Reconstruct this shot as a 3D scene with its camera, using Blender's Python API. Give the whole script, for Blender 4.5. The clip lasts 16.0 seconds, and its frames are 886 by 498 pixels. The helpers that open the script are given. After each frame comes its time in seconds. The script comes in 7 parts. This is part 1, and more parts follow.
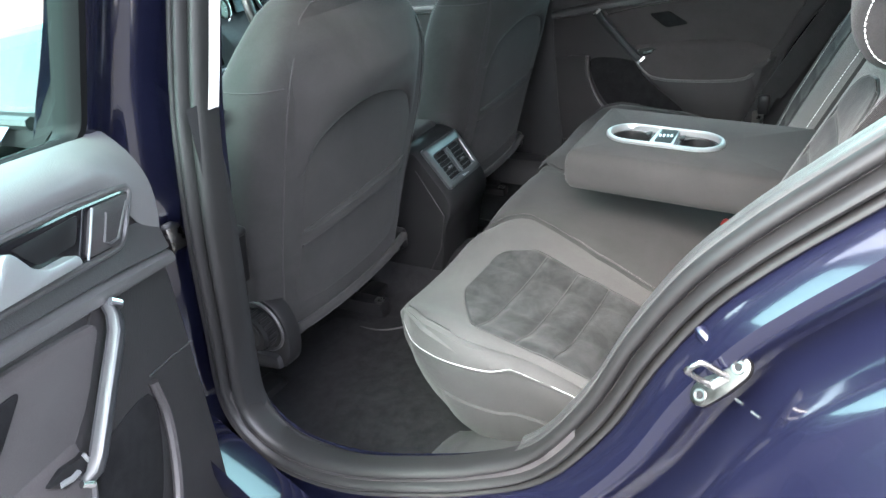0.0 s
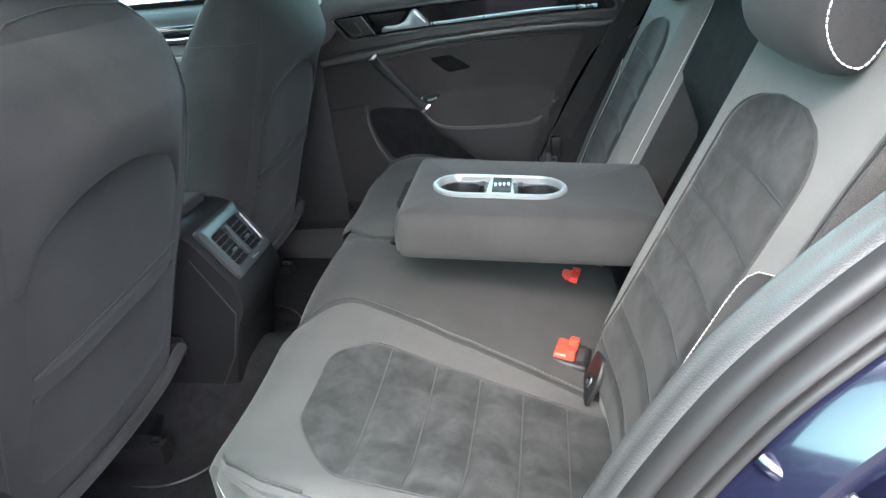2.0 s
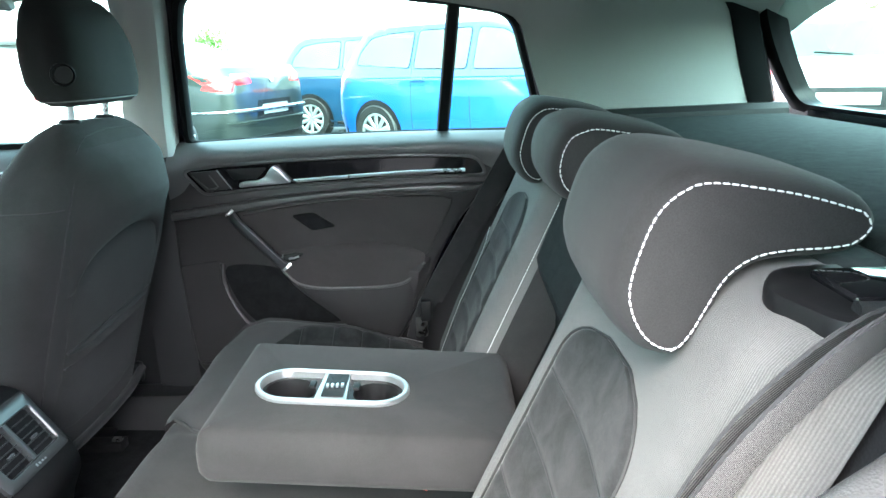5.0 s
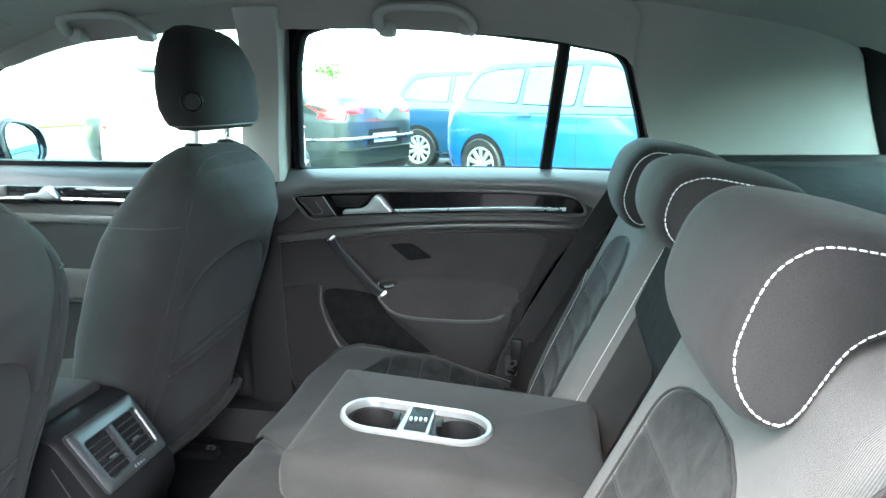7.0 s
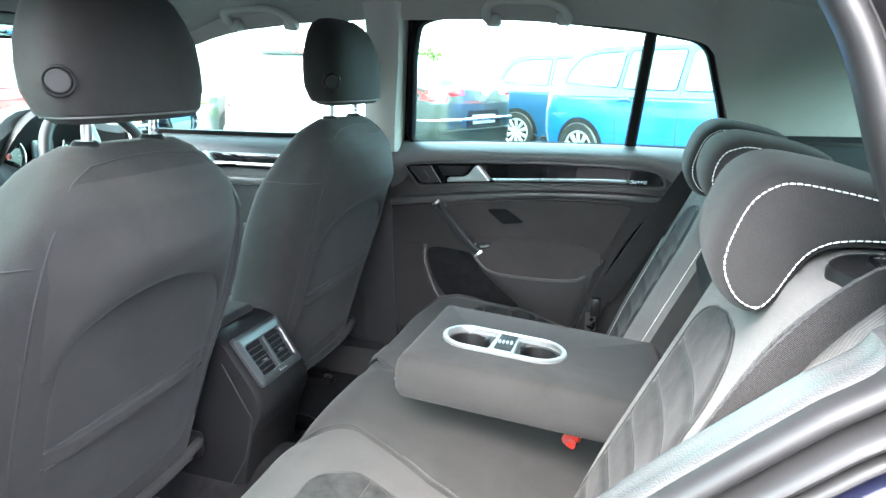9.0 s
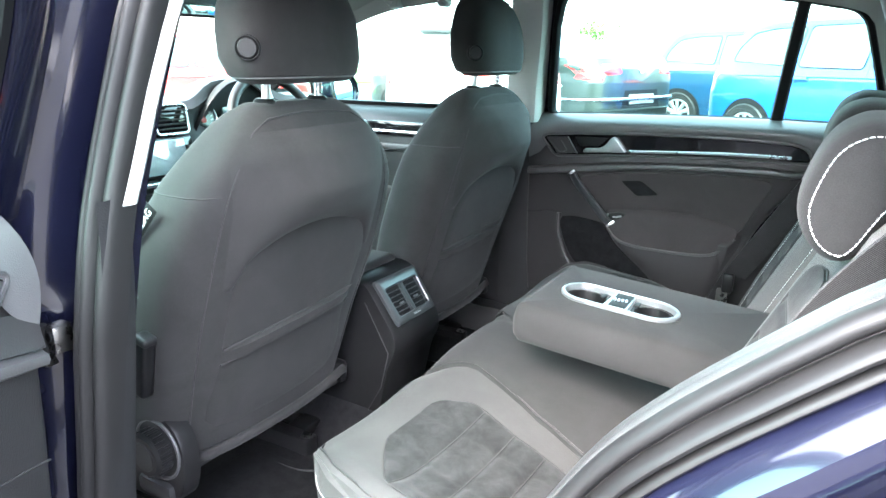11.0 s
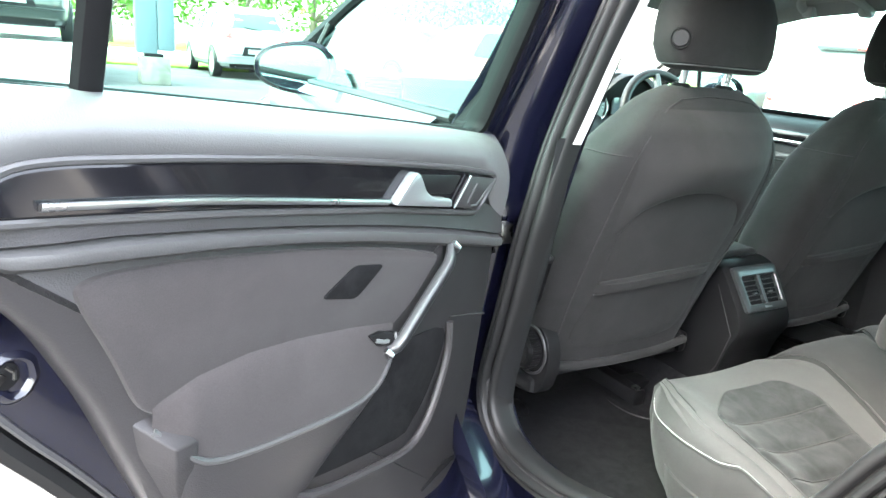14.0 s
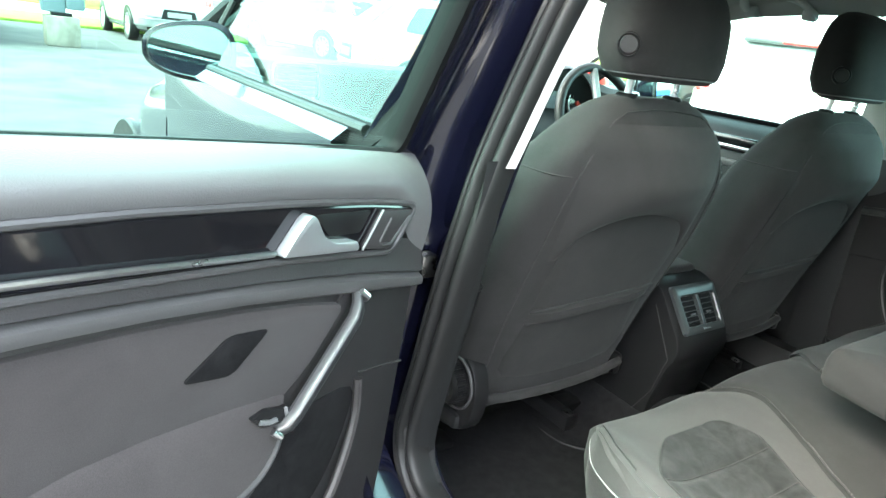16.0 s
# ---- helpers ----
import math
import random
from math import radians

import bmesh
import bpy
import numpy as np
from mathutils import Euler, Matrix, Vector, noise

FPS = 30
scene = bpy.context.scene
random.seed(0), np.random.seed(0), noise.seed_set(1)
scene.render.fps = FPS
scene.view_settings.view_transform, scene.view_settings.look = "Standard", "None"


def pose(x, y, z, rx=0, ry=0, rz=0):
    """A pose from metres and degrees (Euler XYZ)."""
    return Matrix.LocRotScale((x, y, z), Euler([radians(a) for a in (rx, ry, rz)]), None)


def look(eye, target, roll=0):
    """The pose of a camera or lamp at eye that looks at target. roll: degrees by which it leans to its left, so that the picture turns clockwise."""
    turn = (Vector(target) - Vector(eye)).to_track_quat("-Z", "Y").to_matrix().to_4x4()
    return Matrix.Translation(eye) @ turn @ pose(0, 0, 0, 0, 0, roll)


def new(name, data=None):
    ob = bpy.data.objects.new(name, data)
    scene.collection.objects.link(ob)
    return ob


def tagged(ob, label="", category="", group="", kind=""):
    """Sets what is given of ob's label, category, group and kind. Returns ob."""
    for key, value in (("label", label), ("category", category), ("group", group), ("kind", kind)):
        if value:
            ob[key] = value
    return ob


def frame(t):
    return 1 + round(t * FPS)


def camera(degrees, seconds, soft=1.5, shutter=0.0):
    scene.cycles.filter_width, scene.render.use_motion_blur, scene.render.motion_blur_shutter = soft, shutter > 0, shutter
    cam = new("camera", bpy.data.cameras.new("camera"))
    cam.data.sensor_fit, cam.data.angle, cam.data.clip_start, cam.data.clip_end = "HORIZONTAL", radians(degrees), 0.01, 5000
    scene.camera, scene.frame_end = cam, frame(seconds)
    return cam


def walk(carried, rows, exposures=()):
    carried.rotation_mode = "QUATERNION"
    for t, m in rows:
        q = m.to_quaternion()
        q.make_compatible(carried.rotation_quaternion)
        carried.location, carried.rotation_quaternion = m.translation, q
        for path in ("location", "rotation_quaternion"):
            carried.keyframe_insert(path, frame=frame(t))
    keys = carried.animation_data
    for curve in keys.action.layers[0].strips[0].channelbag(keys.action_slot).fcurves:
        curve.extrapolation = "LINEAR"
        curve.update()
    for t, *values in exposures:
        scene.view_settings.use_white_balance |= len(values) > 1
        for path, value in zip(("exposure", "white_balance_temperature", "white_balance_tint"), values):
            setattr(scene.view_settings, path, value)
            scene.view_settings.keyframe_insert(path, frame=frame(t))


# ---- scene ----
cam = camera(67.5, 16.0)
PATH = [
    (0, (0.787, -1.249, 1.131), (-0.189, 0.229, 0.202), -8.3),
    (0.5, (0.696, -1.199, 1.049), (-0.075, 0.359, 0.06), -7.5),
    (1, (0.631, -1.121, 1.033), (0.079, 0.533, 0.052), -5.3),
    (1.5, (0.587, -1.071, 1.033), (0.171, 0.656, 0.112), -5.4),
    (2, (0.559, -1.032, 1.05), (0.274, 0.758, 0.204), -5.6),
    (2.5, (0.561, -1.002, 1.059), (0.336, 0.826, 0.279), -4.9),
    (3, (0.601, -0.97, 1.072), (0.459, 0.888, 0.345), -3.9),
    (3.5, (0.648, -0.939, 1.072), (0.606, 0.943, 0.396), -2.6),
    (3.7, (0.66, -0.928, 1.078), (0.659, 0.96, 0.419), -2.2),
    (5.8, (0.68, -0.803, 1.143), (0.561, 1.136, 0.667), -1.5),
    (6, (0.675, -0.794, 1.148), (0.492, 1.144, 0.688), -0.7),
    (6.5, (0.671, -0.799, 1.139), (0.397, 1.133, 0.701), -0.8),
    (7, (0.682, -0.843, 1.124), (0.364, 1.081, 0.678), -0.2),
    (7.5, (0.695, -0.888, 1.124), (0.329, 1.023, 0.662), -0.2),
    (8, (0.718, -0.944, 1.124), (0.282, 0.953, 0.663), -0.1),
    (8.2, (0.721, -0.978, 1.131), (0.262, 0.912, 0.665), -0.0),
    (10.3, (0.771, -1.119, 1.104), (-0.05, 0.624, 0.565), 0.8),
    (10.5, (0.783, -1.127, 1.106), (-0.069, 0.599, 0.563), 0.8),
    (11, (0.816, -1.158, 1.103), (-0.17, 0.493, 0.553), 0.3),
    (11.5, (0.86, -1.199, 1.109), (-0.257, 0.361, 0.543), 0.4),
    (12, (0.902, -1.239, 1.096), (-0.345, 0.218, 0.528), 1.7),
    (12.5, (0.928, -1.274, 1.085), (-0.424, 0.086, 0.517), 2.5),
    (13, (0.944, -1.324, 1.075), (-0.511, -0.074, 0.509), 3.5),
    (13.5, (0.943, -1.364, 1.067), (-0.613, -0.242, 0.5), 4.6),
    (14, (0.922, -1.405, 1.061), (-0.727, -0.427, 0.49), 5.0),
    (14.5, (0.897, -1.443, 1.057), (-0.822, -0.599, 0.479), 5.5),
    (15, (0.868, -1.429, 1.059), (-0.889, -0.685, 0.458), 6.4),
    (15.5, (0.829, -1.363, 1.078), (-0.824, -0.43, 0.448), 8.5),
    (16, (0.775, -1.292, 1.102), (-0.742, -0.147, 0.48), 7.6),
]
walk(cam, [(t, look(eye, target, roll)) for t, eye, target, roll in PATH], [(0, 4.84, 6500, 13), (0.5, 5.01, 6450, 14), (2.0, 4.81, 6400, 13), (3.5, 4.96, 6400, 12), (6.0, 5.07, 6400, 11), (8.0, 5.24, 6450, 13), (10.5, 5.42, 6350, 13), (12.5, 5.4, 6500, 12), (14.5, 4.86, 6850, 7), (15.2, 4.72, 6750, 4), (16.0, 4.68, 6800, 3)])

# ---- small tools -------------------------------------------------------------
def V(*a):
    return Vector(a)


def cr(pts, k=6, closed=False):
    """A smooth line through the given points (Catmull-Rom), k steps between two of them."""
    P = [Vector(p) for p in pts]
    n = len(P)
    out = []
    last = n if closed else n - 1
    for i in range(last):
        p0 = P[(i - 1) % n] if closed or i > 0 else P[0] * 2 - P[1]
        p1, p2 = P[i % n], P[(i + 1) % n]
        p3 = P[(i + 2) % n] if closed or i + 2 < n else P[-1] * 2 - P[-2]
        for j in range(k):
            t = j / k
            out.append(0.5 * ((2 * p1) + (p2 - p0) * t + (2 * p0 - 5 * p1 + 4 * p2 - p3) * t * t + (3 * p1 - p0 - 3 * p2 + p3) * t ** 3))
    if not closed:
        out.append(P[-1].copy())
    return out


def rounded(pts, r=0.01, k=4):
    """A closed flat outline with its corners rounded."""
    P = [Vector(p) for p in pts]
    out = []
    for i, p in enumerate(P):
        a, b = P[i - 1], P[(i + 1) % len(P)]
        ra = min(r, (a - p).length * 0.45)
        rb = min(r, (b - p).length * 0.45)
        s, e = p + (a - p).normalized() * ra, p + (b - p).normalized() * rb
        for j in range(k + 1):
            t = j / k
            out.append(s * (1 - t) ** 2 + p * 2 * t * (1 - t) + e * t * t)
    return out


def inset(poly, d):
    """A flat closed outline moved inwards by d."""
    n = len(poly)
    area = sum(poly[i].x * poly[(i + 1) % n].y - poly[(i + 1) % n].x * poly[i].y for i in range(n))
    s = 1 if area > 0 else -1
    out = []
    for i in range(n):
        t = poly[(i + 1) % n] - poly[i - 1]
        if t.length < 1e-9:
            t = poly[(i + 1) % n] - poly[i]
        t.normalize()
        out.append(poly[i] + Vector((-t.y, t.x)) * d * s)
    return out


def bridge(bm, rings, closed=True):
    """Faces between rows of vertices."""
    for a, b in zip(rings, rings[1:]):
        n = len(a)
        for i in range(n if closed else n - 1):
            j = (i + 1) % n
            try:
                bm.faces.new((a[i], a[j], b[j], b[i]))
            except ValueError:
                pass


def loft(rings, caps=True, closed=True, bm=None):
    bm = bm or bmesh.new()
    vs = [[bm.verts.new(p) for p in r] for r in rings]
    bridge(bm, vs, closed)
    if caps:
        bm.faces.new(vs[0])
        bm.faces.new(vs[-1][::-1])
    return bm


def plate(outline, n0, n1, to, bevel=0.003, bm=None):
    """A slab with the flat outline (a, b), from depth n0 to n1, with a rounded upper edge; to(a, b, n) gives the place."""
    bm = bm or bmesh.new()
    P = [Vector(p) for p in outline]
    s = 1 if n1 > n0 else -1
    rows = [(0, n0), (0, n1 - s * bevel), (bevel * 0.3, n1 - s * bevel * 0.3), (bevel, n1)]
    rings = []
    for d, n in rows:
        q = inset(P, d) if d else P
        rings.append([bm.verts.new(to(p.x, p.y, n)) for p in q])
    bridge(bm, rings)
    bm.faces.new(rings[0])
    bm.faces.new(rings[-1])
    return bm


def tube(pts, r, segs=8, closed=False, bm=None, flat=1.0, up=None):
    """A round (or flattened) bar along a line; r may be a list of radii."""
    bm = bm or bmesh.new()
    P = [Vector(p) for p in pts]
    n = len(P)
    rings = []
    side = None
    for i, p in enumerate(P):
        t = (P[(i + 1) % n] - P[i - 1]) if closed else (P[min(i + 1, n - 1)] - P[max(i - 1, 0)])
        t.normalize()
        if up is not None:
            side = Vector(up).cross(t)
        elif side is None:
            side = t.orthogonal()
        side = side - t * side.dot(t)
        side.normalize()
        other = t.cross(side)
        q = r[i] if isinstance(r, (list, tuple)) else r
        rings.append([bm.verts.new(p + side * q * math.cos(a) + other * q * flat * math.sin(a)) for a in (2 * math.pi * k / segs for k in range(segs))])
    bridge(bm, rings)
    if closed:
        bridge(bm, [rings[-1], rings[0]])
    else:
        bm.faces.new(rings[0])
        bm.faces.new(rings[-1])
    return bm


def block(x0, x1, y0, y1, z0, z1, bevel=0.004, segs=2, bm=None):
    """A box with rounded edges."""
    out = bmesh.new()
    m = Matrix.Translation(((x0 + x1) / 2, (y0 + y1) / 2, (z0 + z1) / 2)) @ Matrix.Diagonal((x1 - x0, y1 - y0, z1 - z0, 1))
    bmesh.ops.create_cube(out, size=1, matrix=m)
    if bevel:
        bmesh.ops.bevel(out, geom=out.edges[:], offset=min(bevel, 0.45 * min(x1 - x0, y1 - y0, z1 - z0)), segments=segs, profile=0.5, affect="EDGES")
    return out if bm is None else merge(bm, out)


def merge(bm, other):
    me = bpy.data.meshes.new("tmp")
    other.to_mesh(me)
    other.free()
    bm.from_mesh(me)
    bpy.data.meshes.remove(me)
    return bm


def disc(c, axis, r, depth, segs=24, bevel=0.002, hole=0.0):
    """A round slab or ring at c whose front looks along axis."""
    bm = bmesh.new()
    ax = Vector(axis).normalized()
    u = ax.orthogonal().normalized()
    w = ax.cross(u)
    c = Vector(c)
    ring = lambda q, h: [bm.verts.new(c + ax * h + (u * math.cos(a) + w * math.sin(a)) * q) for a in (2 * math.pi * k / segs for k in range(segs))]  # noqa: E731
    rows = [ring(r, 0), ring(r, depth - bevel), ring(r - bevel, depth)]
    if hole:
        rows += [ring(hole + bevel, depth), ring(hole, depth - bevel), ring(hole, 0)]
    bridge(bm, rows)
    if hole:
        bridge(bm, [rows[-1], rows[0]])
    else:
        bm.faces.new(rows[0])
        bm.faces.new(rows[-1])
    return bm


def part(name, bm, material, parent=None, label="", sharp=38, normals=True):
    """Links a bmesh as ONE mesh object under a thing or a part."""
    if normals:
        bmesh.ops.recalc_face_normals(bm, faces=bm.faces[:])
    me = bpy.data.meshes.new(name)
    bm.to_mesh(me)
    bm.free()
    for p in me.polygons:
        p.use_smooth = True
    me.set_sharp_from_angle(angle=radians(sharp))
    me.materials.append(material)
    ob = new(name, me)
    if parent is not None:
        ob.parent = parent
    if label:
        ob["label"] = label
    return ob


def thing(name, label, category, at=(0, 0, 0), group="", kind=""):
    """An Empty that holds the parts of one thing."""
    ob = new(name)
    ob.empty_display_size = 0.05
    ob.location = at
    return tagged(ob, label, category, group, kind)


def stitches(pts, name, parent, material, step=0.009, long=0.0055, r=0.0011, lift=None):
    """A seam of separate short threads along a line."""
    P = [Vector(p) for p in pts]
    bm = bmesh.new()
    left = 0.0
    for a, b in zip(P, P[1:]):
        d = (b - a).length
        if d < 1e-7:
            continue
        t = (b - a) / d
        while left < d:
            c = a + t * left
            tube([c - t * long / 2, c - t * long / 3, c + t * long / 3, c + t * long / 2], [r * 0.4, r, r, r * 0.4], 5, bm=bm)
            left += step
        left -= d
    return part(name, bm, material, parent)

# ---- sky, sun ----------------------------------------------------------------
world = bpy.data.worlds.new("overcast_sky")
scene.world = world
world.use_nodes = True
wt = world.node_tree
sky = wt.nodes.new("ShaderNodeTexSky")
sky.sky_type = "NISHITA"
sky.sun_disc = False
sky.sun_elevation = radians(51)
sky.sun_rotation = radians(182)
sky.air_density, sky.dust_density, sky.ozone_density = 1.0, 3.2, 0.6
haze = wt.nodes.new("ShaderNodeHueSaturation")
haze.inputs["Saturation"].default_value = 0.5
wt.links.new(sky.outputs["Color"], haze.inputs["Color"])
wt.links.new(haze.outputs["Color"], wt.nodes["Background"].inputs["Color"])
wt.nodes["Background"].inputs["Strength"].default_value = 0.15
sun = new("sun", bpy.data.lights.new("sun", "SUN"))
sun.data.energy, sun.data.angle, sun.data.color = 0.15, radians(50), (1.0, 0.98, 0.95)
sun.rotation_euler = (radians(44), 0, radians(0))

# ---- materials ---------------------------------------------------------------
def shader(name):
    m = bpy.data.materials.new(name)
    m.use_nodes = True
    t = m.node_tree
    return m, t, t.nodes["Principled BSDF"]


def node(t, kind, **sockets):
    n = t.nodes.new(kind)
    for k, v in sockets.items():
        n.inputs[k.replace("_", " ")].default_value = v
    return n


def surface(name, color, rough=0.6, metal=0.0, vary=0.12, scale=6.0, grain=400.0, bump=0.15, depth=0.0006, kind="noise", coat=0.0, sheen=0.0, ior=1.5, rvary=0.1, spec=0.5):
    """A material with colour that varies broadly, fine grain relief and uneven gloss."""
    m, t, b = shader(name)
    L = t.links
    co = t.nodes.new("ShaderNodeTexCoord")
    big = node(t, "ShaderNodeTexNoise", Scale=scale, Detail=5.0, Roughness=0.6)
    L.new(co.outputs["Object"], big.inputs["Vector"])
    mix = t.nodes.new("ShaderNodeMix")
    mix.data_type = "RGBA"
    c = Vector(color)
    mix.inputs["A"].default_value = (*(c * (1 - vary)), 1)
    mix.inputs["B"].default_value = (*(c * (1 + vary)), 1)
    L.new(big.outputs["Fac"], mix.inputs["Factor"])
    L.new(mix.outputs["Result"], b.inputs["Base Color"])
    if kind == "noise":
        fine = node(t, "ShaderNodeTexNoise", Scale=grain, Detail=3.0, Roughness=0.6)
    elif kind == "leather":
        fine = node(t, "ShaderNodeTexVoronoi", Scale=grain)
    elif kind == "weave":
        fine = node(t, "ShaderNodeTexWave", Scale=grain, Distortion=0.6, Detail=1.0)
        fine.bands_direction = "DIAGONAL"
    else:
        fine = node(t, "ShaderNodeTexBrick", Scale=grain)
    L.new(co.outputs["Object"], fine.inputs["Vector"])
    out = fine.outputs["Distance"] if kind == "leather" else fine.outputs["Fac"]
    if bump:
        bp = node(t, "ShaderNodeBump", Strength=bump, Distance=depth)
        L.new(out, bp.inputs["Height"])
        L.new(bp.outputs["Normal"], b.inputs["Normal"])
    rr = t.nodes.new("ShaderNodeMapRange")
    rr.inputs["To Min"].default_value = max(0.02, rough - rvary)
    rr.inputs["To Max"].default_value = min(1.0, rough + rvary)
    L.new(big.outputs["Fac"], rr.inputs["Value"])
    L.new(rr.outputs["Result"], b.inputs["Roughness"])
    b.inputs["Metallic"].default_value = metal
    b.inputs["IOR"].default_value = ior
    b.inputs["Specular IOR Level"].default_value = spec
    b.inputs["Coat Weight"].default_value = coat
    b.inputs["Coat Roughness"].default_value = 0.04
    b.inputs["Sheen Weight"].default_value = sheen
    b.inputs["Sheen Roughness"].default_value = 0.4
    return m


def two_tone(name, dark, light, scale, grain, rough, bump, stretch=(1, 1, 1), edge=(0.35, 0.65), sheen=0.0, weave=0.0):
    """Cloth or ground of two mixed shades."""
    m, t, b = shader(name)
    L = t.links
    co = t.nodes.new("ShaderNodeTexCoord")
    mp = t.nodes.new("ShaderNodeMapping")
    mp.inputs["Scale"].default_value = stretch
    L.new(co.outputs["Object"], mp.inputs["Vector"])
    a = node(t, "ShaderNodeTexNoise", Scale=scale, Detail=6.0, Roughness=0.65, Distortion=0.4)
    L.new(mp.outputs["Vector"], a.inputs["Vector"])
    ramp = t.nodes.new("ShaderNodeValToRGB")
    ramp.color_ramp.elements[0].position, ramp.color_ramp.elements[1].position = edge
    ramp.color_ramp.elements[0].color = (*dark, 1)
    ramp.color_ramp.elements[1].color = (*light, 1)
    L.new(a.outputs["Fac"], ramp.inputs["Fac"])
    col = ramp.outputs["Color"]
    f = node(t, "ShaderNodeTexNoise", Scale=grain, Detail=3.0)
    L.new(co.outputs["Object"], f.inputs["Vector"])
    fleck = t.nodes.new("ShaderNodeMapRange")
    fleck.inputs["From Min"].default_value, fleck.inputs["From Max"].default_value = 0.3, 0.7
    fleck.inputs["To Min"].default_value, fleck.inputs["To Max"].default_value = 0.84, 1.16
    L.new(f.outputs["Fac"], fleck.inputs["Value"])
    fm = t.nodes.new("ShaderNodeVectorMath")
    fm.operation = "SCALE"
    L.new(col, fm.inputs[0])
    L.new(fleck.outputs["Result"], fm.inputs["Scale"])
    col = fm.outputs["Vector"]
    height = f.outputs["Fac"]
    if weave:
        w = node(t, "ShaderNodeTexWave", Scale=weave, Distortion=0.25, Detail=1.0)
        w.bands_direction = "Y"
        L.new(co.outputs["Object"], w.inputs["Vector"])
        mx = t.nodes.new("ShaderNodeMix")
        mx.data_type, mx.blend_type = "RGBA", "MULTIPLY"
        mx.inputs["Factor"].default_value = 0.35
        L.new(col, mx.inputs["A"])
        L.new(w.outputs["Color"], mx.inputs["B"])
        col = mx.outputs["Result"]
        height = w.outputs["Fac"]
    L.new(col, b.inputs["Base Color"])
    bp = node(t, "ShaderNodeBump", Strength=bump, Distance=0.0008)
    L.new(height, bp.inputs["Height"])
    L.new(bp.outputs["Normal"], b.inputs["Normal"])
    b.inputs["Roughness"].default_value = rough
    b.inputs["Specular IOR Level"].default_value = 0.12
    b.inputs["Sheen Weight"].default_value = sheen
    return m


def glass(name, tint, gloss=0.02):
    """A thin pane: tinted see-through with a mirror sheen that grows at a glancing angle."""
    m, t, b = shader(name)
    t.nodes.remove(b)
    L = t.links
    tr = t.nodes.new("ShaderNodeBsdfTransparent")
    tr.inputs["Color"].default_value = (*tint, 1)
    gl = t.nodes.new("ShaderNodeBsdfGlossy")
    gl.inputs["Roughness"].default_value = gloss
    lw = node(t, "ShaderNodeLayerWeight", Blend=0.5)
    pw = t.nodes.new("ShaderNodeMath")
    pw.operation = "POWER"
    pw.inputs[1].default_value = 5.0
    L.new(lw.outputs["Facing"], pw.inputs[0])
    fr = t.nodes.new("ShaderNodeMapRange")
    fr.inputs["To Min"].default_value, fr.inputs["To Max"].default_value = 0.05, 1.0
    L.new(pw.outputs[0], fr.inputs["Value"])
    mx = t.nodes.new("ShaderNodeMixShader")
    L.new(fr.outputs["Result"], mx.inputs[0])
    L.new(tr.outputs[0], mx.inputs[1])
    L.new(gl.outputs[0], mx.inputs[2])
    L.new(mx.outputs[0], t.nodes["Material Output"].inputs["Surface"])
    return m


PAINT = surface("blue_paint", (0.0036, 0.0042, 0.0112), 0.24, 0.0, 0.08, 2.0, 900, 0.02, 0.0002, coat=1.0, rvary=0.05, spec=0.30)
PAINT.node_tree.nodes["Principled BSDF"].inputs["Coat Roughness"].default_value = 0.075
RUBBER = surface("rubber", (0.010, 0.010, 0.0103), 0.46, vary=0.2, scale=14, grain=700, bump=0.1, spec=0.30)
PLASTIC = surface("dark_plastic", (0.014, 0.0143, 0.0152), 0.46, vary=0.15, scale=8, grain=520, bump=0.3, kind="leather", spec=0.28)
DOORPLASTIC = surface("door_plastic", (0.0235, 0.0222, 0.0230), 0.45, vary=0.12, scale=8, grain=560, bump=0.35, kind="leather", spec=0.3)
SOFT = surface("soft_trim", (0.080, 0.081, 0.082), 0.40, vary=0.12, scale=7, grain=650, bump=0.35, depth=0.0006, kind="leather")
PADTRIM = surface("padded_trim", (0.036, 0.0365, 0.037), 0.34, vary=0.14, scale=7, grain=620, bump=0.4, depth=0.0007, kind="leather")
SLATE = surface("slate_plastic", (0.044, 0.0438, 0.0445), 0.38, vary=0.1, scale=8, grain=500, bump=0.2, kind="leather")
VENTGREY = surface("vent_grey", (0.026, 0.029, 0.030), 0.32, vary=0.1, scale=8, grain=500, bump=0.1, spec=0.5)
BLACK = surface("black_plastic", (0.008, 0.008, 0.0085), 0.42, vary=0.2, scale=10, grain=500, bump=0.15, spec=0.15)
FRAME = surface("frame_black", (0.006, 0.0062, 0.0066), 0.62, vary=0.2, scale=10, grain=500, bump=0.15, spec=0.06)
GLOSS = surface("gloss_black", (0.006, 0.006, 0.007), 0.08, vary=0.1, bump=0, coat=0.3, rvary=0.03, spec=0.3)
CLOTH = two_tone("charcoal_cloth", (0.0160, 0.0157, 0.0158), (0.0222, 0.0218, 0.0219), 9, 900, 0.85, 0.3, sheen=0.05)
DOORCLOTH = two_tone("door_cloth", (0.030, 0.0272, 0.0276), (0.038, 0.0346, 0.0350), 7, 900, 0.85, 0.25, sheen=0.08)
GREY = two_tone("grey_ribbed_cloth", (0.092, 0.0895, 0.0872), (0.112, 0.1088, 0.106), 8, 900, 0.8, 0.35, sheen=0.05, weave=230)
PADGREY = two_tone("plain_grey_cloth", (0.0318, 0.0311, 0.0311), (0.0392, 0.0384, 0.0383), 7, 900, 0.8, 0.35, sheen=0.05)
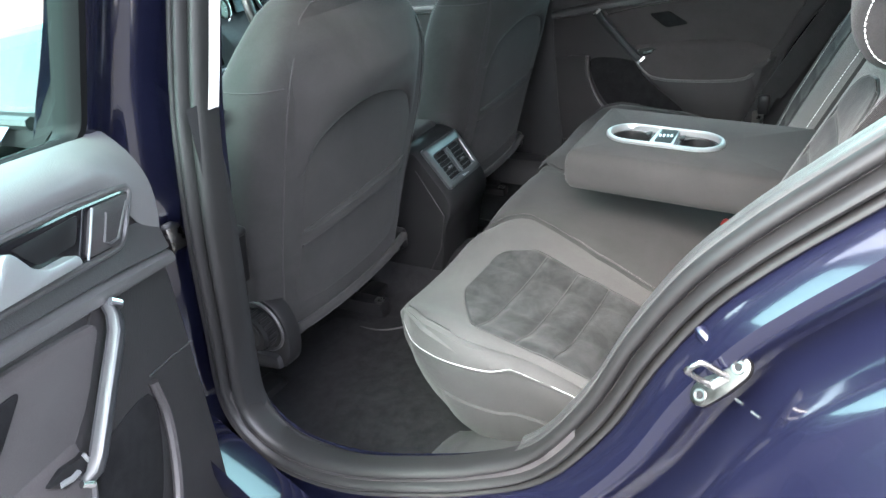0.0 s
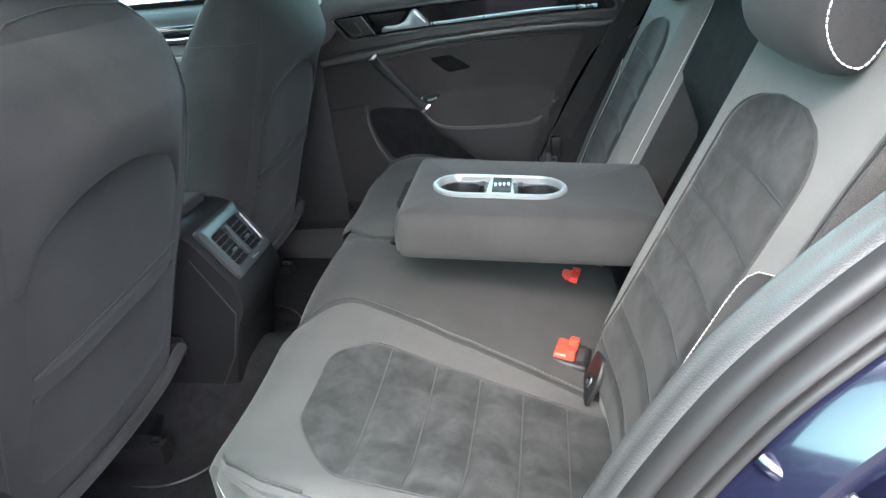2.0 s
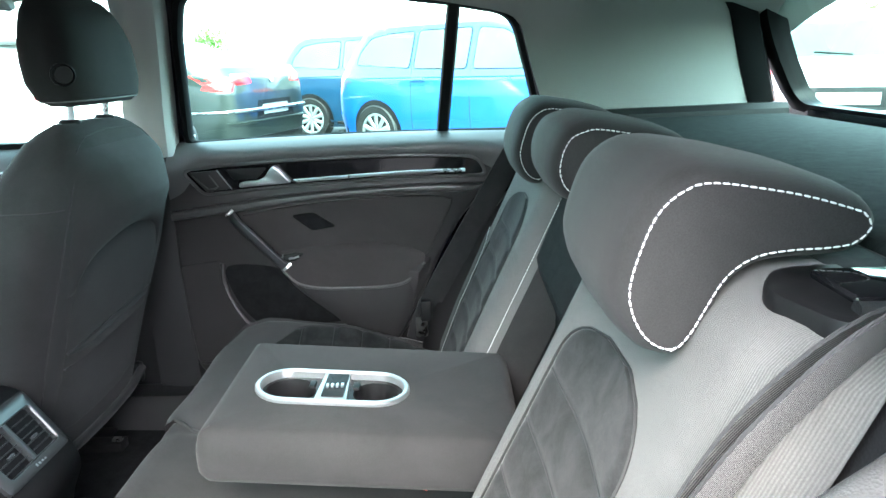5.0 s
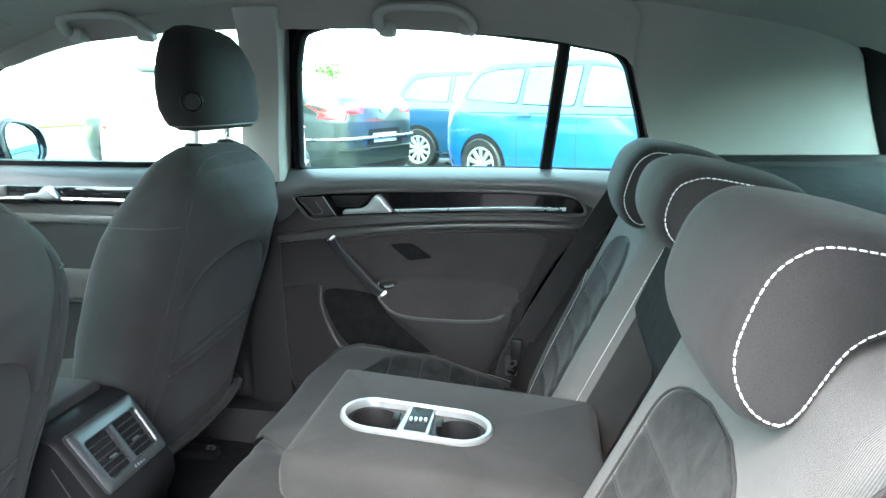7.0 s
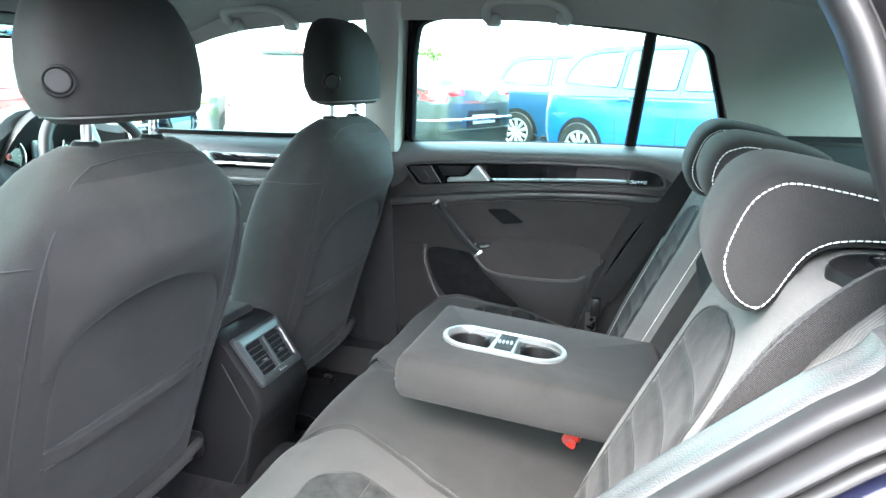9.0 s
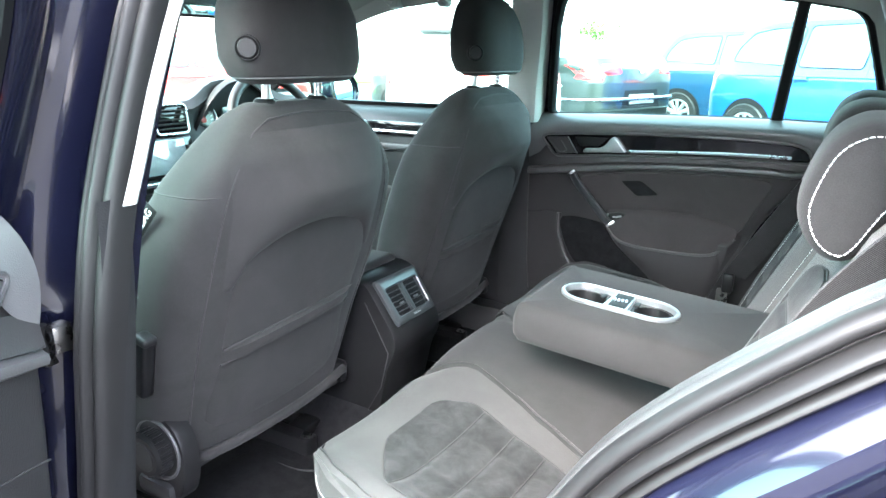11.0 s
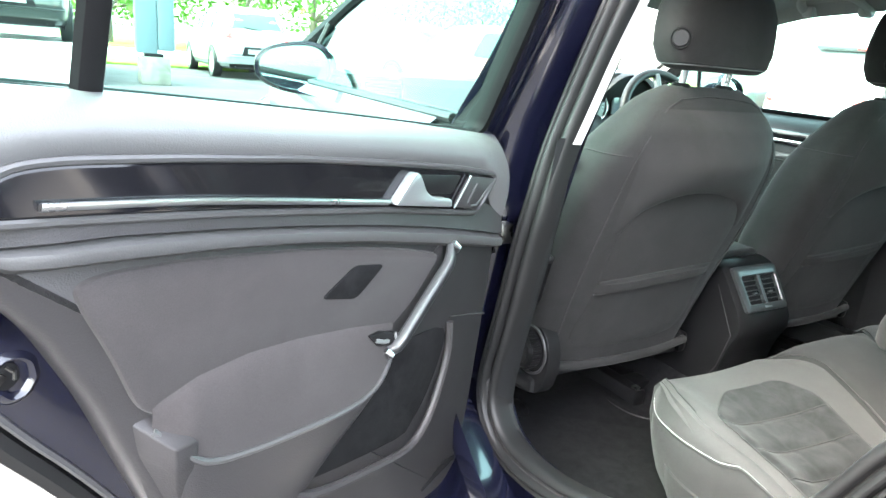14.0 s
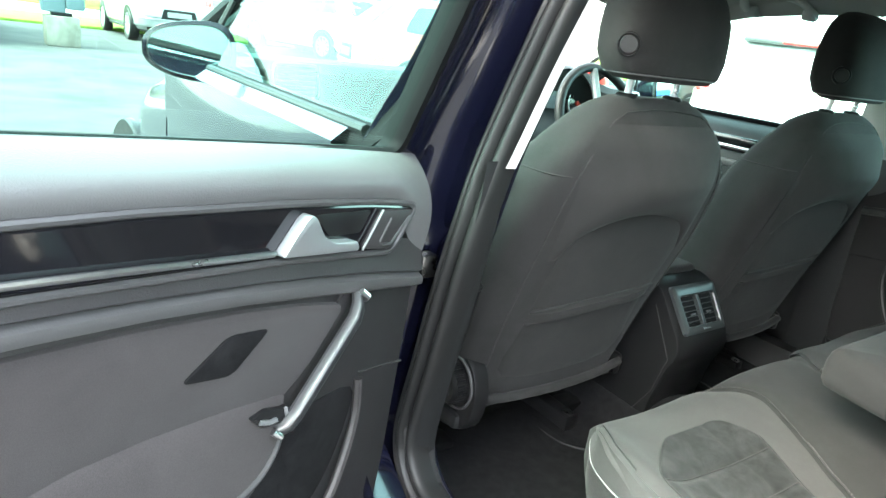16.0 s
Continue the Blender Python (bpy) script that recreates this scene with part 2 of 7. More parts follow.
SUEDE = two_tone("suede", (0.0080, 0.0082, 0.0085), (0.0250, 0.0255, 0.0262), 22, 700, 0.95, 0.25, edge=(0.38, 0.72), sheen=0.05)
# the plain grey cloth again, darkened for the shade on the bench side
SHADEDCHEEK = two_tone("shaded_cheek_cloth", (0.0175, 0.0172, 0.0172), (0.0225, 0.022, 0.022), 7, 900, 0.8, 0.35, sheen=0.05)
CARPET = two_tone("carpet", (0.0048, 0.0048, 0.0054), (0.0105, 0.0105, 0.0113), 40, 1400, 0.95, 0.8)
THREAD = surface("white_thread", (0.56, 0.56, 0.55), 0.6, vary=0.1, bump=0)
GREYTHREAD = surface("grey_thread", (0.07, 0.07, 0.07), 0.6, vary=0.1, bump=0)
SEAM = surface("dark_seam", (0.012, 0.012, 0.012), 0.8, vary=0.1, bump=0)
SILVER = surface("satin_silver", (0.62, 0.63, 0.64), 0.28, 1.0, 0.05, 10, 900, 0.05, rvary=0.05)
SATIN = surface("silver_paint", (0.30, 0.315, 0.32), 0.35, 0.7, 0.05, 10, 900, 0.05, rvary=0.05)
BARDARK = surface("bar_dark", (0.036, 0.038, 0.041), 0.38, 0.3, 0.08, 10, 700, 0.05, rvary=0.05)
BARSATIN = surface("bright_satin", (0.16, 0.165, 0.17), 0.36, 0.85, 0.05, 10, 900, 0.05, rvary=0.05)
STEEL = surface("zinc_steel", (0.17, 0.17, 0.165), 0.30, 1.0, 0.35, 60, 500, 0.2, rvary=0.25)
ZINC = surface("bright_zinc", (0.30, 0.30, 0.29), 0.28, 1.0, 0.2, 60, 500, 0.1, rvary=0.15)
BASEPLATE = surface("dull_zinc", (0.075, 0.074, 0.070), 0.34, 1.0, 0.4, 70, 500, 0.25, rvary=0.25)
RED = surface("red_plastic", (0.62, 0.035, 0.02), 0.35, vary=0.1, bump=0.05)
BEIGE = surface("pale_trim", (0.36, 0.36, 0.345), 0.65, vary=0.06, scale=5, grain=420, bump=0.2)
HEADLINER = surface("headliner_felt", (0.30, 0.297, 0.28), 0.95, vary=0.05, scale=6, grain=900, bump=0.3)
WEB = two_tone("belt_webbing", (0.018, 0.018, 0.019), (0.028, 0.028, 0.029), 20, 900, 0.42, 0.4, sheen=0.1, weave=300)
TINT = glass("green_glass", (0.52, 0.86, 0.77))
CLEAR = glass("windscreen_glass", (0.78, 0.92, 0.88))
SCREEN = surface("screen_glass", (0.20, 0.24, 0.26), 0.06, vary=0.3, scale=20, bump=0, coat=1.0)
MIRROR = surface("mirror_glass", (0.50, 0.62, 0.63), 0.02, 1.0, 0.0, bump=0, rvary=0.0)

# ---- ground ------------------------------------------------------------------
ASPHALT = two_tone("asphalt", (0.044, 0.045, 0.046), (0.074, 0.074, 0.072), 1.2, 90, 0.9, 0.6)
CONCRETE = two_tone("pale_concrete", (0.33, 0.33, 0.325), (0.43, 0.43, 0.425), 1.6, 120, 0.9, 0.4)
bm = bmesh.new()
bmesh.ops.create_grid(bm, x_segments=8, y_segments=8, size=400)
tagged(part("ground", bm, ASPHALT), "dark grey worn asphalt of a car park", "ground", kind="structure")
bm = block(-3.0, 0.15, -3.4, -1.2, -0.2, 0.012, 0.006)
tagged(part("pavement", bm, CONCRETE), "pale concrete slab on the ground beside the car", "pavement", kind="structure")


# ---- the car's near side: opening, seal, jamb, outer skin ----------------------
def soft(xs, ys, w):
    """A curve through a few pairs with its corners rounded over the width w."""
    lo, hi = xs[0] - 4 * w, xs[-1] + 4 * w
    g = np.linspace(lo, hi, 600)
    step = g[1] - g[0]
    k = np.exp(-0.5 * (np.arange(-3 * w, 3 * w + step, step) / w) ** 2)
    wide = len(k)
    v = np.convolve(np.pad(np.interp(g, xs, ys), wide, mode="edge"), k / k.sum(), mode="same")[wide:-wide]
    return lambda x: float(np.interp(x, g, v))


TUCK_X, TUCK_Z = soft((0.22, 0.50), (0, 1), 0.05), soft((0.85, 0.95, 1.16), (1, 0.72, 0), 0.05)
SIDE_Y = soft((0.0, 0.80, 0.90, 1.00, 1.16, 1.28, 1.4), (-0.735, -0.735, -0.72, -0.695, -0.655, -0.615, -0.56), 0.05)


def tuck(x, z):
    """How much further in the opening lies round the wheel arch."""
    return 0.064 * TUCK_X(x) * TUCK_Z(z)


def yb(z, x=-1.0):
    """How far out the near side stands at a height (its upper part leans in)."""
    return SIDE_Y(z) + tuck(x, z)


APERTURE = [(0.006, 0.46), (0.032, 0.60), (0.056, 0.72), (0.076, 0.83), (0.086, 0.95), (0.102, 1.07), (0.124, 1.19), (0.160, 1.262), (0.40, 1.297), (0.64, 1.275),
            (0.775, 1.235), (0.832, 1.165), (0.864, 1.08), (0.890, 1.010), (0.884, 0.956), (0.842, 0.918), (0.798, 0.878), (0.739, 0.822), (0.687, 0.762), (0.636, 0.678),
            (0.580, 0.566), (0.500, 0.460), (0.405, 0.412), (0.30, 0.388), (0.20, 0.372), (0.10, 0.368), (0.036, 0.395)]
LOOP = [Vector((p.x, p.y)) for p in cr([(x, z, 0) for x, z in APERTURE], 12, True)]
OUT = []
for i in range(len(LOOP)):
    t = (LOOP[(i + 1) % len(LOOP)] - LOOP[i - 1]).normalized()
    OUT.append(Vector((-t.y, t.x)))
for k in range(30):
    OUT = [(OUT[i - 1] + OUT[i] * 2 + OUT[(i + 1) % len(OUT)]).normalized() for i in range(len(OUT))]
REACH_Z, REACH_X = soft((0.3, 0.9, 1.02, 1.1), (1.0, 1.0, 0.55, 0.42), 0.05), soft((-0.05, 0.05, 0.3, 0.5), (0.62, 0.62, 0.8, 1.0), 0.05)


def reach(x, z):
    """How wide the jamb is round the opening."""
    return REACH_Z(z) * REACH_X(x)


ROUND = ((0.05, 0.060, 0.068, 0.075, 0.082, 0.090, 0.098, 0.106, 0.128, 0.148, 0.23), (-0.031, -0.032, -0.036, -0.044, -0.058, -0.075, -0.072, -0.03, 0.028, 0.042, 0.122))


def ring(d, e, full=False):
    """The opening's outline, d further out along the side and e out of the car."""
    rows = []
    for p, o in zip(LOOP, OUT):
        s = d if full or d < 0.03 else 0.03 + (d - 0.03) * reach(p.x, p.y)
        q = p + o * s
        far = 0.0 if full else float(np.interp(d, (0.008, 0.026, 0.030, 0.045, 0.085, 0.10, 0.13), (0, 0.55, 0.75, 1.10, 1.20, 1.07, 1.0)))
        if d > 0.05 and not full:
            # above the waist the middle pillar rounds off into the gap of the front door
            up = max(0.0, min(1.0, (p.y - 0.78) / 0.10)) * max(0.0, min(1.0, (-o.x - 0.5) / 0.3))
            e = e + (float(np.interp(d, ROUND[0], ROUND[1])) - e) * up
        rows.append(V(q.x, yb(q.y, q.x) - e - tuck(q.x, q.y) * far, q.y))
    return rows


car_body = thing("car_body", "dark metallic blue hatchback body with its rear door opening", "car body")
JAMB = [(0.004, -0.060), (0.008, -0.034), (0.028, -0.032), (0.060, -0.036), (0.068, -0.036), (0.075, -0.036), (0.082, -0.036), (0.088, -0.030), (0.094, -0.010), (0.102, 0.002), (0.128, 0.028), (0.148, 0.042), (0.154, 0.056), (0.162, 0.060), (0.180, 0.084), (0.198, 0.104), (0.23, 0.122)]
part("door_jamb", loft([ring(p.x, p.y) for p in cr([(d, e, 0) for d, e in JAMB], 3)], caps=False), PAINT, car_body, "dark blue painted jamb round the opening")
# rubber door seal with a rib on each side of a groove
bm = bmesh.new()
sec = [(-0.016, -0.034), (-0.019, -0.010), (-0.017, 0.002), (-0.011, 0.007), (-0.005, 0.004), (-0.002, -0.004), (0.000, -0.005), (0.002, 0.002), (0.005, 0.011), (0.010, 0.014), (0.014, 0.010), (0.0155, 0.002), (0.017, 0.002), (0.019, 0.010), (0.0235, 0.012), (0.0265, 0.006), (0.0275, -0.006), (0.025, -0.036)]
sec = [(p.x, p.y) for p in cr([(d, e, 0) for d, e in sec], 2)]
loft([ring(d, e, True) for d, e in sec], caps=False, bm=bm)
part("door_seal", bm, RUBBER, car_body, "black rubber door seal")

# rear quarter and sill skin beyond the jamb
OUTER = ring(0.23, 0.122)
QUARTER = [i for i, p in enumerate(LOOP) if p.x > 0.36 and p.y < 1.0]
rows = []
for k, (d, e) in enumerate(((0, 0), (0.03, 0.010), (0.10, 0.018), (0.22, 0.022), (0.40, 0.02), (0.62, 0.0))):
    rows.append([V(OUTER[i].x + OUT[i].x * d + d * 0.35, OUTER[i].y - e, max(0.16, OUTER[i].z + OUT[i].y * d)) for i in QUARTER])
part("quarter_panel", loft(rows, caps=False, closed=False), PAINT, car_body, "dark blue rear quarter panel")
SILL = [i for i, p in enumerate(LOOP) if p.y < 0.62 and p.x <= 0.38]
rows = []
for d, e in ((0, 0), (0.02, 0.004), (0.06, 0.0), (0.10, -0.03), (0.12, -0.10)):
    rows.append([V(OUTER[i].x + OUT[i].x * d * 0.4, OUTER[i].y - e, max(0.13, OUTER[i].z - d)) for i in SILL])
part("sill_skin", loft(rows, caps=False, closed=False), PAINT, car_body)

# sill cover inside the opening and its ribbed tread plate
bm = bmesh.new()
path = [V(x, 0, z) for x, z in ((0.004, 0.49), (0.016, 0.436), (0.042, 0.400), (0.075, 0.382), (0.13, 0.374), (0.22, 0.378), (0.32, 0.394), (0.42, 0.422), (0.50, 0.474), (0.56, 0.545))]
path = cr(path, 4)
loft([[V(p.x, y + tuck(p.x, p.z) * float(np.interp(y, (-0.738, -0.65), (1, 0.6))), p.z + h) for p in path] for y, h in ((-0.740, -0.02), (-0.736, -0.002), (-0.728, 0.003), (-0.700, 0.003), (-0.690, 0.001), (-0.683, -0.008), (-0.676, -0.03), (-0.662, -0.14))], caps=False, closed=False, bm=bm)
sill_cover = tagged(part("sill_cover", bm, DOORPLASTIC), "dark grey plastic sill cover along the rear footwell", "sill trim", kind="structure")
sill_z = lambda x: float(np.interp(x, [p.x for p in path], [p.z for p in path]))  # noqa: E731
bm = bmesh.new()
tread_rows = [[V(x, y + tuck(x, sill_z(x)), sill_z(x) + h) for x in np.linspace(0.062, 0.276, 20)] for y, h in ((-0.7160, 0.002), (-0.7152, 0.0048), (-0.7135, 0.0052), (-0.6950, 0.0052), (-0.6935, 0.0046), (-0.6928, 0.001))]
tread = part("tread_plate", loft(tread_rows, caps=False, closed=False, bm=bm), BLACK, sill_cover, "ribbed black tread insert")
for k in range(7):
    y = -0.6965 - k * 0.0026
    part("tread_rib", tube([V(x, y + tuck(x, sill_z(x)), sill_z(x) + 0.0053) for x in np.linspace(0.068, 0.270, 18)], 0.0008, 5), PLASTIC, tread)
# moulded kick panel between sill, carpet and bench
rows = []
for x in (0.17, 0.20, 0.23, 0.25, 0.27, 0.29, 0.31, 0.33, 0.36, 0.40, 0.44, 0.48, 0.52):
    k = float(np.interp(x, (0.17, 0.23, 0.27, 0.31, 0.35), (0.0, 0.12, 0.45, 0.85, 1.0)))
    zs = sill_z(x) - 0.006
    rows.append([V(x, y, (1 - k) * (0.250 if q else zs - 0.06) + k * (zs - q)) for y, q in ((-0.684, 0.0), (-0.670, 0.010), (-0.640, 0.026), (-0.600, 0.044), (-0.560, 0.060), (-0.520, 0.078), (-0.48, 0.10))])
rows = [cr(r, 3) for r in rows]
tagged(part("kick_panel", loft(rows, caps=False, closed=False), SLATE), "grey moulded kick panel beside the rear bench", "trim", kind="structure")

# striker loop on the jamb
striker = thing("door_striker", "shiny zinc-plated steel door striker bolted to blue jamb", "door striker", (0.724, -0.7145, 0.6955))
ax = Vector((0.65, 0.22, 0.73)).normalized()
nrm = Vector((-0.45, -0.76, 0.47))
nrm = (nrm - ax * ax.dot(nrm)).normalized()
side = ax.cross(nrm).normalized()
on_plate = lambda a, b, n: ax * a + side * b + nrm * n  # noqa: E731
o = rounded([Vector(p) for p in ((-0.035, -0.004), (-0.027, -0.0115), (0.0, -0.0135), (0.026, -0.0120), (0.035, -0.005), (0.035, 0.005), (0.026, 0.0120), (0.0, 0.0135), (-0.027, 0.0115), (-0.035, 0.004))], 0.006)
part("base_plate", plate(o, -0.004, 0.0030, on_plate, 0.0014), BASEPLATE, striker)
reach_dir, out_dir = Vector((-0.78, -0.10, 0.62)).normalized(), Vector((0.05, -0.95, 0.30)).normalized()
go = reach_dir * 0.029 + out_dir * 0.010
foot_a, foot_b = on_plate(-0.009, -0.001, 0.002), on_plate(0.009, 0.001, 0.002)
bar = [foot_a, foot_a + go * 0.3, foot_a + go * 0.85, foot_a + go + (foot_b - foot_a) * 0.12, foot_b + go - (foot_b - foot_a) * 0.12, foot_b + go * 0.85, foot_b + go * 0.3, foot_b]
part("loop", tube(cr(bar, 4), 0.0030, 8), ZINC, striker, "bright steel striker loop")
part("loop_foot", tube([foot_a, foot_b], 0.0050, 10, flat=0.7), ZINC, striker)
for a in (-0.0235, 0.0235):
    part("bolt", disc(on_plate(a, 0, 0.0022), nrm, 0.0070, 0.0026, 20, 0.0008, hole=0.0036), STEEL, striker)
    part("socket", disc(on_plate(a, 0, 0.0030), nrm, 0.0036, 0.0010, 6, 0.0002), BLACK, striker)
for a, b in ((0.002, 0.020), (0.008, 0.037)):
    part("locating_pin", tube([on_plate(a, b, -0.002), on_plate(a + 0.004, b + 0.009, 0.000)], 0.0016, 6), STEEL, striker)

# pressed bead in the jamb beside the striker
part("pressed_bead", tube(cr([V(0.698, -0.682, 0.728), V(0.702, -0.687, 0.7255), V(0.712, -0.692, 0.719), V(0.721, -0.696, 0.712)], 4), 0.0068, 12), PAINT, car_body)

# wheelhouse filler between bench and jamb
bm = loft([cr([(0.30, y, 0.26), (0.36, y, 0.31 - d), (0.43, y, 0.375 - d), (0.50, y, 0.44 - d), (0.56, y, 0.52 - d), (0.61, y, 0.62 - d)], 4) for y, d in ((-0.635, 0.0), (-0.62, -0.010), (-0.595, 0.0), (-0.56, 0.04))], caps=False, closed=False)
wheelhouse = tagged(part("wheelhouse_trim", bm, PLASTIC), "dark plastic wheelhouse trim beside the rear bench", "trim", kind="structure")


# ---- floor, tunnel, roof, far side shell -------------------------------------
def floor_z(x, y):
    return 0.235 + 0.010 * math.sin(9 * x) * math.sin(7 * y) + 0.11 * math.exp(-((y - 0.035) / 0.11) ** 4)


bm = bmesh.new()
xs, ys = np.linspace(-1.5, 0.62, 54), np.linspace(-0.70, 0.74, 48)
loft([[V(x, y, floor_z(x, y)) for y in ys] for x in xs], caps=False, closed=False, bm=bm)
tagged(part("floor", bm, CARPET), "black needle-felt carpet of the car floor with tunnel", "floor", kind="structure")
bm = bmesh.new()
out = rounded([(-0.05, -0.60), (0.30, -0.60), (0.30, -0.16), (0.10, -0.14), (0.02, -0.17), (-0.02, -0.24), (-0.22, -0.25), (-0.24, -0.58)], 0.05, 5)
plate(out, 0.0, 0.022, lambda a, b, n: V(a, b, floor_z(a, b) + n), 0.006, bm)
tagged(part("floor_mat", bm, CARPET), "black velour footwell mat with a bound edge", "floor mat")
bm = bmesh.new()
plate([Vector((a, -b + 0.07)) for a, b in out], 0.0, 0.022, lambda a, b, n: V(a, b, floor_z(a, b) + n), 0.006, bm)
tagged(part("floor_mat", bm, CARPET), "black velour footwell mat with a bound edge", "floor mat")
for s, c in ((1, 0), (-1, 0.07)):
    edge = cr([(-0.20, s * -0.26 + c, 0.262), (-0.09, s * -0.265 + c, 0.262), (-0.03, s * -0.235 + c, 0.262), (0.02, s * -0.175 + c, 0.264), (0.10, s * -0.145 + c, 0.27), (0.28, s * -0.16 + c, 0.268)], 6)
    tagged(part("mat_piping", tube(edge, 0.0020, 6), PLASTIC), "thin grey bound edge of the black mat", "mat edge")


def roof_z(x, y):
    side = abs(y - 0.03) / 0.62
    lon = float(np.interp(x, (-0.75, -0.45, 0.0, 0.4, 0.8, 1.2, 1.42), (1.255, 1.335, 1.372, 1.375, 1.352, 1.30, 1.235)))
    return lon - 0.085 * side ** 3.0


bm = bmesh.new()
ys = np.linspace(-0.585, 0.645, 31)
xs = np.linspace(-0.75, 1.42, 44)
loft([[V(x, y, roof_z(x, y)) for y in ys] for x in xs], caps=False, closed=False, bm=bm)
tagged(part("ceiling", bm, HEADLINER), "pale grey felt headliner of the car roof", "ceiling", kind="structure")
bm = bmesh.new()
loft([[V(x, 0.03 + (y - 0.03) * 1.04, roof_z(x, y) + 0.03) for y in ys] for x in xs], caps=False, closed=False, bm=bm)
part("roof_skin", bm, PAINT, car_body, "dark blue roof skin")
# unseen wall added beyond the open door to hold back low sky light
BLOCKERWALL = two_tone("blocker_wall_plaster", (0.16, 0.155, 0.15), (0.22, 0.215, 0.205), 1.4, 60, 0.9, 0.4)
tagged(part("wall_south", block(-9.0, 12.0, -8.6, -8.3, -0.1, 2.4, 0.02), BLOCKERWALL), "unseen plain grey wall added to hold back low sky light", "wall", kind="structure")

# far sill cover
bm = loft([[V(x, y, z) for y, z in ((0.60, 0.22), (0.615, 0.31), (0.64, 0.335), (0.70, 0.335), (0.74, 0.32), (0.76, 0.25))] for x in (-1.0, -0.5, -0.1, 0.2, 0.5, 0.62)], caps=False, closed=False)
tagged(part("sill_cover_far", bm, PLASTIC), "dark plastic sill cover along the far side", "sill trim", kind="structure")
bm = loft([[V(x, y, z) for z in (0.20, 0.5, 0.75, 0.93)] for x, y in ((-1.5, 0.745), (-0.4, 0.748), (0.4, 0.748), (1.3, 0.745))], caps=False, closed=False)
tagged(part("side_lining_far", bm, PLASTIC), "dark inner lining behind the far doors", "lining", kind="structure")


# ---- front seats ---------------------------------------------------------------
def seat_row(z):
    """Backrest at a height: middle of its depth, half depth, half width."""
    xr = float(np.interp(z, (0.40, 0.52, 0.64, 0.76, 0.88, 0.96, 1.01, 1.035), (-0.090, -0.052, -0.014, 0.024, 0.058, 0.066, 0.052, 0.020)))
    hd = float(np.interp(z, (0.40, 0.52, 0.70, 0.88, 0.96, 1.01, 1.035), (0.075, 0.090, 0.098, 0.094, 0.078, 0.056, 0.018)))
    hw = float(np.interp(z, (0.40, 0.52, 0.64, 0.76, 0.83, 0.88, 0.92, 0.95, 0.975, 1.00, 1.02, 1.035), (0.230, 0.244, 0.256, 0.263, 0.261, 0.249, 0.228, 0.203, 0.179, 0.153, 0.129, 0.10)))
    return xr - hd, hd, hw


def seat_rear(y, z, lift=0.0):
    """A point on the backrest's rear face, y from the seat's middle."""
    xm, hd, hw = seat_row(z)
    q = min(abs(y) / hw, 0.999)
    return V(xm + hd * (1 - q ** 4.0) ** (1 / 4.0) + lift, y, z)


def finish_seat(seat, near):
    # guide tubes, bars, head restraint
    for y in (-0.062, 0.062):
        part("guide_sleeve", disc((0.004, y, 1.028), (0.05, 0, 1), 0.018, 0.013, 24, 0.004), BLACK, seat)
        part("headrest_bar", tube([(0.006, y, 1.03), (0.014, y, 1.11)], 0.0068, 12), SILVER, seat, "chromed headrest bar")
    rings = []
    for z, xm, hd, hw in ((1.064, -0.018, 0.014, 0.094), (1.066, -0.020, 0.034, 0.112), (1.078, -0.024, 0.050, 0.129), (1.105, -0.028, 0.057, 0.138), (1.14, -0.030, 0.057, 0.139), (1.17, -0.031, 0.055, 0.136),
                          (1.20, -0.034, 0.051, 0.123), (1.225, -0.038, 0.044, 0.110), (1.243, -0.041, 0.034, 0.094), (1.254, -0.043, 0.019, 0.072), (1.257, -0.042, 0.006, 0.047)):
        rings.append([V(xm + 0.042 + hd * math.copysign(abs(math.sin(a)) ** 0.62, math.sin(a)), hw * math.copysign(abs(math.cos(a)) ** 0.62, math.cos(a)), z) for a in (2 * math.pi * k / 48 for k in range(48))])
    head = part("headrest", loft(rings), CLOTH, seat)
    b = V(0.0465, -0.131, 1.118)
    part("release_button", disc(b, (0.85, -1, -0.05), 0.0145, 0.004, 28, 0.0015), PLASTIC, head, "round headrest release button")
    part("button_ring", disc(b - V(0.001, -0.001, 0), (0.85, -1, -0.05), 0.0195, 0.004, 28, 0.0015, hole=0.0152), BLACK, head)
    low = [V(0.019 + 0.047 * math.copysign(abs(math.sin(a)) ** 0.62, math.sin(a)), 0.123 * math.copysign(abs(math.cos(a)) ** 0.62, math.cos(a)), 1.074) for a in (2 * math.pi * k / 60 for k in range(60))]
    part("piping", tube(low, 0.0015, 6, True), GREYTHREAD, head, "light grey piping along its lower edge")
    # floor rails with end caps
    for y in (-0.20, 0.20):
        part("rail", block(-0.62, -0.20, y - 0.022, y + 0.022, 0.235, 0.268, 0.004), BLACK, seat)
        part("rail_cap", block(-0.22, -0.165, y - 0.034, y + 0.034, 0.238, 0.270, 0.008), BLACK, seat, "black plastic rail end cap")
    part("inner_rail", block(-0.62, -0.112, 0.120, 0.158, 0.225, 0.281, 0.005), BLACK, seat)
    # the backrest leans a little towards the middle of the car
    for ch in seat.children_recursive:
        if ch.type == "MESH" and ch.location.length < 1e-6:
            for v in ch.data.vertices:
                if v.co.y > 0:
                    v.co.y *= 1 + 0.06 * float(np.interp(v.co.z, (0.60, 0.75, 0.95, 1.03), (0.0, 1.0, 1.0, 0.4)))
                v.co.y += float(np.interp(v.co.z, (0.58, 0.90, 1.03), (0.0, 0.011, 0.013)))
    part("rail_tip", block(-0.138, -0.116, 0.131, 0.146, 0.279, 0.287, 0.002), STEEL, seat, "bare metal rail tip")
    return seat


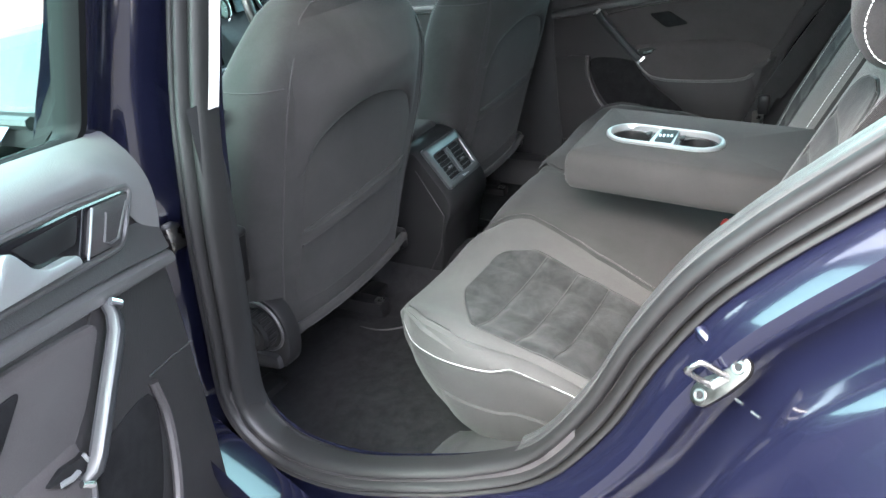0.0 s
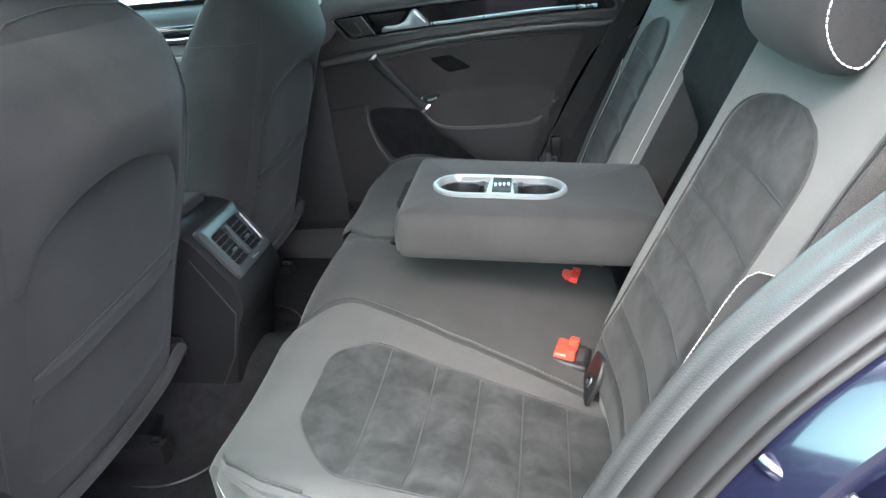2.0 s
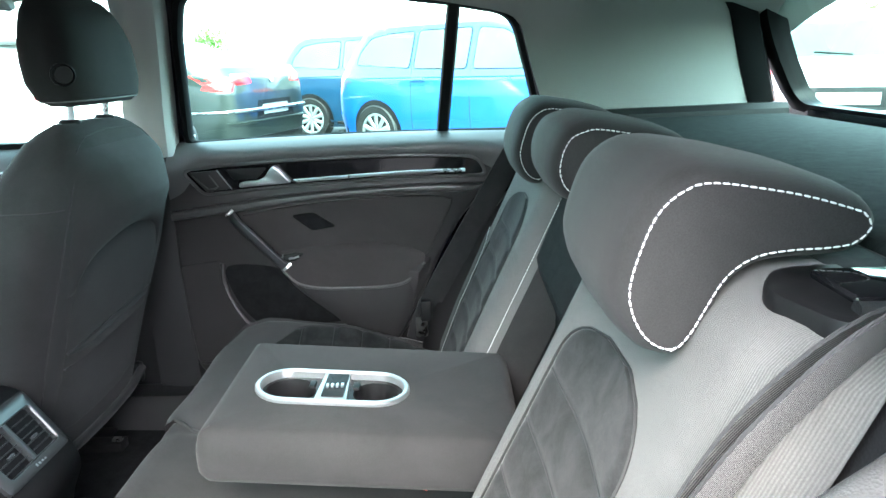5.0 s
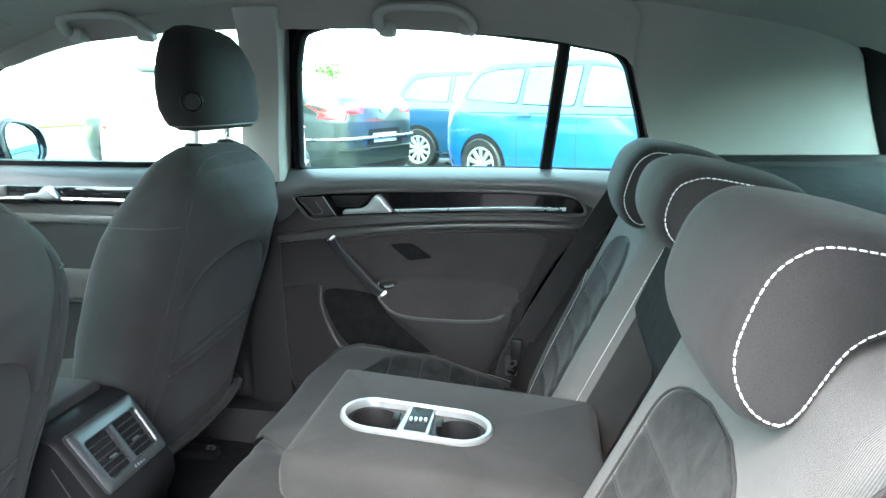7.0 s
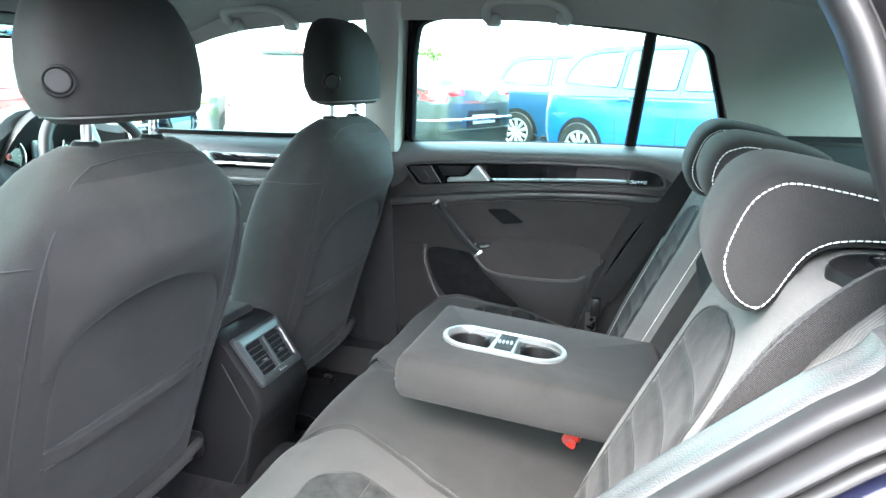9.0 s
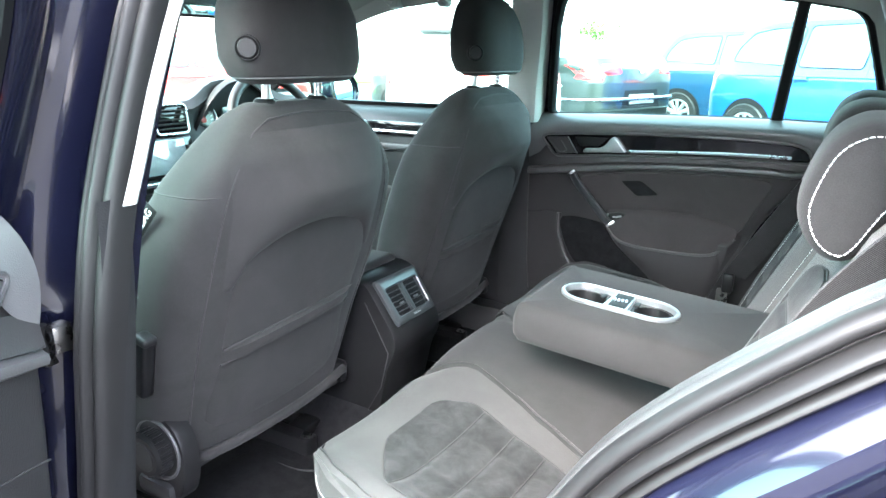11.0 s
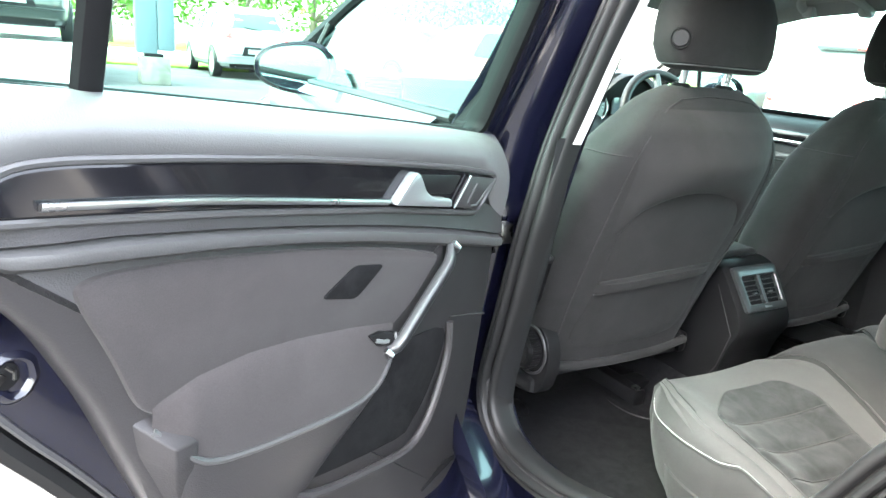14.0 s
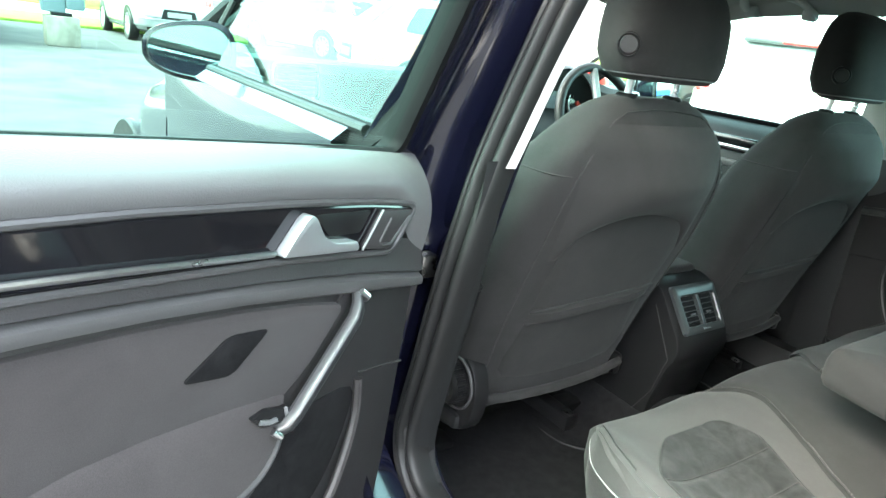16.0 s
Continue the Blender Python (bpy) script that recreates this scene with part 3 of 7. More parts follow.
def front_seat(y0, near):
    seat = thing("front_seat", "charcoal cloth front car seat with map pocket and headrest", "car seat", (0, y0, 0), "front seats")
    rings = []
    for z in [0.40, 0.43] + list(np.linspace(0.46, 0.96, 26)) + [0.985, 1.005, 1.02, 1.03, 1.035]:
        xm, hd, hw = seat_row(z)
        r = []
        for k in range(56):
            a = 2 * math.pi * k / 56
            c, s = math.cos(a), math.sin(a)
            n = 4.0 if s > 0 else 3.0
            r.append(V(xm + hd * math.copysign(abs(s) ** (2 / n), s), hw * math.copysign(abs(c) ** (2 / n), c), z))
        rings.append(r)
    part("backrest", loft(rings), CLOTH, seat)
    # map pocket: a raised panel with an arched top and a gathered band
    outline = [(-0.148, 0.47), (0.148, 0.47), (0.160, 0.60), (0.164, 0.70), (0.160, 0.76), (0.130, 0.805), (0.06, 0.828), (-0.02, 0.832), (-0.09, 0.818), (-0.145, 0.785), (-0.162, 0.73), (-0.160, 0.60)]
    o = [Vector((p.x, p.y)) for p in cr([(a, b, 0) for a, b in outline], 4, True)]
    bm = bmesh.new()
    rows = []
    for d, n in ((0.0, -0.004), (0.0, 0.0005), (0.006, 0.0028)):
        rows.append([bm.verts.new(seat_rear(p.x, p.y, n)) for p in (inset(o, d) if d else o)])
    bridge(bm, rows)
    fill = [inset(o, 0.006)]
    # inner rows shrink towards the middle so that the panel follows the seat's curve
    prev = rows[-1]
    mid = Vector((0, 0.65))
    for f in (0.85, 0.65, 0.4, 0.15):
        cur = [bm.verts.new(seat_rear((mid + (p - mid) * f).x, (mid + (p - mid) * f).y, 0.0028)) for p in fill[0]]
        bridge(bm, [prev, cur])
        prev = cur
    bm.faces.new(prev)
    part("map_pocket", bm, CLOTH, seat)
    band = [-0.163 + 0.326 * k / 12 for k in range(13)]
    bm = bmesh.new()
    rows = [[seat_rear(yy, zz + 0.06 * yy, 0.002 + (n - 0.002) * (1 - (abs(yy) / 0.164) ** 8)) for yy in band] for zz, n in ((0.616, 0.002), (0.619, 0.013), (0.630, 0.0155), (0.641, 0.014), (0.646, 0.003))]
    loft(rows, caps=False, closed=False, bm=bm)
    part("pocket_band", bm, CLOTH, seat)
    for zz in (0.617, 0.647):
        part("pocket_seam", tube([seat_rear(yy, zz + 0.06 * yy, 0.0050) for yy in band], 0.0024, 5), SEAM, seat)
    # fuller padding above the pocket that falls back towards its arched edge
    top_edge = sorted([p for p in o if p.y > 0.74], key=lambda p: p.x)
    def arch(y):
        return float(np.interp(y, [p.x for p in top_edge], [p.y for p in top_edge]))
    rows = []
    for i in range(29):
        u = i / 28
        row = []
        for j in range(37):
            y = -0.185 + 0.37 * j / 36
            z0 = arch(y) - 0.004 - 0.25 * max(0, abs(y) - 0.15)
            z = z0 + (0.995 - z0) * u
            d = z - z0
            y *= min(1.0, 0.90 * seat_row(z)[2] / 0.185)
            f = (1 - (abs(y) / 0.186) ** 2) ** 1.3 * min(1, (0.995 - z) / 0.10) ** 0.7
            row.append(seat_rear(y, z, 0.0005 + 0.058 * (1 - math.exp(-d / 0.026)) * max(0, f) - 0.0012 * (1 - max(0, f)) - (0.004 if i == 0 else 0)))
        rows.append(row)
    part("upper_padding", loft(rows, caps=False, closed=False), CLOTH, seat, "", 80)
    # outer seams
    s1 = cr([seat_rear(-0.100, 1.012, 0.0008), seat_rear(-0.134, 0.992, 0.0008), seat_rear(-0.164, 0.955, 0.0008), seat_rear(-0.194, 0.89, 0.0008), seat_rear(-0.205, 0.80, 0.0008), seat_rear(-0.207, 0.66, 0.0008), seat_rear(-0.20, 0.50, 0.0008)], 7)
    s2 = [V(p.x, -p.y, p.z) for p in s1]
    s3 = cr([seat_rear(-0.100, 1.012, 0.0008), seat_rear(-0.03, 1.018, 0.0008), seat_rear(0.03, 1.018, 0.0008), seat_rear(0.100, 1.012, 0.0008)], 6)
    for s in (s1, s2, s3):
        part("seam", tube(s, 0.0013, 5), SEAM, seat)
    for sg in (-1, 1):
        sv = []
        for k in range(9):
            z = 0.905 + 0.003 * k / 8
            xm, hd, hw = seat_row(z)
            a = math.pi / 2 * (0.50 - 0.80 * k / 8)
            c, s = math.cos(a), math.sin(a)
            n = 4.0 if s > 0 else 3.0
            sv.append(V(xm + (hd + 0.0008) * math.copysign(abs(s) ** (2 / n), s), sg * (hw + 0.0008) * abs(c) ** (2 / n), z))
        part("side_seam", tube(sv, 0.0013, 5), SEAM, seat)
    st = []
    for k in range(16):
        z = 0.98 - 0.30 * k / 15
        xm, hd, hw = seat_row(z)
        a = -0.42
        st.append(V(xm + hd * -abs(math.sin(a)) ** (2 / 3), (hw + 0.001) * abs(math.cos(a)) ** (2 / 3) * (-1 if not near else 1), z))
    stitches(st, "stitching", seat, GREYTHREAD, 0.006, 0.004, 0.0006)
    # lower edge roll and frame
    part("lower_roll", tube(cr([(-0.085, -0.225, 0.425), (-0.070, -0.12, 0.42), (-0.066, 0, 0.418), (-0.070, 0.12, 0.42), (-0.085, 0.225, 0.425)], 6), 0.010, 10), CLOTH, seat)
    part("frame_bar", tube([(-0.115, -0.22, 0.395), (-0.112, 0.22, 0.395)], 0.015, 8), BLACK, seat)
    # seat base
    rings = []
    for x, w, zt, zb in ((-0.60, 0.22, 0.44, 0.34), (-0.58, 0.235, 0.475, 0.31), (-0.50, 0.245, 0.485, 0.29), (-0.34, 0.245, 0.470, 0.29), (-0.25, 0.235, 0.46, 0.33), (-0.215, 0.22, 0.44, 0.37)):
        zc, hz = (zt + zb) / 2, (zt - zb) / 2
        rings.append([V(x, w * math.copysign(abs(math.cos(a)) ** 0.5, math.cos(a)), zc + hz * math.copysign(abs(math.sin(a)) ** 0.5, math.sin(a))) for a in (2 * math.pi * k / 32 for k in range(32))])
    part("seat_base", loft(rings), CLOTH, seat)
    for sg in (-1,):
        cover = [(-0.30, 0.34), (-0.20, 0.345), (-0.12, 0.352), (-0.068, 0.375), (-0.048, 0.420), (-0.046, 0.465), (-0.062, 0.505), (-0.100, 0.526), (-0.140, 0.518), (-0.175, 0.48), (-0.21, 0.43), (-0.30, 0.40)]
        o = [Vector((p.x, p.y)) for p in cr([(a, b, 0) for a, b in cover], 3, True)]
        part("side_cover", plate(o, 0.205, 0.238, lambda a, b, n, sg=sg: V(a, sg * n, b), 0.008), BLACK, seat, "dark plastic side cover")
    part("hinge_bracket", block(-0.16, -0.085, 0.215, 0.245, 0.385, 0.44, 0.012), BLACK, seat)
    # hand wheel that sets the backrest
    sg = -1
    if not near:
        return finish_seat(seat, near)
    knob = disc((-0.108, sg * 0.238, 0.462), (0, sg, 0), 0.040, 0.030, 40, 0.006)
    k = part("adjuster_wheel", knob, BLACK, seat, "ribbed black backrest adjuster wheel")
    bm = bmesh.new()
    for q in range(24):
        a = 2 * math.pi * q / 24
        p = V(-0.108 + 0.0405 * math.cos(a), 0, 0.462 + 0.0405 * math.sin(a))
        tube([p + V(0, sg * 0.242, 0), p + V(0, sg * 0.263, 0)], 0.0026, 5, bm=bm)
    part("grip_rib", bm, BLACK, k)
    part("hub_cap", disc((-0.108, sg * 0.267, 0.462), (0, sg, 0), 0.026, 0.003, 30, 0.001), PLASTIC, k)
    part("trim_ring", tube([V(-0.108 + 0.054 * math.cos(a), sg * 0.240, 0.462 + 0.054 * math.sin(a)) for a in (2 * math.pi * q / 40 for q in range(40))], 0.0030, 8, True), SLATE, k)
    part("cover_flap", block(-0.165, -0.078, min(sg * 0.215, sg * 0.250), max(sg * 0.215, sg * 0.250), 0.366, 0.400, 0.010), PLASTIC, seat)
    # folding lever
    lever = part("release_lever", block(-0.015, 0.015, -0.012, 0.012, -0.056, 0.050, 0.007, 3), BLACK, seat, "black release lever on the backrest side")
    part("lever_cap", block(-0.016, 0.016, -0.013, 0.013, 0.040, 0.056, 0.006, 3), PLASTIC, lever)
    lever.location = (-0.076, sg * 0.266, 0.637)
    lever.rotation_euler = (0, radians(13), 0)
    tag = part("fabric_tag", block(-0.034, 0.034, -0.0012, 0.0012, -0.010, 0.010, 0.001), BLACK, seat, "black woven tag with a white word")
    word = bpy.data.curves.new("word", "FONT")
    word.body, word.size, word.extrude = "AIRBAG", 0.0165, 0.0003
    word.align_x, word.align_y = "CENTER", "CENTER"
    tmp = bpy.data.objects.new("word", word)
    scene.collection.objects.link(tmp)
    me = bpy.data.meshes.new_from_object(tmp)
    bpy.data.objects.remove(tmp)
    me.transform(Matrix.Translation((0, -0.0018, 0)) @ Matrix.Rotation(radians(90), 4, "X"))
    me.materials.append(THREAD)
    new("lettering", me).parent = tag
    tag.location = (-0.052, sg * 0.254, 0.868)
    tag.rotation_euler = (0, radians(-50), radians(8))
    return finish_seat(seat, near)


front_seat(-0.315, True)
front_seat(0.392, False)


# ---- rear bench ----------------------------------------------------------------
def bench_z(x, y):
    """Height of the rear cushion's top."""
    base = float(np.interp(x, (0.14, 0.155, 0.172, 0.20, 0.25, 0.30, 0.45, 0.55, 0.62, 0.70), (0.440, 0.482, 0.503, 0.512, 0.511, 0.505, 0.484, 0.457, 0.434, 0.420)))
    out = abs(y - 0.035)
    hump = 0.024 * math.exp(-((out - 0.55) / 0.05) ** 2) - 0.010 * math.exp(-((out - 0.33) / 0.13) ** 2)
    mid = 0.014 * math.exp(-(out / 0.14) ** 4)
    edge = -0.02 * max(0, (out - 0.545) / 0.05) ** 2
    far = 0.020 * min(1.0, max(0.0, (y - 0.16) / 0.06)) * min(1.0, max(0.0, (0.62 - x) / 0.2))
    return base + hump + mid + edge + far


def edge_out(x):
    return float(np.interp(x, (0.14, 0.165, 0.20, 0.25, 0.32, 0.375, 0.41, 0.48, 0.60, 0.70), (-0.445, -0.456, -0.505, -0.533, -0.546, -0.546, -0.544, -0.547, -0.556, -0.56)))


def edge_in(x):
    return float(np.interp(x, (0.14, 0.165, 0.19, 0.215, 0.235, 0.26, 0.32, 0.38, 0.42, 0.485, 0.55, 0.62, 0.70), (-0.150, -0.142, -0.120, -0.098, -0.090, -0.090, -0.112, -0.138, -0.160, -0.184, -0.206, -0.228, -0.24)))


def cushion(name, f0, f1, material, parent, x0=0.15, x1=0.70, cap=0):
    """A padded section of the bench between two seams, whose y is given by x; cap closes its outer end."""
    us = np.linspace(0, 1, 36)
    n = 27
    rows = []
    for i in range(n):
        v = i / (n - 1)
        e = min(i, n - 1 - i) / 3.0
        dip = 0.008 * max(0.0, 1 - e) ** 2
        row = []
        for dx, z in ((0.085, 0.375), (0.040, 0.378), (0.012 + dip, 0.392), (0.002 + dip, 0.425), (0.002 + dip, 0.450)):
            row.append(V(x0 + dx, f0(x0) + (f1(x0) - f0(x0)) * v, z))
        for u in us:
            x = x0 + 0.012 + (x1 - x0 - 0.012) * float(u) ** 1.25
            y = f0(x) + (f1(x) - f0(x)) * v
            row.append(V(x, y, bench_z(x + (0.150 - x0) * max(0.0, 1 - (x - x0) / 0.06), y) - dip))
        rows.append(row)
    if cap:
        c = V(x0 + 0.09, 0, 0.40)
        for dy, k in ((0.004, 0.05), (0.006, 0.14), (0.006, 0.60)):
            ring_ = [V(c.x + (q.x - c.x) * (1 - k), q.y + cap * (dy - 0.04 * min(1.0, max(0.0, (q.x - 0.165) / 0.04))), c.z + (q.z - c.z) * (1 - k)) for q in (rows[26] if cap > 0 else rows[-27])]
            if cap > 0:
                rows.append(ring_)
            else:
                rows.insert(0, ring_)
    return part(name, loft(rows, caps=False, closed=False), material, parent)


def flip(f):
    return lambda x: 0.07 - f(x)


bench = thing("rear_bench", "grey and charcoal rear seat bench with suede-look centres", "rear seat", (0, 0, 0))
cushion("seat_pad", edge_out, edge_in, PADGREY, bench, 0.134, cap=-1)
cushion("middle_pad", edge_in, flip(edge_in), CLOTH, bench, 0.148)
cushion("seat_pad", flip(edge_in), flip(edge_out), PADGREY, bench, 0.134, cap=1)


def on_bench(x, y, lift=0.0015):
    return V(x, y, bench_z(x, y) + lift)


def mirrored(y):
    return 0.07 - y


SEAMS_X = (0.333, 0.405, 0.469, 0.530, 0.590)
SEAMS_Y = (-0.300, -0.410)


def suede_out(x):
    return float(np.interp(x, (0.246, 0.250, 0.258, 0.268, 0.30, 0.318, 0.335, 0.43, 0.56, 0.68), (-0.375, -0.388, -0.404, -0.420, -0.466, -0.488, -0.497, -0.512, -0.520, -0.525)))


def suede_in(x):
    return float(np.interp(x, (0.246, 0.250, 0.256, 0.270, 0.300, 0.312, 0.335, 0.415, 0.474, 0.55, 0.68), (-0.262, -0.240, -0.226, -0.213, -0.197, -0.195, -0.201, -0.233, -0.248, -0.262, -0.275)))


def quilt(far):
    """The suede centre: a soft sheet with stitched-down lines between its two curved sides."""
    rows = []
    for i in range(101):
        x = 0.246 + 0.434 * (i / 100) ** 1.15
        y0, y1 = suede_out(x), suede_in(x)
        row = []
        for j in range(49):
            v = j / 48
            y = y0 + (y1 - y0) * v
            h = 0.0060
            for sx in SEAMS_X:
                h -= 0.0052 * math.exp(-((x - sx - 0.02 * (y + 0.35)) / 0.0085) ** 2)
            for sy in SEAMS_Y:
                h -= 0.0016 * math.exp(-((y - sy + 0.10 * (x - 0.45)) / 0.006) ** 2)
            rim = min(v, 1 - v) * (y1 - y0)
            h = max(h, 0.0012) * min(1, 0.3 + rim / 0.012)
            if i == 0 or j in (0, 48):
                h = -0.001
            row.append(on_bench(x, mirrored(y) if far else y, h))
        rows.append(row)
    part("suede_centre", loft(rows, caps=False, closed=False), SUEDE, bench, "dark grey suede-look quilted centre", 80)
    for sx in SEAMS_X:
        ys = [y for y in np.linspace(-0.53, -0.18, 40) if suede_out(sx + 0.02 * (y + 0.35)) < y < suede_in(sx + 0.02 * (y + 0.35))]
        part("cross_seam", tube([on_bench(sx + 0.02 * (y + 0.35), mirrored(y) if far else y, 0.0012) for y in ys], 0.0013, 5), SEAM, bench)
    for f in (suede_out, suede_in):
        line = [on_bench(x, mirrored(f(x)) if far else f(x), 0.0012) for x in np.linspace(0.247, 0.66, 50)]
        part("seam", tube(line, 0.0012, 5), SEAM, bench)


STITCH_LINE = [(0.160, -0.456, 0.470), (0.180, -0.478, 0.466), (0.210, -0.502, 0.464), (0.267, -0.530, 0.472), (0.318, -0.544, 0.479), (0.371, -0.549, 0.485), (0.392, -0.549, 0.491), (0.414, -0.549, 0.500), (0.444, -0.551, 0.497), (0.507, -0.555, 0.486), (0.562, -0.560, 0.474), (0.60, -0.562, 0.462)]
quilt(False)
quilt(True)
for f in (False, True):
    m = (lambda y: mirrored(y)) if f else (lambda y: y)
    # seam between the outer and the middle pad
    line = [on_bench(float(x), m(edge_in(float(x)) + 0.001)) for x in np.linspace(0.160, 0.62, 64)]
    part("piping", tube(line, 0.0014, 6), SEAM, bench)
    stitches([p + V(0, 0.004 * (-1 if f else 1), 0.001) for p in line if p.x > 0.36], "stitching", bench, GREYTHREAD, 0.0062, 0.0042, 0.0005)
    # seam along the outer bolster
    bol = cr([V(x, m(y), z) for x, y, z in STITCH_LINE], 8)
    part("piping", tube([p + V(0, 0.001 * (1 if f else -1), -0.004) for p in bol], 0.0020, 6), SEAM, bench)
    stitches([p + V(0, 0.003 * (1 if f else -1), 0.0005) for p in bol], "stitching", bench, THREAD, 0.0050, 0.0042, 0.0005)
    edge = [on_bench(float(x), m(edge_out(float(x)) + 0.017), 0.0022) for x in np.linspace(0.158, 0.300, 24)]
    part("piping", tube(edge, 0.0013, 6), SEAM, bench)
    # grey padding that wraps over the outer edge down to the stitched seam
    s = 1 if f else -1
    rows = []
    for p in bol:
        x = max(p.x, 0.166)
        inner = on_bench(x, m(edge_out(x) + 0.021), -0.006)
        top = on_bench(x, m(edge_out(x) + 0.014), 0.0012)
        d = top.z - p.z
        rows.append([inner, top, V(p.x, top.y + s * 0.008, top.z - 0.05 * d), V(p.x, p.y + s * 0.000, p.z + 0.62 * d), V(p.x, p.y + s * 0.004, p.z + 0.25 * d), p + V(0, s * 0.002, -0.001)])
    part("bolster_wrap", loft(rows, caps=False, closed=False), PADGREY, bench)
    # side cheek of the bench, cloth darkened for its shade, with a lower sewn-on panel
    rows, low = [], []
    for p in bol:
        x, y1, zt = p.x, p.y, p.z - 0.001
        zb = float(np.interp(x, (0.15, 0.25, 0.30, 0.40, 0.48, 0.55, 0.65), (0.345, 0.322, 0.298, 0.282, 0.305, 0.37, 0.43)))
        drop = zt - zb
        w = float(np.interp(x, (0.15, 0.17, 0.24, 0.6), (0.0, 0.35, 1.0, 1.0)))
        fx = 0.045 * (1 - w)
        row = [V(x, y1 - s * 0.004, zt), V(x, y1 + s * 0.004 * w, zt - 0.06 * drop), V(x + fx * 0.05, y1 + s * 0.006 * w, zt - 0.20 * drop), V(x + fx * 0.1, y1 + s * 0.003 * w, zt - 0.40 * drop), V(x + fx * 0.4, y1 - s * 0.006 * w, zt - 0.62 * drop), V(x + fx * 0.7, y1 - s * 0.018 * w, zt - 0.82 * drop), V(x + fx, y1 - s * 0.036 * w, zb)]
        rows.append(row)
        if 0.262 < x < 0.53:
            e = min(1.0, (x - 0.262) / 0.02)
            low.append([row[3] + (row[2] - row[3]) * 0.10 - V(0, s * 0.002, 0)] + [q + V(0, s * 0.0035 * e, 0) for q in (row[3], row[4], row[5])] + [row[6]])
    part("side_cheek", loft(rows, caps=False, closed=False), SHADEDCHEEK, bench, "grey cloth side cheek with its shade put into the colour")
    part("cheek_panel", loft(low, caps=False, closed=False), SHADEDCHEEK, bench)


# ---- rear backrests --------------------------------------------------------------
def back_x(z):
    return float(np.interp(z, (0.42, 0.50, 0.60, 0.70, 0.80, 0.90, 0.96, 1.0), (0.634, 0.650, 0.690, 0.736, 0.783, 0.829, 0.855, 0.880)))


def on_back(y, z, y0, y1, lift=0.0):
    """A point of a backrest section's front, bulged between its sides."""
    c, h = (y0 + y1) / 2, (y1 - y0) / 2
    q = min(1.0, abs(y - c) / h)
    x = back_x(z) + 0.05 * max(0, q - 0.72) ** 2 / 0.078 + 0.012 * math.cos(min(1, q / 0.75) * math.pi / 2) ** 2
    n = Vector((-0.91, 0, 0.40))
    return V(x, y, z) + n * lift


def backrest(name, y0, y1, label, top=0.975, material=None):
    zs = list(np.linspace(0.42, top - 0.03, 26))
    ys = np.linspace(y0, y1, 31)
    rows = []
    for z in zs:
        rows.append([on_back(y, z, y0, y1) for y in ys])
    for k, (dx, dz) in enumerate(((0.016, 0.018), (0.040, 0.029), (0.075, 0.032), (0.13, 0.03), (0.15, 0.02), (0.155, -0.10))):
        rows.append([on_back(y, top - 0.03, y0, y1) + V(dx, 0, dz) for y in ys])
    b = part("backrest", loft(rows, caps=False, closed=False), material or GREY, bench, label)
    part("back_shell", block(0.80, 1.00, y0 + 0.01, y1 - 0.01, 0.44, 0.80, 0.02), CARPET, b)
    return b


def suede_panel(b, y0, y1, c, lean_in):
    """Suede centre of a backrest with cross seams; its middle moves inwards towards the seat."""
    def mid_y(z):
        return c + lean_in * max(0.0, 0.60 - z)
    def half(z):
        w = float(np.interp(z, (0.44, 0.55, 0.70, 0.86), (0.136, 0.126, 0.121, 0.121)))
        return max(0.03, w * max(0.0, 1 - max(0.0, (z - 0.800) / 0.0665) ** 3.0) ** 0.42)
    seams = (0.490, 0.553, 0.615, 0.674, 0.735, 0.793)
    rows = []
    for z in np.concatenate([np.linspace(0.44, 0.84, 84), np.linspace(0.843, 0.866, 14)]):
        h = half(float(z))
        row = []
        for k in range(41):
            q = -1 + 2 * k / 40
            y = mid_y(float(z)) + h * q
            l = 0.0055
            for s in seams:
                l -= 0.0050 * math.exp(-((z - s - 0.004 * (q * q)) / 0.0065) ** 2)
            l -= 0.0075 * max(0, (abs(q) - 0.86) / 0.14) ** 2
            row.append(on_back(y, float(z), y0, y1, max(l, 0.0012 if abs(q) < 0.97 else -0.002)))
        rows.append(row)
    part("suede_centre", loft(rows, caps=False, closed=False), SUEDE, b, "dark grey suede-look quilted centre", 80)
    for s in seams:
        part("cross_seam", tube([on_back(mid_y(s) + half(s) * q * 0.96, s + 0.004 * q * q, y0, y1, 0.0010) for q in np.linspace(-1, 1, 21)], 0.0011, 5), SEAM, b)
    edge = [on_back(mid_y(z) - half(z) - 0.002, z, y0, y1, 0.001) for z in np.linspace(0.44, 0.866, 60)] + [on_back(mid_y(z) + half(z) + 0.002, z, y0, y1, 0.001) for z in np.linspace(0.866, 0.44, 60)]
    part("seam", tube(edge, 0.0016, 5), SEAM, b)


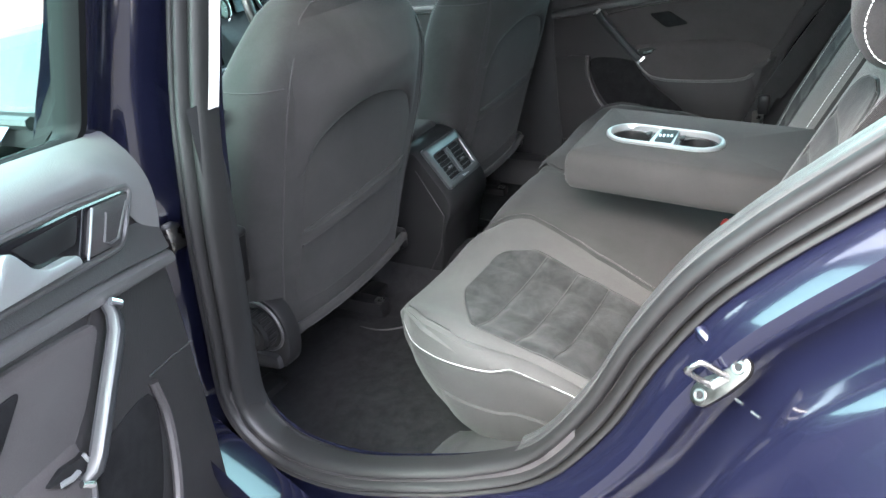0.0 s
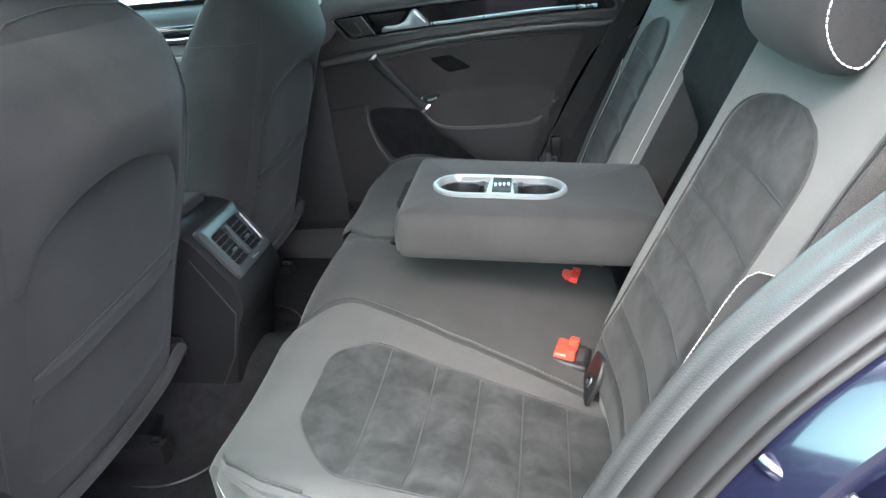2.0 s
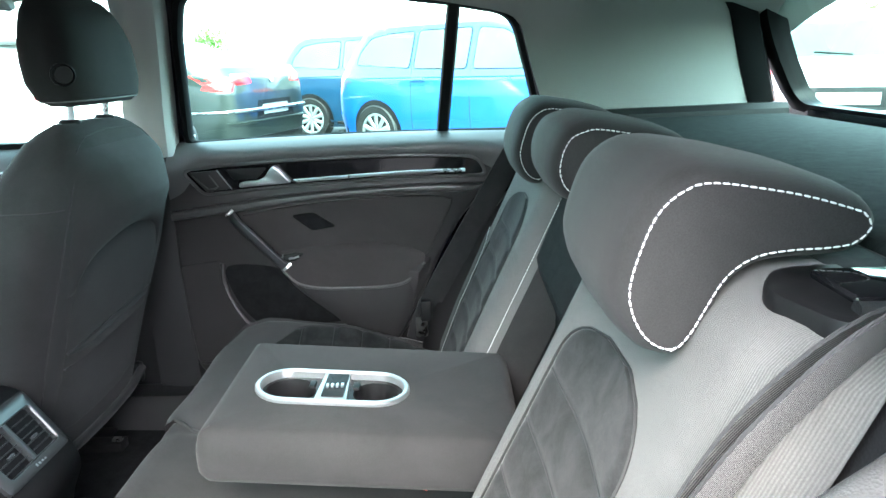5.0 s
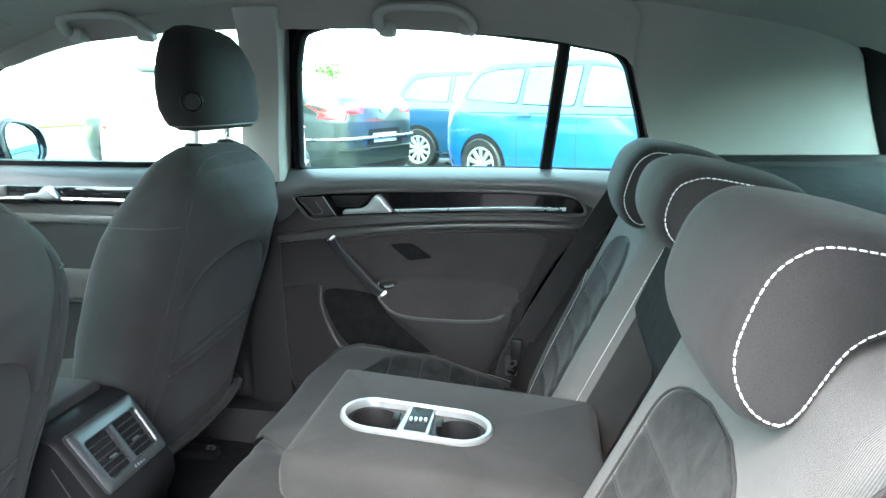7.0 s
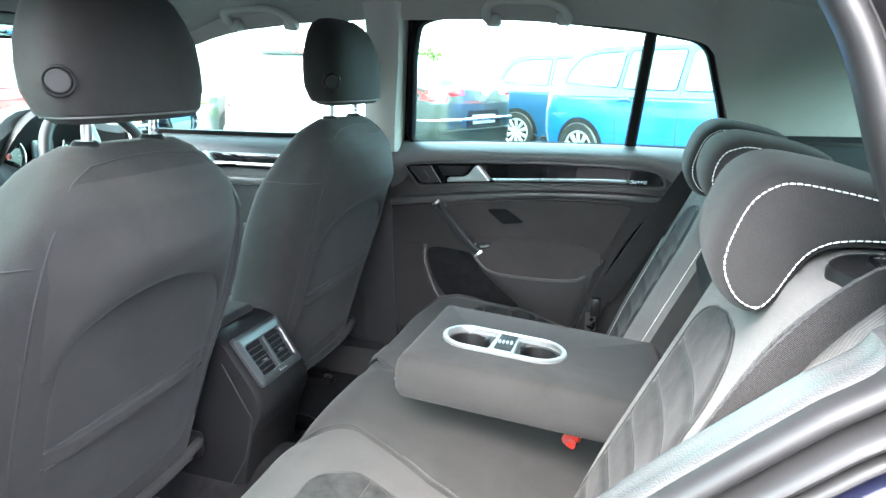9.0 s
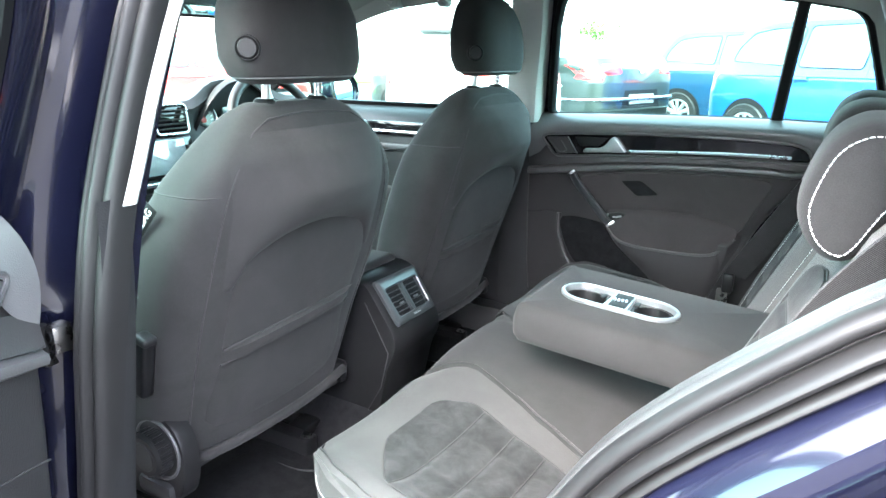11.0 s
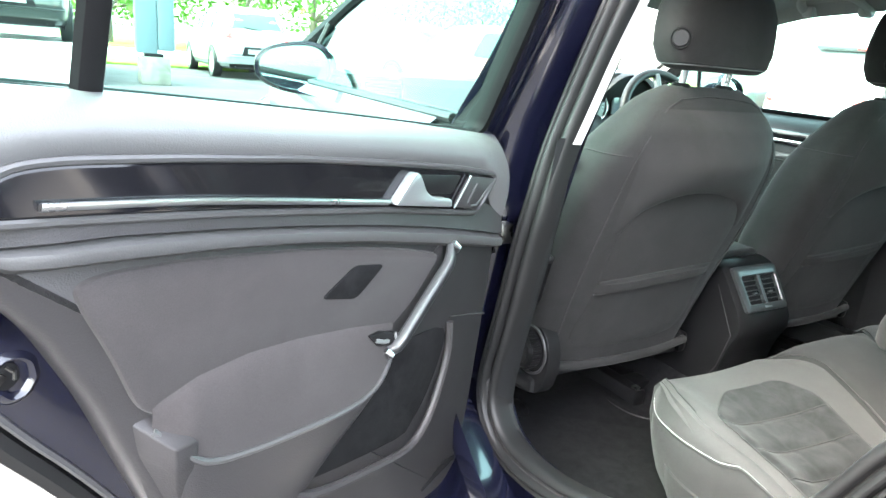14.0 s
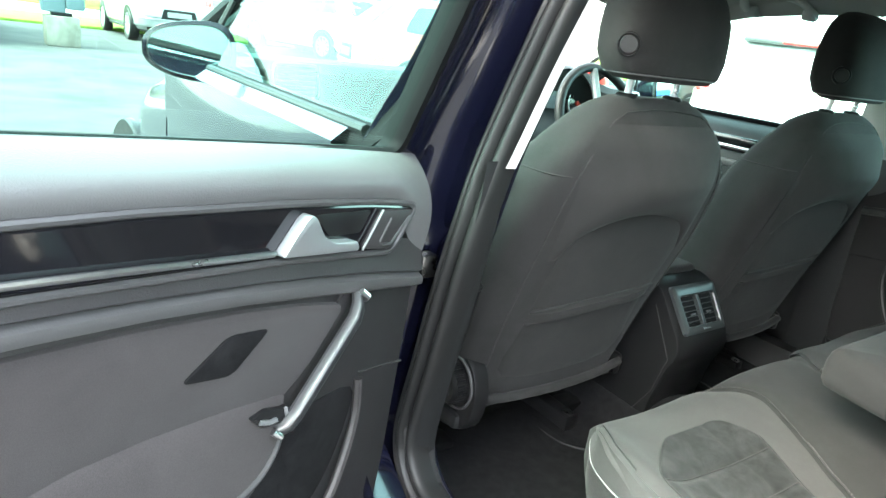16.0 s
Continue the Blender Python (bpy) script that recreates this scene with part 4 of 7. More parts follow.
def outer_bolster(b, y0, y1, s):
    """Dark cloth wing on the outer side with a stitched edge."""
    e = y0 if s < 0 else y1
    rows = []
    for z in np.linspace(0.44, 0.760, 28):
        z = float(z)
        w = float(np.interp(z, (0.44, 0.60, 0.70, 0.728, 0.742, 0.752, 0.760), (0.118, 0.112, 0.108, 0.104, 0.094, 0.078, 0.050)))
        rows.append([on_back(e - s * w, z, y0, y1, 0.0022), on_back(e - s * w * 0.6, z, y0, y1, 0.004), on_back(e - s * w * 0.25, z, y0, y1, 0.004), on_back(e - s * 0.003, z, y0, y1, 0.003), on_back(e, z, y0, y1, 0.001) + V(0.03, s * 0.004, 0)])
    part("bolster", loft(rows, caps=False, closed=False), CLOTH, b, "charcoal cloth side bolster")
    stitches([r[0] + (r[1] - r[0]) * 0.10 + V(-0.001, 0, 0.001) for r in rows], "stitching", b, THREAD, 0.0062, 0.0048, 0.0006)


near_back = backrest("rear_backrest", -0.548, -0.105, "grey ribbed cloth rear backrest with suede-look centre")
suede_panel(near_back, -0.548, -0.105, -0.318, 0.16)
outer_bolster(near_back, -0.548, -0.105, -1)
far_back = backrest("rear_backrest", 0.178, 0.622, "grey ribbed cloth rear backrest with suede-look centre")
suede_panel(far_back, 0.178, 0.622, 0.388, -0.16)
outer_bolster(far_back, 0.178, 0.622, 1)
rows = []
for z in np.linspace(0.44, 0.95, 22):
    z = float(z)
    rows.append([V(back_x(z) + 0.040, 0.179, z), V(back_x(z) + 0.06, 0.170, z), V(back_x(z) + 0.13, 0.168, z)])
part("inner_cheek", loft(rows, caps=False, closed=False), CLOTH, far_back, "charcoal cloth inner cheek")
stitches([on_back(0.192, float(z), 0.178, 0.622, 0.002) for z in np.linspace(0.46, 0.93, 40)], "stitching", far_back, THREAD, 0.0062, 0.0045, 0.0006)
# middle recess: near-black carpet colour puts in the shade of the armrest hollow
rows = []
ys = np.linspace(-0.104, 0.178, 15)
for z in np.linspace(0.43, 0.97, 24):
    z = float(z)
    rec = float(np.interp(z, (0.43, 0.70, 0.80, 0.97), (0.115, 0.115, 0.03, 0.02)))
    rows.append([V(back_x(z) + rec, y, z) for y in ys])
rows.append([V(back_x(0.97) + 0.12, y, 0.985) for y in ys])
part("backrest", loft(rows, caps=False, closed=False), CARPET, bench, "middle backrest recess with its shade put in as near-black")


# ---- rear head restraints --------------------------------------------------------
STITCHED = [(0.830, 0.921), (0.841, 0.932), (0.850, 0.950), (0.863, 0.973), (0.881, 0.986), (0.904, 0.990), (0.930, 0.991), (0.945, 0.994), (0.954, 1.003), (0.950, 1.013), (0.932, 1.020), (0.908, 1.027), (0.878, 1.033), (0.850, 1.037), (0.834, 1.034), (0.817, 1.021), (0.806, 0.998), (0.798, 0.966), (0.803, 0.942), (0.815, 0.926)]


MIDDLE = [(0.829, 0.960), (0.840, 0.966), (0.856, 0.978), (0.880, 0.986), (0.905, 0.990), (0.930, 0.991)] + STITCHED[7:15] + [(0.820, 1.027), (0.811, 1.010), (0.808, 0.988), (0.815, 0.970)]


def rear_headrest(y, h, sewn, label):
    r = thing("rear_headrest", label, "headrest", (0, y, 0), "rear headrests")
    o = inset([Vector((p.x, p.y)) for p in cr([(a, b, 0) for a, b in sewn], 3, True)], -0.0125)
    rings = []
    for w, d in ((-h, 0.0145), (-h + 0.0012, 0.012), (-h + 0.007, 0.0065), (-h + 0.020, 0.002), (-h + 0.045, -0.001), (0, -0.003), (h - 0.045, -0.001), (h - 0.020, 0.002), (h - 0.007, 0.0065), (h - 0.0012, 0.012), (h, 0.0145)):
        rings.append([V(p.x, w, p.y) for p in inset(o, d)])
    part("padding", loft(rings), CLOTH, r)
    for s in (-1, 1):
        q = inset(o, 0.0125)
        line = [V(p.x, s * (h - 0.0002), p.y) for p in q]
        a = [p for p in line if p.x < 1.02]
        part("seam", tube([p - V(0, s * 0.0008, 0) for p in line], 0.0010, 5, True), SEAM, r)
        stitches(line + line[:1], "stitching", r, THREAD, 0.0060, 0.0048, 0.0007)
    for w in (-0.07, 0.07):
        part("headrest_bar", tube([(0.905, w, 0.90), (0.905, w, 1.0)], 0.006, 10), BLACK, r)
    return r


rear_headrest(-0.318, 0.112, STITCHED, "charcoal cloth rear headrest with bold white contrast stitching")
rear_headrest(0.022, 0.106, MIDDLE, "charcoal cloth rear headrest with bold white contrast stitching")
rear_headrest(0.368, 0.112, STITCHED, "charcoal cloth rear headrest with bold white contrast stitching")

# backrest release
rel = thing("backrest_release", "black plastic backrest release handle on the seat shoulder", "release handle")
o = rounded([Vector(p) for p in ((0.868, -0.468), (0.892, -0.425), (0.99, -0.420), (1.01, -0.535), (0.885, -0.530))], 0.018, 5)
part("bezel", plate(o, -0.02, 0.012, lambda a, b, n: V(a, b, 0.967 + n), 0.006), BLACK, rel)
part("paddle", block(0.905, 0.985, -0.505, -0.450, 0.975, 0.985, 0.005), GLOSS, rel)
part("paddle_lip", tube([V(0.898, -0.515, 0.980), V(0.990, -0.520, 0.980)], 0.006, 8), PLASTIC, rel)


# ---- armrest --------------------------------------------------------------------


def arm_z(x):
    return float(np.interp(x, (0.34, 0.75), (0.672, 0.640)))


CUPS = ((0.435, 0.037), (0.560, 0.034))
TRIMC = 0.030
def capsule(x0, x1, w, n=14):
    """A flat outline with two round ends, along x."""
    r = w
    a = [Vector((x1 - r + r * math.cos(t), r * math.sin(t))) for t in np.linspace(-math.pi / 2, math.pi / 2, n)]
    b = [Vector((x0 + r + r * math.cos(t), r * math.sin(t))) for t in np.linspace(math.pi / 2, 3 * math.pi / 2, n)]
    return a + b


def arm_top(a, b, n):
    return V(a, TRIMC + b, arm_z(a) + n)


def fill(bm, loops):
    """Flat faces between outlines, with the inner ones left open."""
    edges = []
    for lp in loops:
        for i in range(len(lp)):
            edges.append(bm.edges.get((lp[i - 1], lp[i])) or bm.edges.new((lp[i - 1], lp[i])))
    bmesh.ops.triangle_fill(bm, use_beauty=True, edges=edges)


AY, AW = 0.046, 0.148
foot = rounded([Vector(p) for p in ((0.336, AY - AW - TRIMC), (0.765, AY - AW - TRIMC), (0.765, AY + AW - TRIMC), (0.336, AY + AW - TRIMC))], 0.022, 6)
outer, inner = capsule(0.384, 0.610, 0.0505), capsule(0.393, 0.601, 0.0415)
bm = bmesh.new()
rows = [[bm.verts.new(arm_top(p.x, p.y, n)) for p in inset(foot, d)] for d, n in ((0.016, -0.080), (0.004, -0.075), (-0.003, -0.064), (-0.004, -0.05), (-0.003, -0.03), (0.001, -0.014), (0.008, -0.004), (0.018, 0.0))]
bridge(bm, rows)
bm.faces.new(rows[0])
hole = [bm.verts.new(arm_top(p.x, p.y, 0.0)) for p in inset(outer, 0.003)]
fill(bm, [rows[-1], hole])
arm = part("armrest", bm, CLOTH, bench, "charcoal cloth fold-down armrest with two cup holders")
bm = bmesh.new()
rows = [(outer, 0.0), (outer, 0.004), (inset(outer, 0.003), 0.0065), (inset(inner, -0.002), 0.0065), (inner, 0.004), (inner, -0.010)]
bridge(bm, [[bm.verts.new(arm_top(p.x, p.y, n)) for p in o] for o, n in rows])
part("trim_ring", bm, SATIN, arm, "satin silver oval surround")
bm = bmesh.new()
rim = [bm.verts.new(arm_top(p.x, p.y, -0.006)) for p in inner]
holes = []
for cx, r in CUPS:
    rows = [[bm.verts.new(arm_top(cx + q * math.cos(t), q * math.sin(t), n)) for t in (2 * math.pi * k / 36 for k in range(36))] for q, n in ((r, -0.006), (r - 0.001, -0.009), (r - 0.003, -0.058), (r - 0.008, -0.062))]
    bridge(bm, rows)
    bm.faces.new(rows[-1])
    holes.append(rows[0])
fill(bm, [rim] + holes)
part("cup_well", bm, BLACK, arm, "black plastic cup wells")
part("divider_plate", plate(rounded([(0.476, -0.041), (0.522, -0.041), (0.518, 0.041), (0.480, 0.041)], 0.006), -0.008, 0.0045, arm_top, 0.001), SATIN, arm)
part("coin_tray", plate(rounded([(0.485, -0.034), (0.517, -0.034), (0.517, 0.036), (0.485, 0.036)], 0.003), 0.0035, 0.0060, arm_top, 0.001), BLACK, arm)
for k in range(4):
    part("coin_clip", block(0.4890 + k * 0.0072, 0.4930 + k * 0.0072, TRIMC - 0.012, TRIMC - 0.004, arm_z(0.5) + 0.007, arm_z(0.5) + 0.0115, 0.001), SILVER, arm)
for cx, s in ((0.468, -1), (0.532, 1)):
    part("cup_clip", block(cx - 0.005, cx + 0.005, TRIMC - 0.010, TRIMC + 0.010, arm_z(cx) + 0.002, arm_z(cx) + 0.008, 0.002), BLACK, arm)
part("pull_strap", tube(cr([(0.350, -0.062, 0.600), (0.332, -0.058, 0.610), (0.318, -0.040, 0.604), (0.322, -0.020, 0.590), (0.345, -0.012, 0.584)], 5), 0.009, 8, flat=0.25), BLACK, arm, "black webbing pull loop")

# belt buckles
for bx, by, tilt in ((0.604, -0.142, 0), (0.622, 0.100, 0.0)):
    bk = thing("belt_buckle", "black seat belt buckle with a bright red release button", "belt buckle", (bx, by, 0.440), "rear belt buckles")
    part("body", block(-0.028, 0.032, -0.031, 0.031, -0.052, 0.003, 0.009, 3), BLACK, bk)
    part("button", block(-0.024, 0.002, -0.023, 0.023, -0.012, 0.010, 0.004, 3), RED, bk, "bright red stepped button")
    part("button_lip", block(-0.006, 0.009, -0.023, -0.008, -0.002, 0.019, 0.003), RED, bk)
    part("button_lip", block(-0.006, 0.009, 0.008, 0.023, -0.002, 0.019, 0.003), RED, bk)
    part("slot", block(0.012, 0.022, -0.018, 0.018, 0.000, 0.0045, 0.001), SEAM, bk)
    bk.rotation_euler = (0, radians(10), radians(-14))
iso = thing("child_seat_anchor", "black plastic child seat anchor cover with a small ring", "anchor cover", (0.622, -0.225, 0.452))
part("cover", plate(rounded([(-0.034, -0.030), (0.030, -0.020), (0.034, 0.030), (-0.006, 0.040), (-0.030, 0.012)], 0.008), 0, 0.006, lambda a, b, n: V(0.012 + b * 0.42 - n * 0.9, a, b * 0.91 + n * 0.4), 0.002), BLACK, iso)
part("ring", tube([V(0.004 + 0.008 * math.sin(t) * 0.4, -0.006 + 0.008 * math.cos(t), 0.008 * math.sin(t)) for t in (2 * math.pi * k / 20 for k in range(20))], 0.0016, 6, True), STEEL, iso)


# ---- rear doors --------------------------------------------------------------------
HINGE = (-0.038, 0.776, 0.90)
GLASS_OPEN = [(0.062, 0.950), (0.105, 1.19), (0.130, 1.262), (0.19, 1.276), (0.40, 1.268), (0.56, 1.252), (0.70, 1.233), (0.80, 1.214), (0.826, 1.19), (0.860, 1.08), (0.893, 0.958)]


def lean(z):
    """Depth of the pane above the waist line: it leans in towards the roof."""
    return 0.034 + 0.40 * (z - 0.945)


def rear_door(s, label):
    """A rear door, s = 1 on the far side, -1 on the near side, built about its hinge."""
    door = thing("rear_door", label, "car door", (HINGE[0], s * HINGE[1], HINGE[2]), "rear doors")

    def at(x, z, n):
        return V(x - HINGE[0], -s * n, z - HINGE[2])

    trim_line = [(0.012, 0.905), (0.008, 0.85), (0.006, 0.70), (0.010, 0.50), (0.020, 0.385), (0.06, 0.345), (0.20, 0.33), (0.38, 0.335), (0.468, 0.365), (0.540, 0.445), (0.598, 0.552), (0.630, 0.620), (0.660, 0.683),
                 (0.704, 0.757), (0.756, 0.814), (0.802, 0.850), (0.840, 0.878), (0.868, 0.905), (0.870, 0.918), (0.60, 0.918), (0.30, 0.915)]
    T = rounded([Vector(p) for p in trim_line], 0.02, 3)
    shell_line = [(-0.035, 0.945), (-0.040, 0.70), (-0.035, 0.42), (0.02, 0.295), (0.20, 0.275), (0.40, 0.290), (0.49, 0.365), (0.556, 0.455), (0.614, 0.542), (0.662, 0.602), (0.694, 0.638), (0.744, 0.700), (0.788, 0.764), (0.828, 0.812), (0.885, 0.866), (0.932, 0.905), (0.935, 0.955), (0.30, 0.953)]
    S = rounded([Vector(p) for p in shell_line], 0.04, 4)
    bm = bmesh.new()
    rows = [(inset(S, -0.006), -0.085), (inset(S, -0.004), -0.070), (inset(S, 0.0), -0.060), (inset(S, 0.0), 0.018), (inset(S, 0.006), 0.028), (inset(S, 0.014), 0.030), (inset(S, 0.030), 0.034), (inset(S, 0.10), 0.034)]
    loft([[at(p.x, min(p.y, 0.918 if n < 0 else 0.934), n) for p in o] for o, n in rows], caps=True, bm=bm)
    part("door_shell", bm, PAINT, door, "dark blue painted door shell")
    order = inset(S, 0.004)
    run = [at(p.x, p.y, 0.028) for p in order[10:-16]]
    part("flange_bead", tube(run, 0.0042, 6), SLATE, door)
    run = [at(p.x, p.y, 0.010) for p in inset(S, -0.013)[8:-14]]
    part("edge_seal", tube(run, 0.014, 8), RUBBER, door, "black rubber edge seal")

    # inner panel, pad under the window, lower map pocket wall
    bm = bmesh.new()
    rows = [(T, 0.030), (T, 0.068), (inset(T, 0.004), 0.078), (inset(T, 0.010), 0.082)]
    loft([[at(p.x, p.y, n) for p in o] for o, n in rows], bm=bm)
    part("trim_panel", bm, DOORPLASTIC, door, "dark grey grained plastic door lining")
    pad_top = cr([(0.014, 0.949, 0), (0.25, 0.955, 0), (0.55, 0.959, 0), (0.882, 0.957, 0)], 8)
    rows = []
    for u in np.linspace(0, 1, 12):
        u = float(u)
        low = lambda x: float(np.interp(x, (0.0, 0.05, 0.09, 0.3, 0.7, 0.76, 0.80, 0.89), (0.80, 0.84, 0.893, 0.904, 0.907, 0.885, 0.862, 0.918)))  # noqa: E731
        rows.append([at(p.x, low(p.x) + (p.y - low(p.x)) * u, 0.086 + 0.018 * math.sin(u * math.pi * 0.55) - 0.052 * u ** 3) for p in pad_top])
    rows.append([at(p.x, p.y + 0.002, 0.034) for p in pad_top])
    part("window_pad", loft(rows, caps=False, closed=False), SOFT, door, "grained soft pad under the window")
    part("waist_seal", tube([at(p.x, p.y + 0.002, 0.033) for p in pad_top], 0.0025, 8), RUBBER, door)

    # gloss black inlay with its frame, silver strip, speaker plate and latch handle
    inlay = [(0.056, 0.890), (0.160, 0.899), (0.289, 0.905), (0.46, 0.909), (0.60, 0.908), (0.695, 0.905), (0.728, 0.901), (0.745, 0.893), (0.755, 0.878), (0.758, 0.863), (0.656, 0.863), (0.532, 0.861), (0.299, 0.852), (0.180, 0.843), (0.100, 0.837)]
    I = rounded([Vector(p) for p in inlay], 0.014, 4)
    part("inlay", plate(I, 0.080, 0.0935, at, 0.003), GLOSS, door, "piano black inlay", 12)
    part("inlay_frame", tube([at(p.x, p.y, 0.0915) for p in inset(I, -0.003)], 0.0042, 8, True), SLATE, door)
    strip = cr([at(0.312, 0.8605, 0.0975), at(0.50, 0.8700, 0.0985), at(0.60, 0.8735, 0.0985), at(0.715, 0.8735, 0.0975)], 10)
    part("silver_strip", tube(strip, 0.0048, 8, flat=0.6), SILVER, door, "satin silver strip")
    sp = rounded([Vector(p) for p in ((0.068, 0.887), (0.137, 0.891), (0.166, 0.847), (0.108, 0.840))], 0.005)
    plate_ = part("lock_plate", plate(sp, 0.093, 0.0985, at, 0.0015), DOORPLASTIC, door)
    part("plate_edge", tube([at(*p, 0.0985) for p in ((0.137, 0.892), (0.152, 0.869), (0.168, 0.846))], 0.0014, 6), SATIN, plate_)
    part("plate_edge", tube([at(*p, 0.0985) for p in ((0.078, 0.880), (0.112, 0.848), (0.128, 0.848), (0.136, 0.853), (0.118, 0.880))], 0.0018, 6), SLATE, plate_)
    hd = [(0.186, 0.850), (0.310, 0.858), (0.281, 0.894), (0.273, 0.899), (0.265, 0.895), (0.250, 0.874), (0.232, 0.865), (0.190, 0.862)]
    part("latch_handle", plate(rounded([Vector(p) for p in hd], 0.006, 4), 0.094, 0.108, at, 0.0022), SATIN, door, "satin silver latch handle")
    part("handle_recess", plate(rounded([Vector(p) for p in ((0.172, 0.866), (0.228, 0.868), (0.254, 0.894), (0.155, 0.892))], 0.006), 0.0925, 0.0945, at, 0.001), BLACK, door)

    # grained band and cloth insert
    tops = lambda x: float(np.interp(x, (0.02, 0.12, 0.227, 0.324, 0.448, 0.544, 0.655, 0.765), (0.793, 0.808, 0.820, 0.829, 0.837, 0.841, 0.843, 0.838)))  # noqa: E731
    bots = lambda x: float(np.interp(x, (0.02, 0.144, 0.213, 0.324, 0.44, 0.544, 0.66, 0.73, 0.765), (0.771, 0.785, 0.793, 0.806, 0.816, 0.820, 0.820, 0.819, 0.834)))  # noqa: E731
    xs = [0.014 + 0.751 * k / 46 for k in range(47)]
    sink = lambda x, n: 0.079 + (n - 0.079) * float(np.interp(x, (0.70, 0.765), (1, 0.3)))  # noqa: E731
    up = loft([[at(x, tops(x) + d, sink(x, n)) for x in xs] for d, n in ((0.046, 0.086), (0.02, 0.090), (0.003, 0.094), (0.0, 0.088))], caps=False, closed=False)
    part("upper_band", up, DOORPLASTIC, door)
    rows = [[at(x, (tops(x) if k == 0 else bots(x) if k == 4 else tops(x) + (bots(x) - tops(x)) * k / 4), sink(x, (0.088, 0.0965, 0.098, 0.0965, 0.084)[k])) for x in xs] for k in range(5)]
    part("grained_band", loft(rows, caps=False, closed=False), SLATE, door, "grey grained trim band")
    ins = [(0.168, 0.777), (0.25, 0.792), (0.332, 0.802), (0.45, 0.811), (0.587, 0.815), (0.660, 0.812), (0.685, 0.803), (0.680, 0.785), (0.650, 0.730), (0.624, 0.672), (0.59, 0.655), (0.42, 0.660), (0.29, 0.665), (0.225, 0.71)]
    part("cloth_insert", plate(rounded([Vector(p) for p in ins], 0.02, 4), 0.078, 0.089, at, 0.006), DOORCLOTH, door, "dark grey cloth insert")
    dia = [(0.405, 0.747), (0.352, 0.782), (0.297, 0.777), (0.345, 0.738)]
    part("storage_lid", plate(rounded([Vector(p) for p in dia], 0.010, 4), 0.088, 0.0912, at, 0.001), CARPET, door, "black lozenge-shaped reflector plate")

    # armrest cushion between its back line and the lip, fascia below the lip
    top = [V(*q) for q in ((0.262, 0.650, 0.092), (0.276, 0.632, 0.100), (0.305, 0.608, 0.105), (0.355, 0.597, 0.108), (0.440, 0.595, 0.109), (0.506, 0.596, 0.108), (0.553, 0.602, 0.107), (0.580, 0.618, 0.105), (0.612, 0.650, 0.092))]
    bottom = [V(*q) for q in ((0.268, 0.630, 0.084), (0.290, 0.600, 0.090), (0.330, 0.565, 0.094), (0.380, 0.525, 0.096), (0.440, 0.470, 0.096), (0.500, 0.440, 0.092), (0.545, 0.470, 0.088), (0.575, 0.530, 0.086), (0.612, 0.632, 0.084))]
    top, bottom = cr(top, 6), cr(bottom, 6)
    rows = []
    for p in top:
        zb = float(np.interp(p.x, (0.255, 0.347, 0.432, 0.503, 0.563, 0.612), (0.683, 0.693, 0.698, 0.697, 0.687, 0.668)))
        row = []
        for u in (0, 0.2, 0.4, 0.6, 0.75, 0.86, 0.93, 0.98, 1.0):
            n = 0.087 + (p.z - 0.002 - 0.087) * math.sin(u * math.pi / 2)
            z = p.y + 0.004 + (zb + 0.004 - p.y) * math.cos(u * math.pi / 2) ** 0.75
            row.append(at(p.x, z, n))
        rows.append(row)
    part("armrest", loft(rows, closed=False, caps=False), DOORCLOTH, door, "padded cloth armrest")
    rows = []
    for p, q in zip(top, bottom):
        rows.append([at(p.x, p.y + 0.004, p.z - 0.014), at(p.x, p.y + 0.003, p.z - 0.004)] + [at(*(p + (q - p) * v + V(0, 0, 0.004 * math.sin(v * math.pi) * min(1, (p - q).length / 0.08)))) for v in np.linspace(0, 1, 9)] + [at(q.x, q.y, 0.078)])
    part("armrest_fascia", loft(rows, closed=False, caps=False), DOORPLASTIC, door, "dark grey plastic fascia below the armrest")
    part("armrest_lip", tube([at(p.x, p.y, p.z - 0.002) for p in top], 0.0042, 8), SLATE, door)
    ledge = [(0.632, 0.663, 0.078), (0.606, 0.667, 0.078), (0.572, 0.634, 0.108), (0.598, 0.632, 0.109)]
    bm = bmesh.new()
    loft([[at(x - 0.03, z - 0.110, min(n, 0.082)) for x, z, n in ledge], [at(x - 0.004, z - 0.030, n - 0.003) for x, z, n in ledge], [at(x, z, n) for x, z, n in ledge]], bm=bm)
    bmesh.ops.bevel(bm, geom=list(bm.edges), offset=0.0025, segments=2, affect="EDGES", profile=0.5)
    part("armrest_end", bm, DOORPLASTIC, door, "grey plastic end plate")
    # pull bar: a slim dark beam held off the lining, with a satin upper edge
    rows = []
    for k in range(13):
        u = k / 12
        bx, bz = 0.158 + 0.128 * u, 0.792 - 0.140 * u
        n1 = 0.100 + 0.016 * min(1.0, u / 0.12, (1 - u) / 0.10)
        rows.append([(bx, bz, a, n1 + n) for a, n in ((0.002, -0.015), (0.002, 0.0), (-0.006, 0.0), (-0.013, -0.003), (-0.018, -0.009), (-0.018, -0.015))])
    place = lambda q: at(q[0] + q[2] * 0.74, q[1] + q[2] * 0.67, q[3])  # noqa: E731
    part("pull_bar", loft([[place(q) for q in r] for r in rows]), BARDARK, door, "dark satin diagonal pull bar")
    edge = [[place((r[0][0], r[0][1], a, r[1][3] + n)) for a, n in ((0.0050, -0.010), (0.0050, -0.004), (0.0042, -0.001), (0.0020, 0.0006), (0.0020, -0.010))] for r in rows]
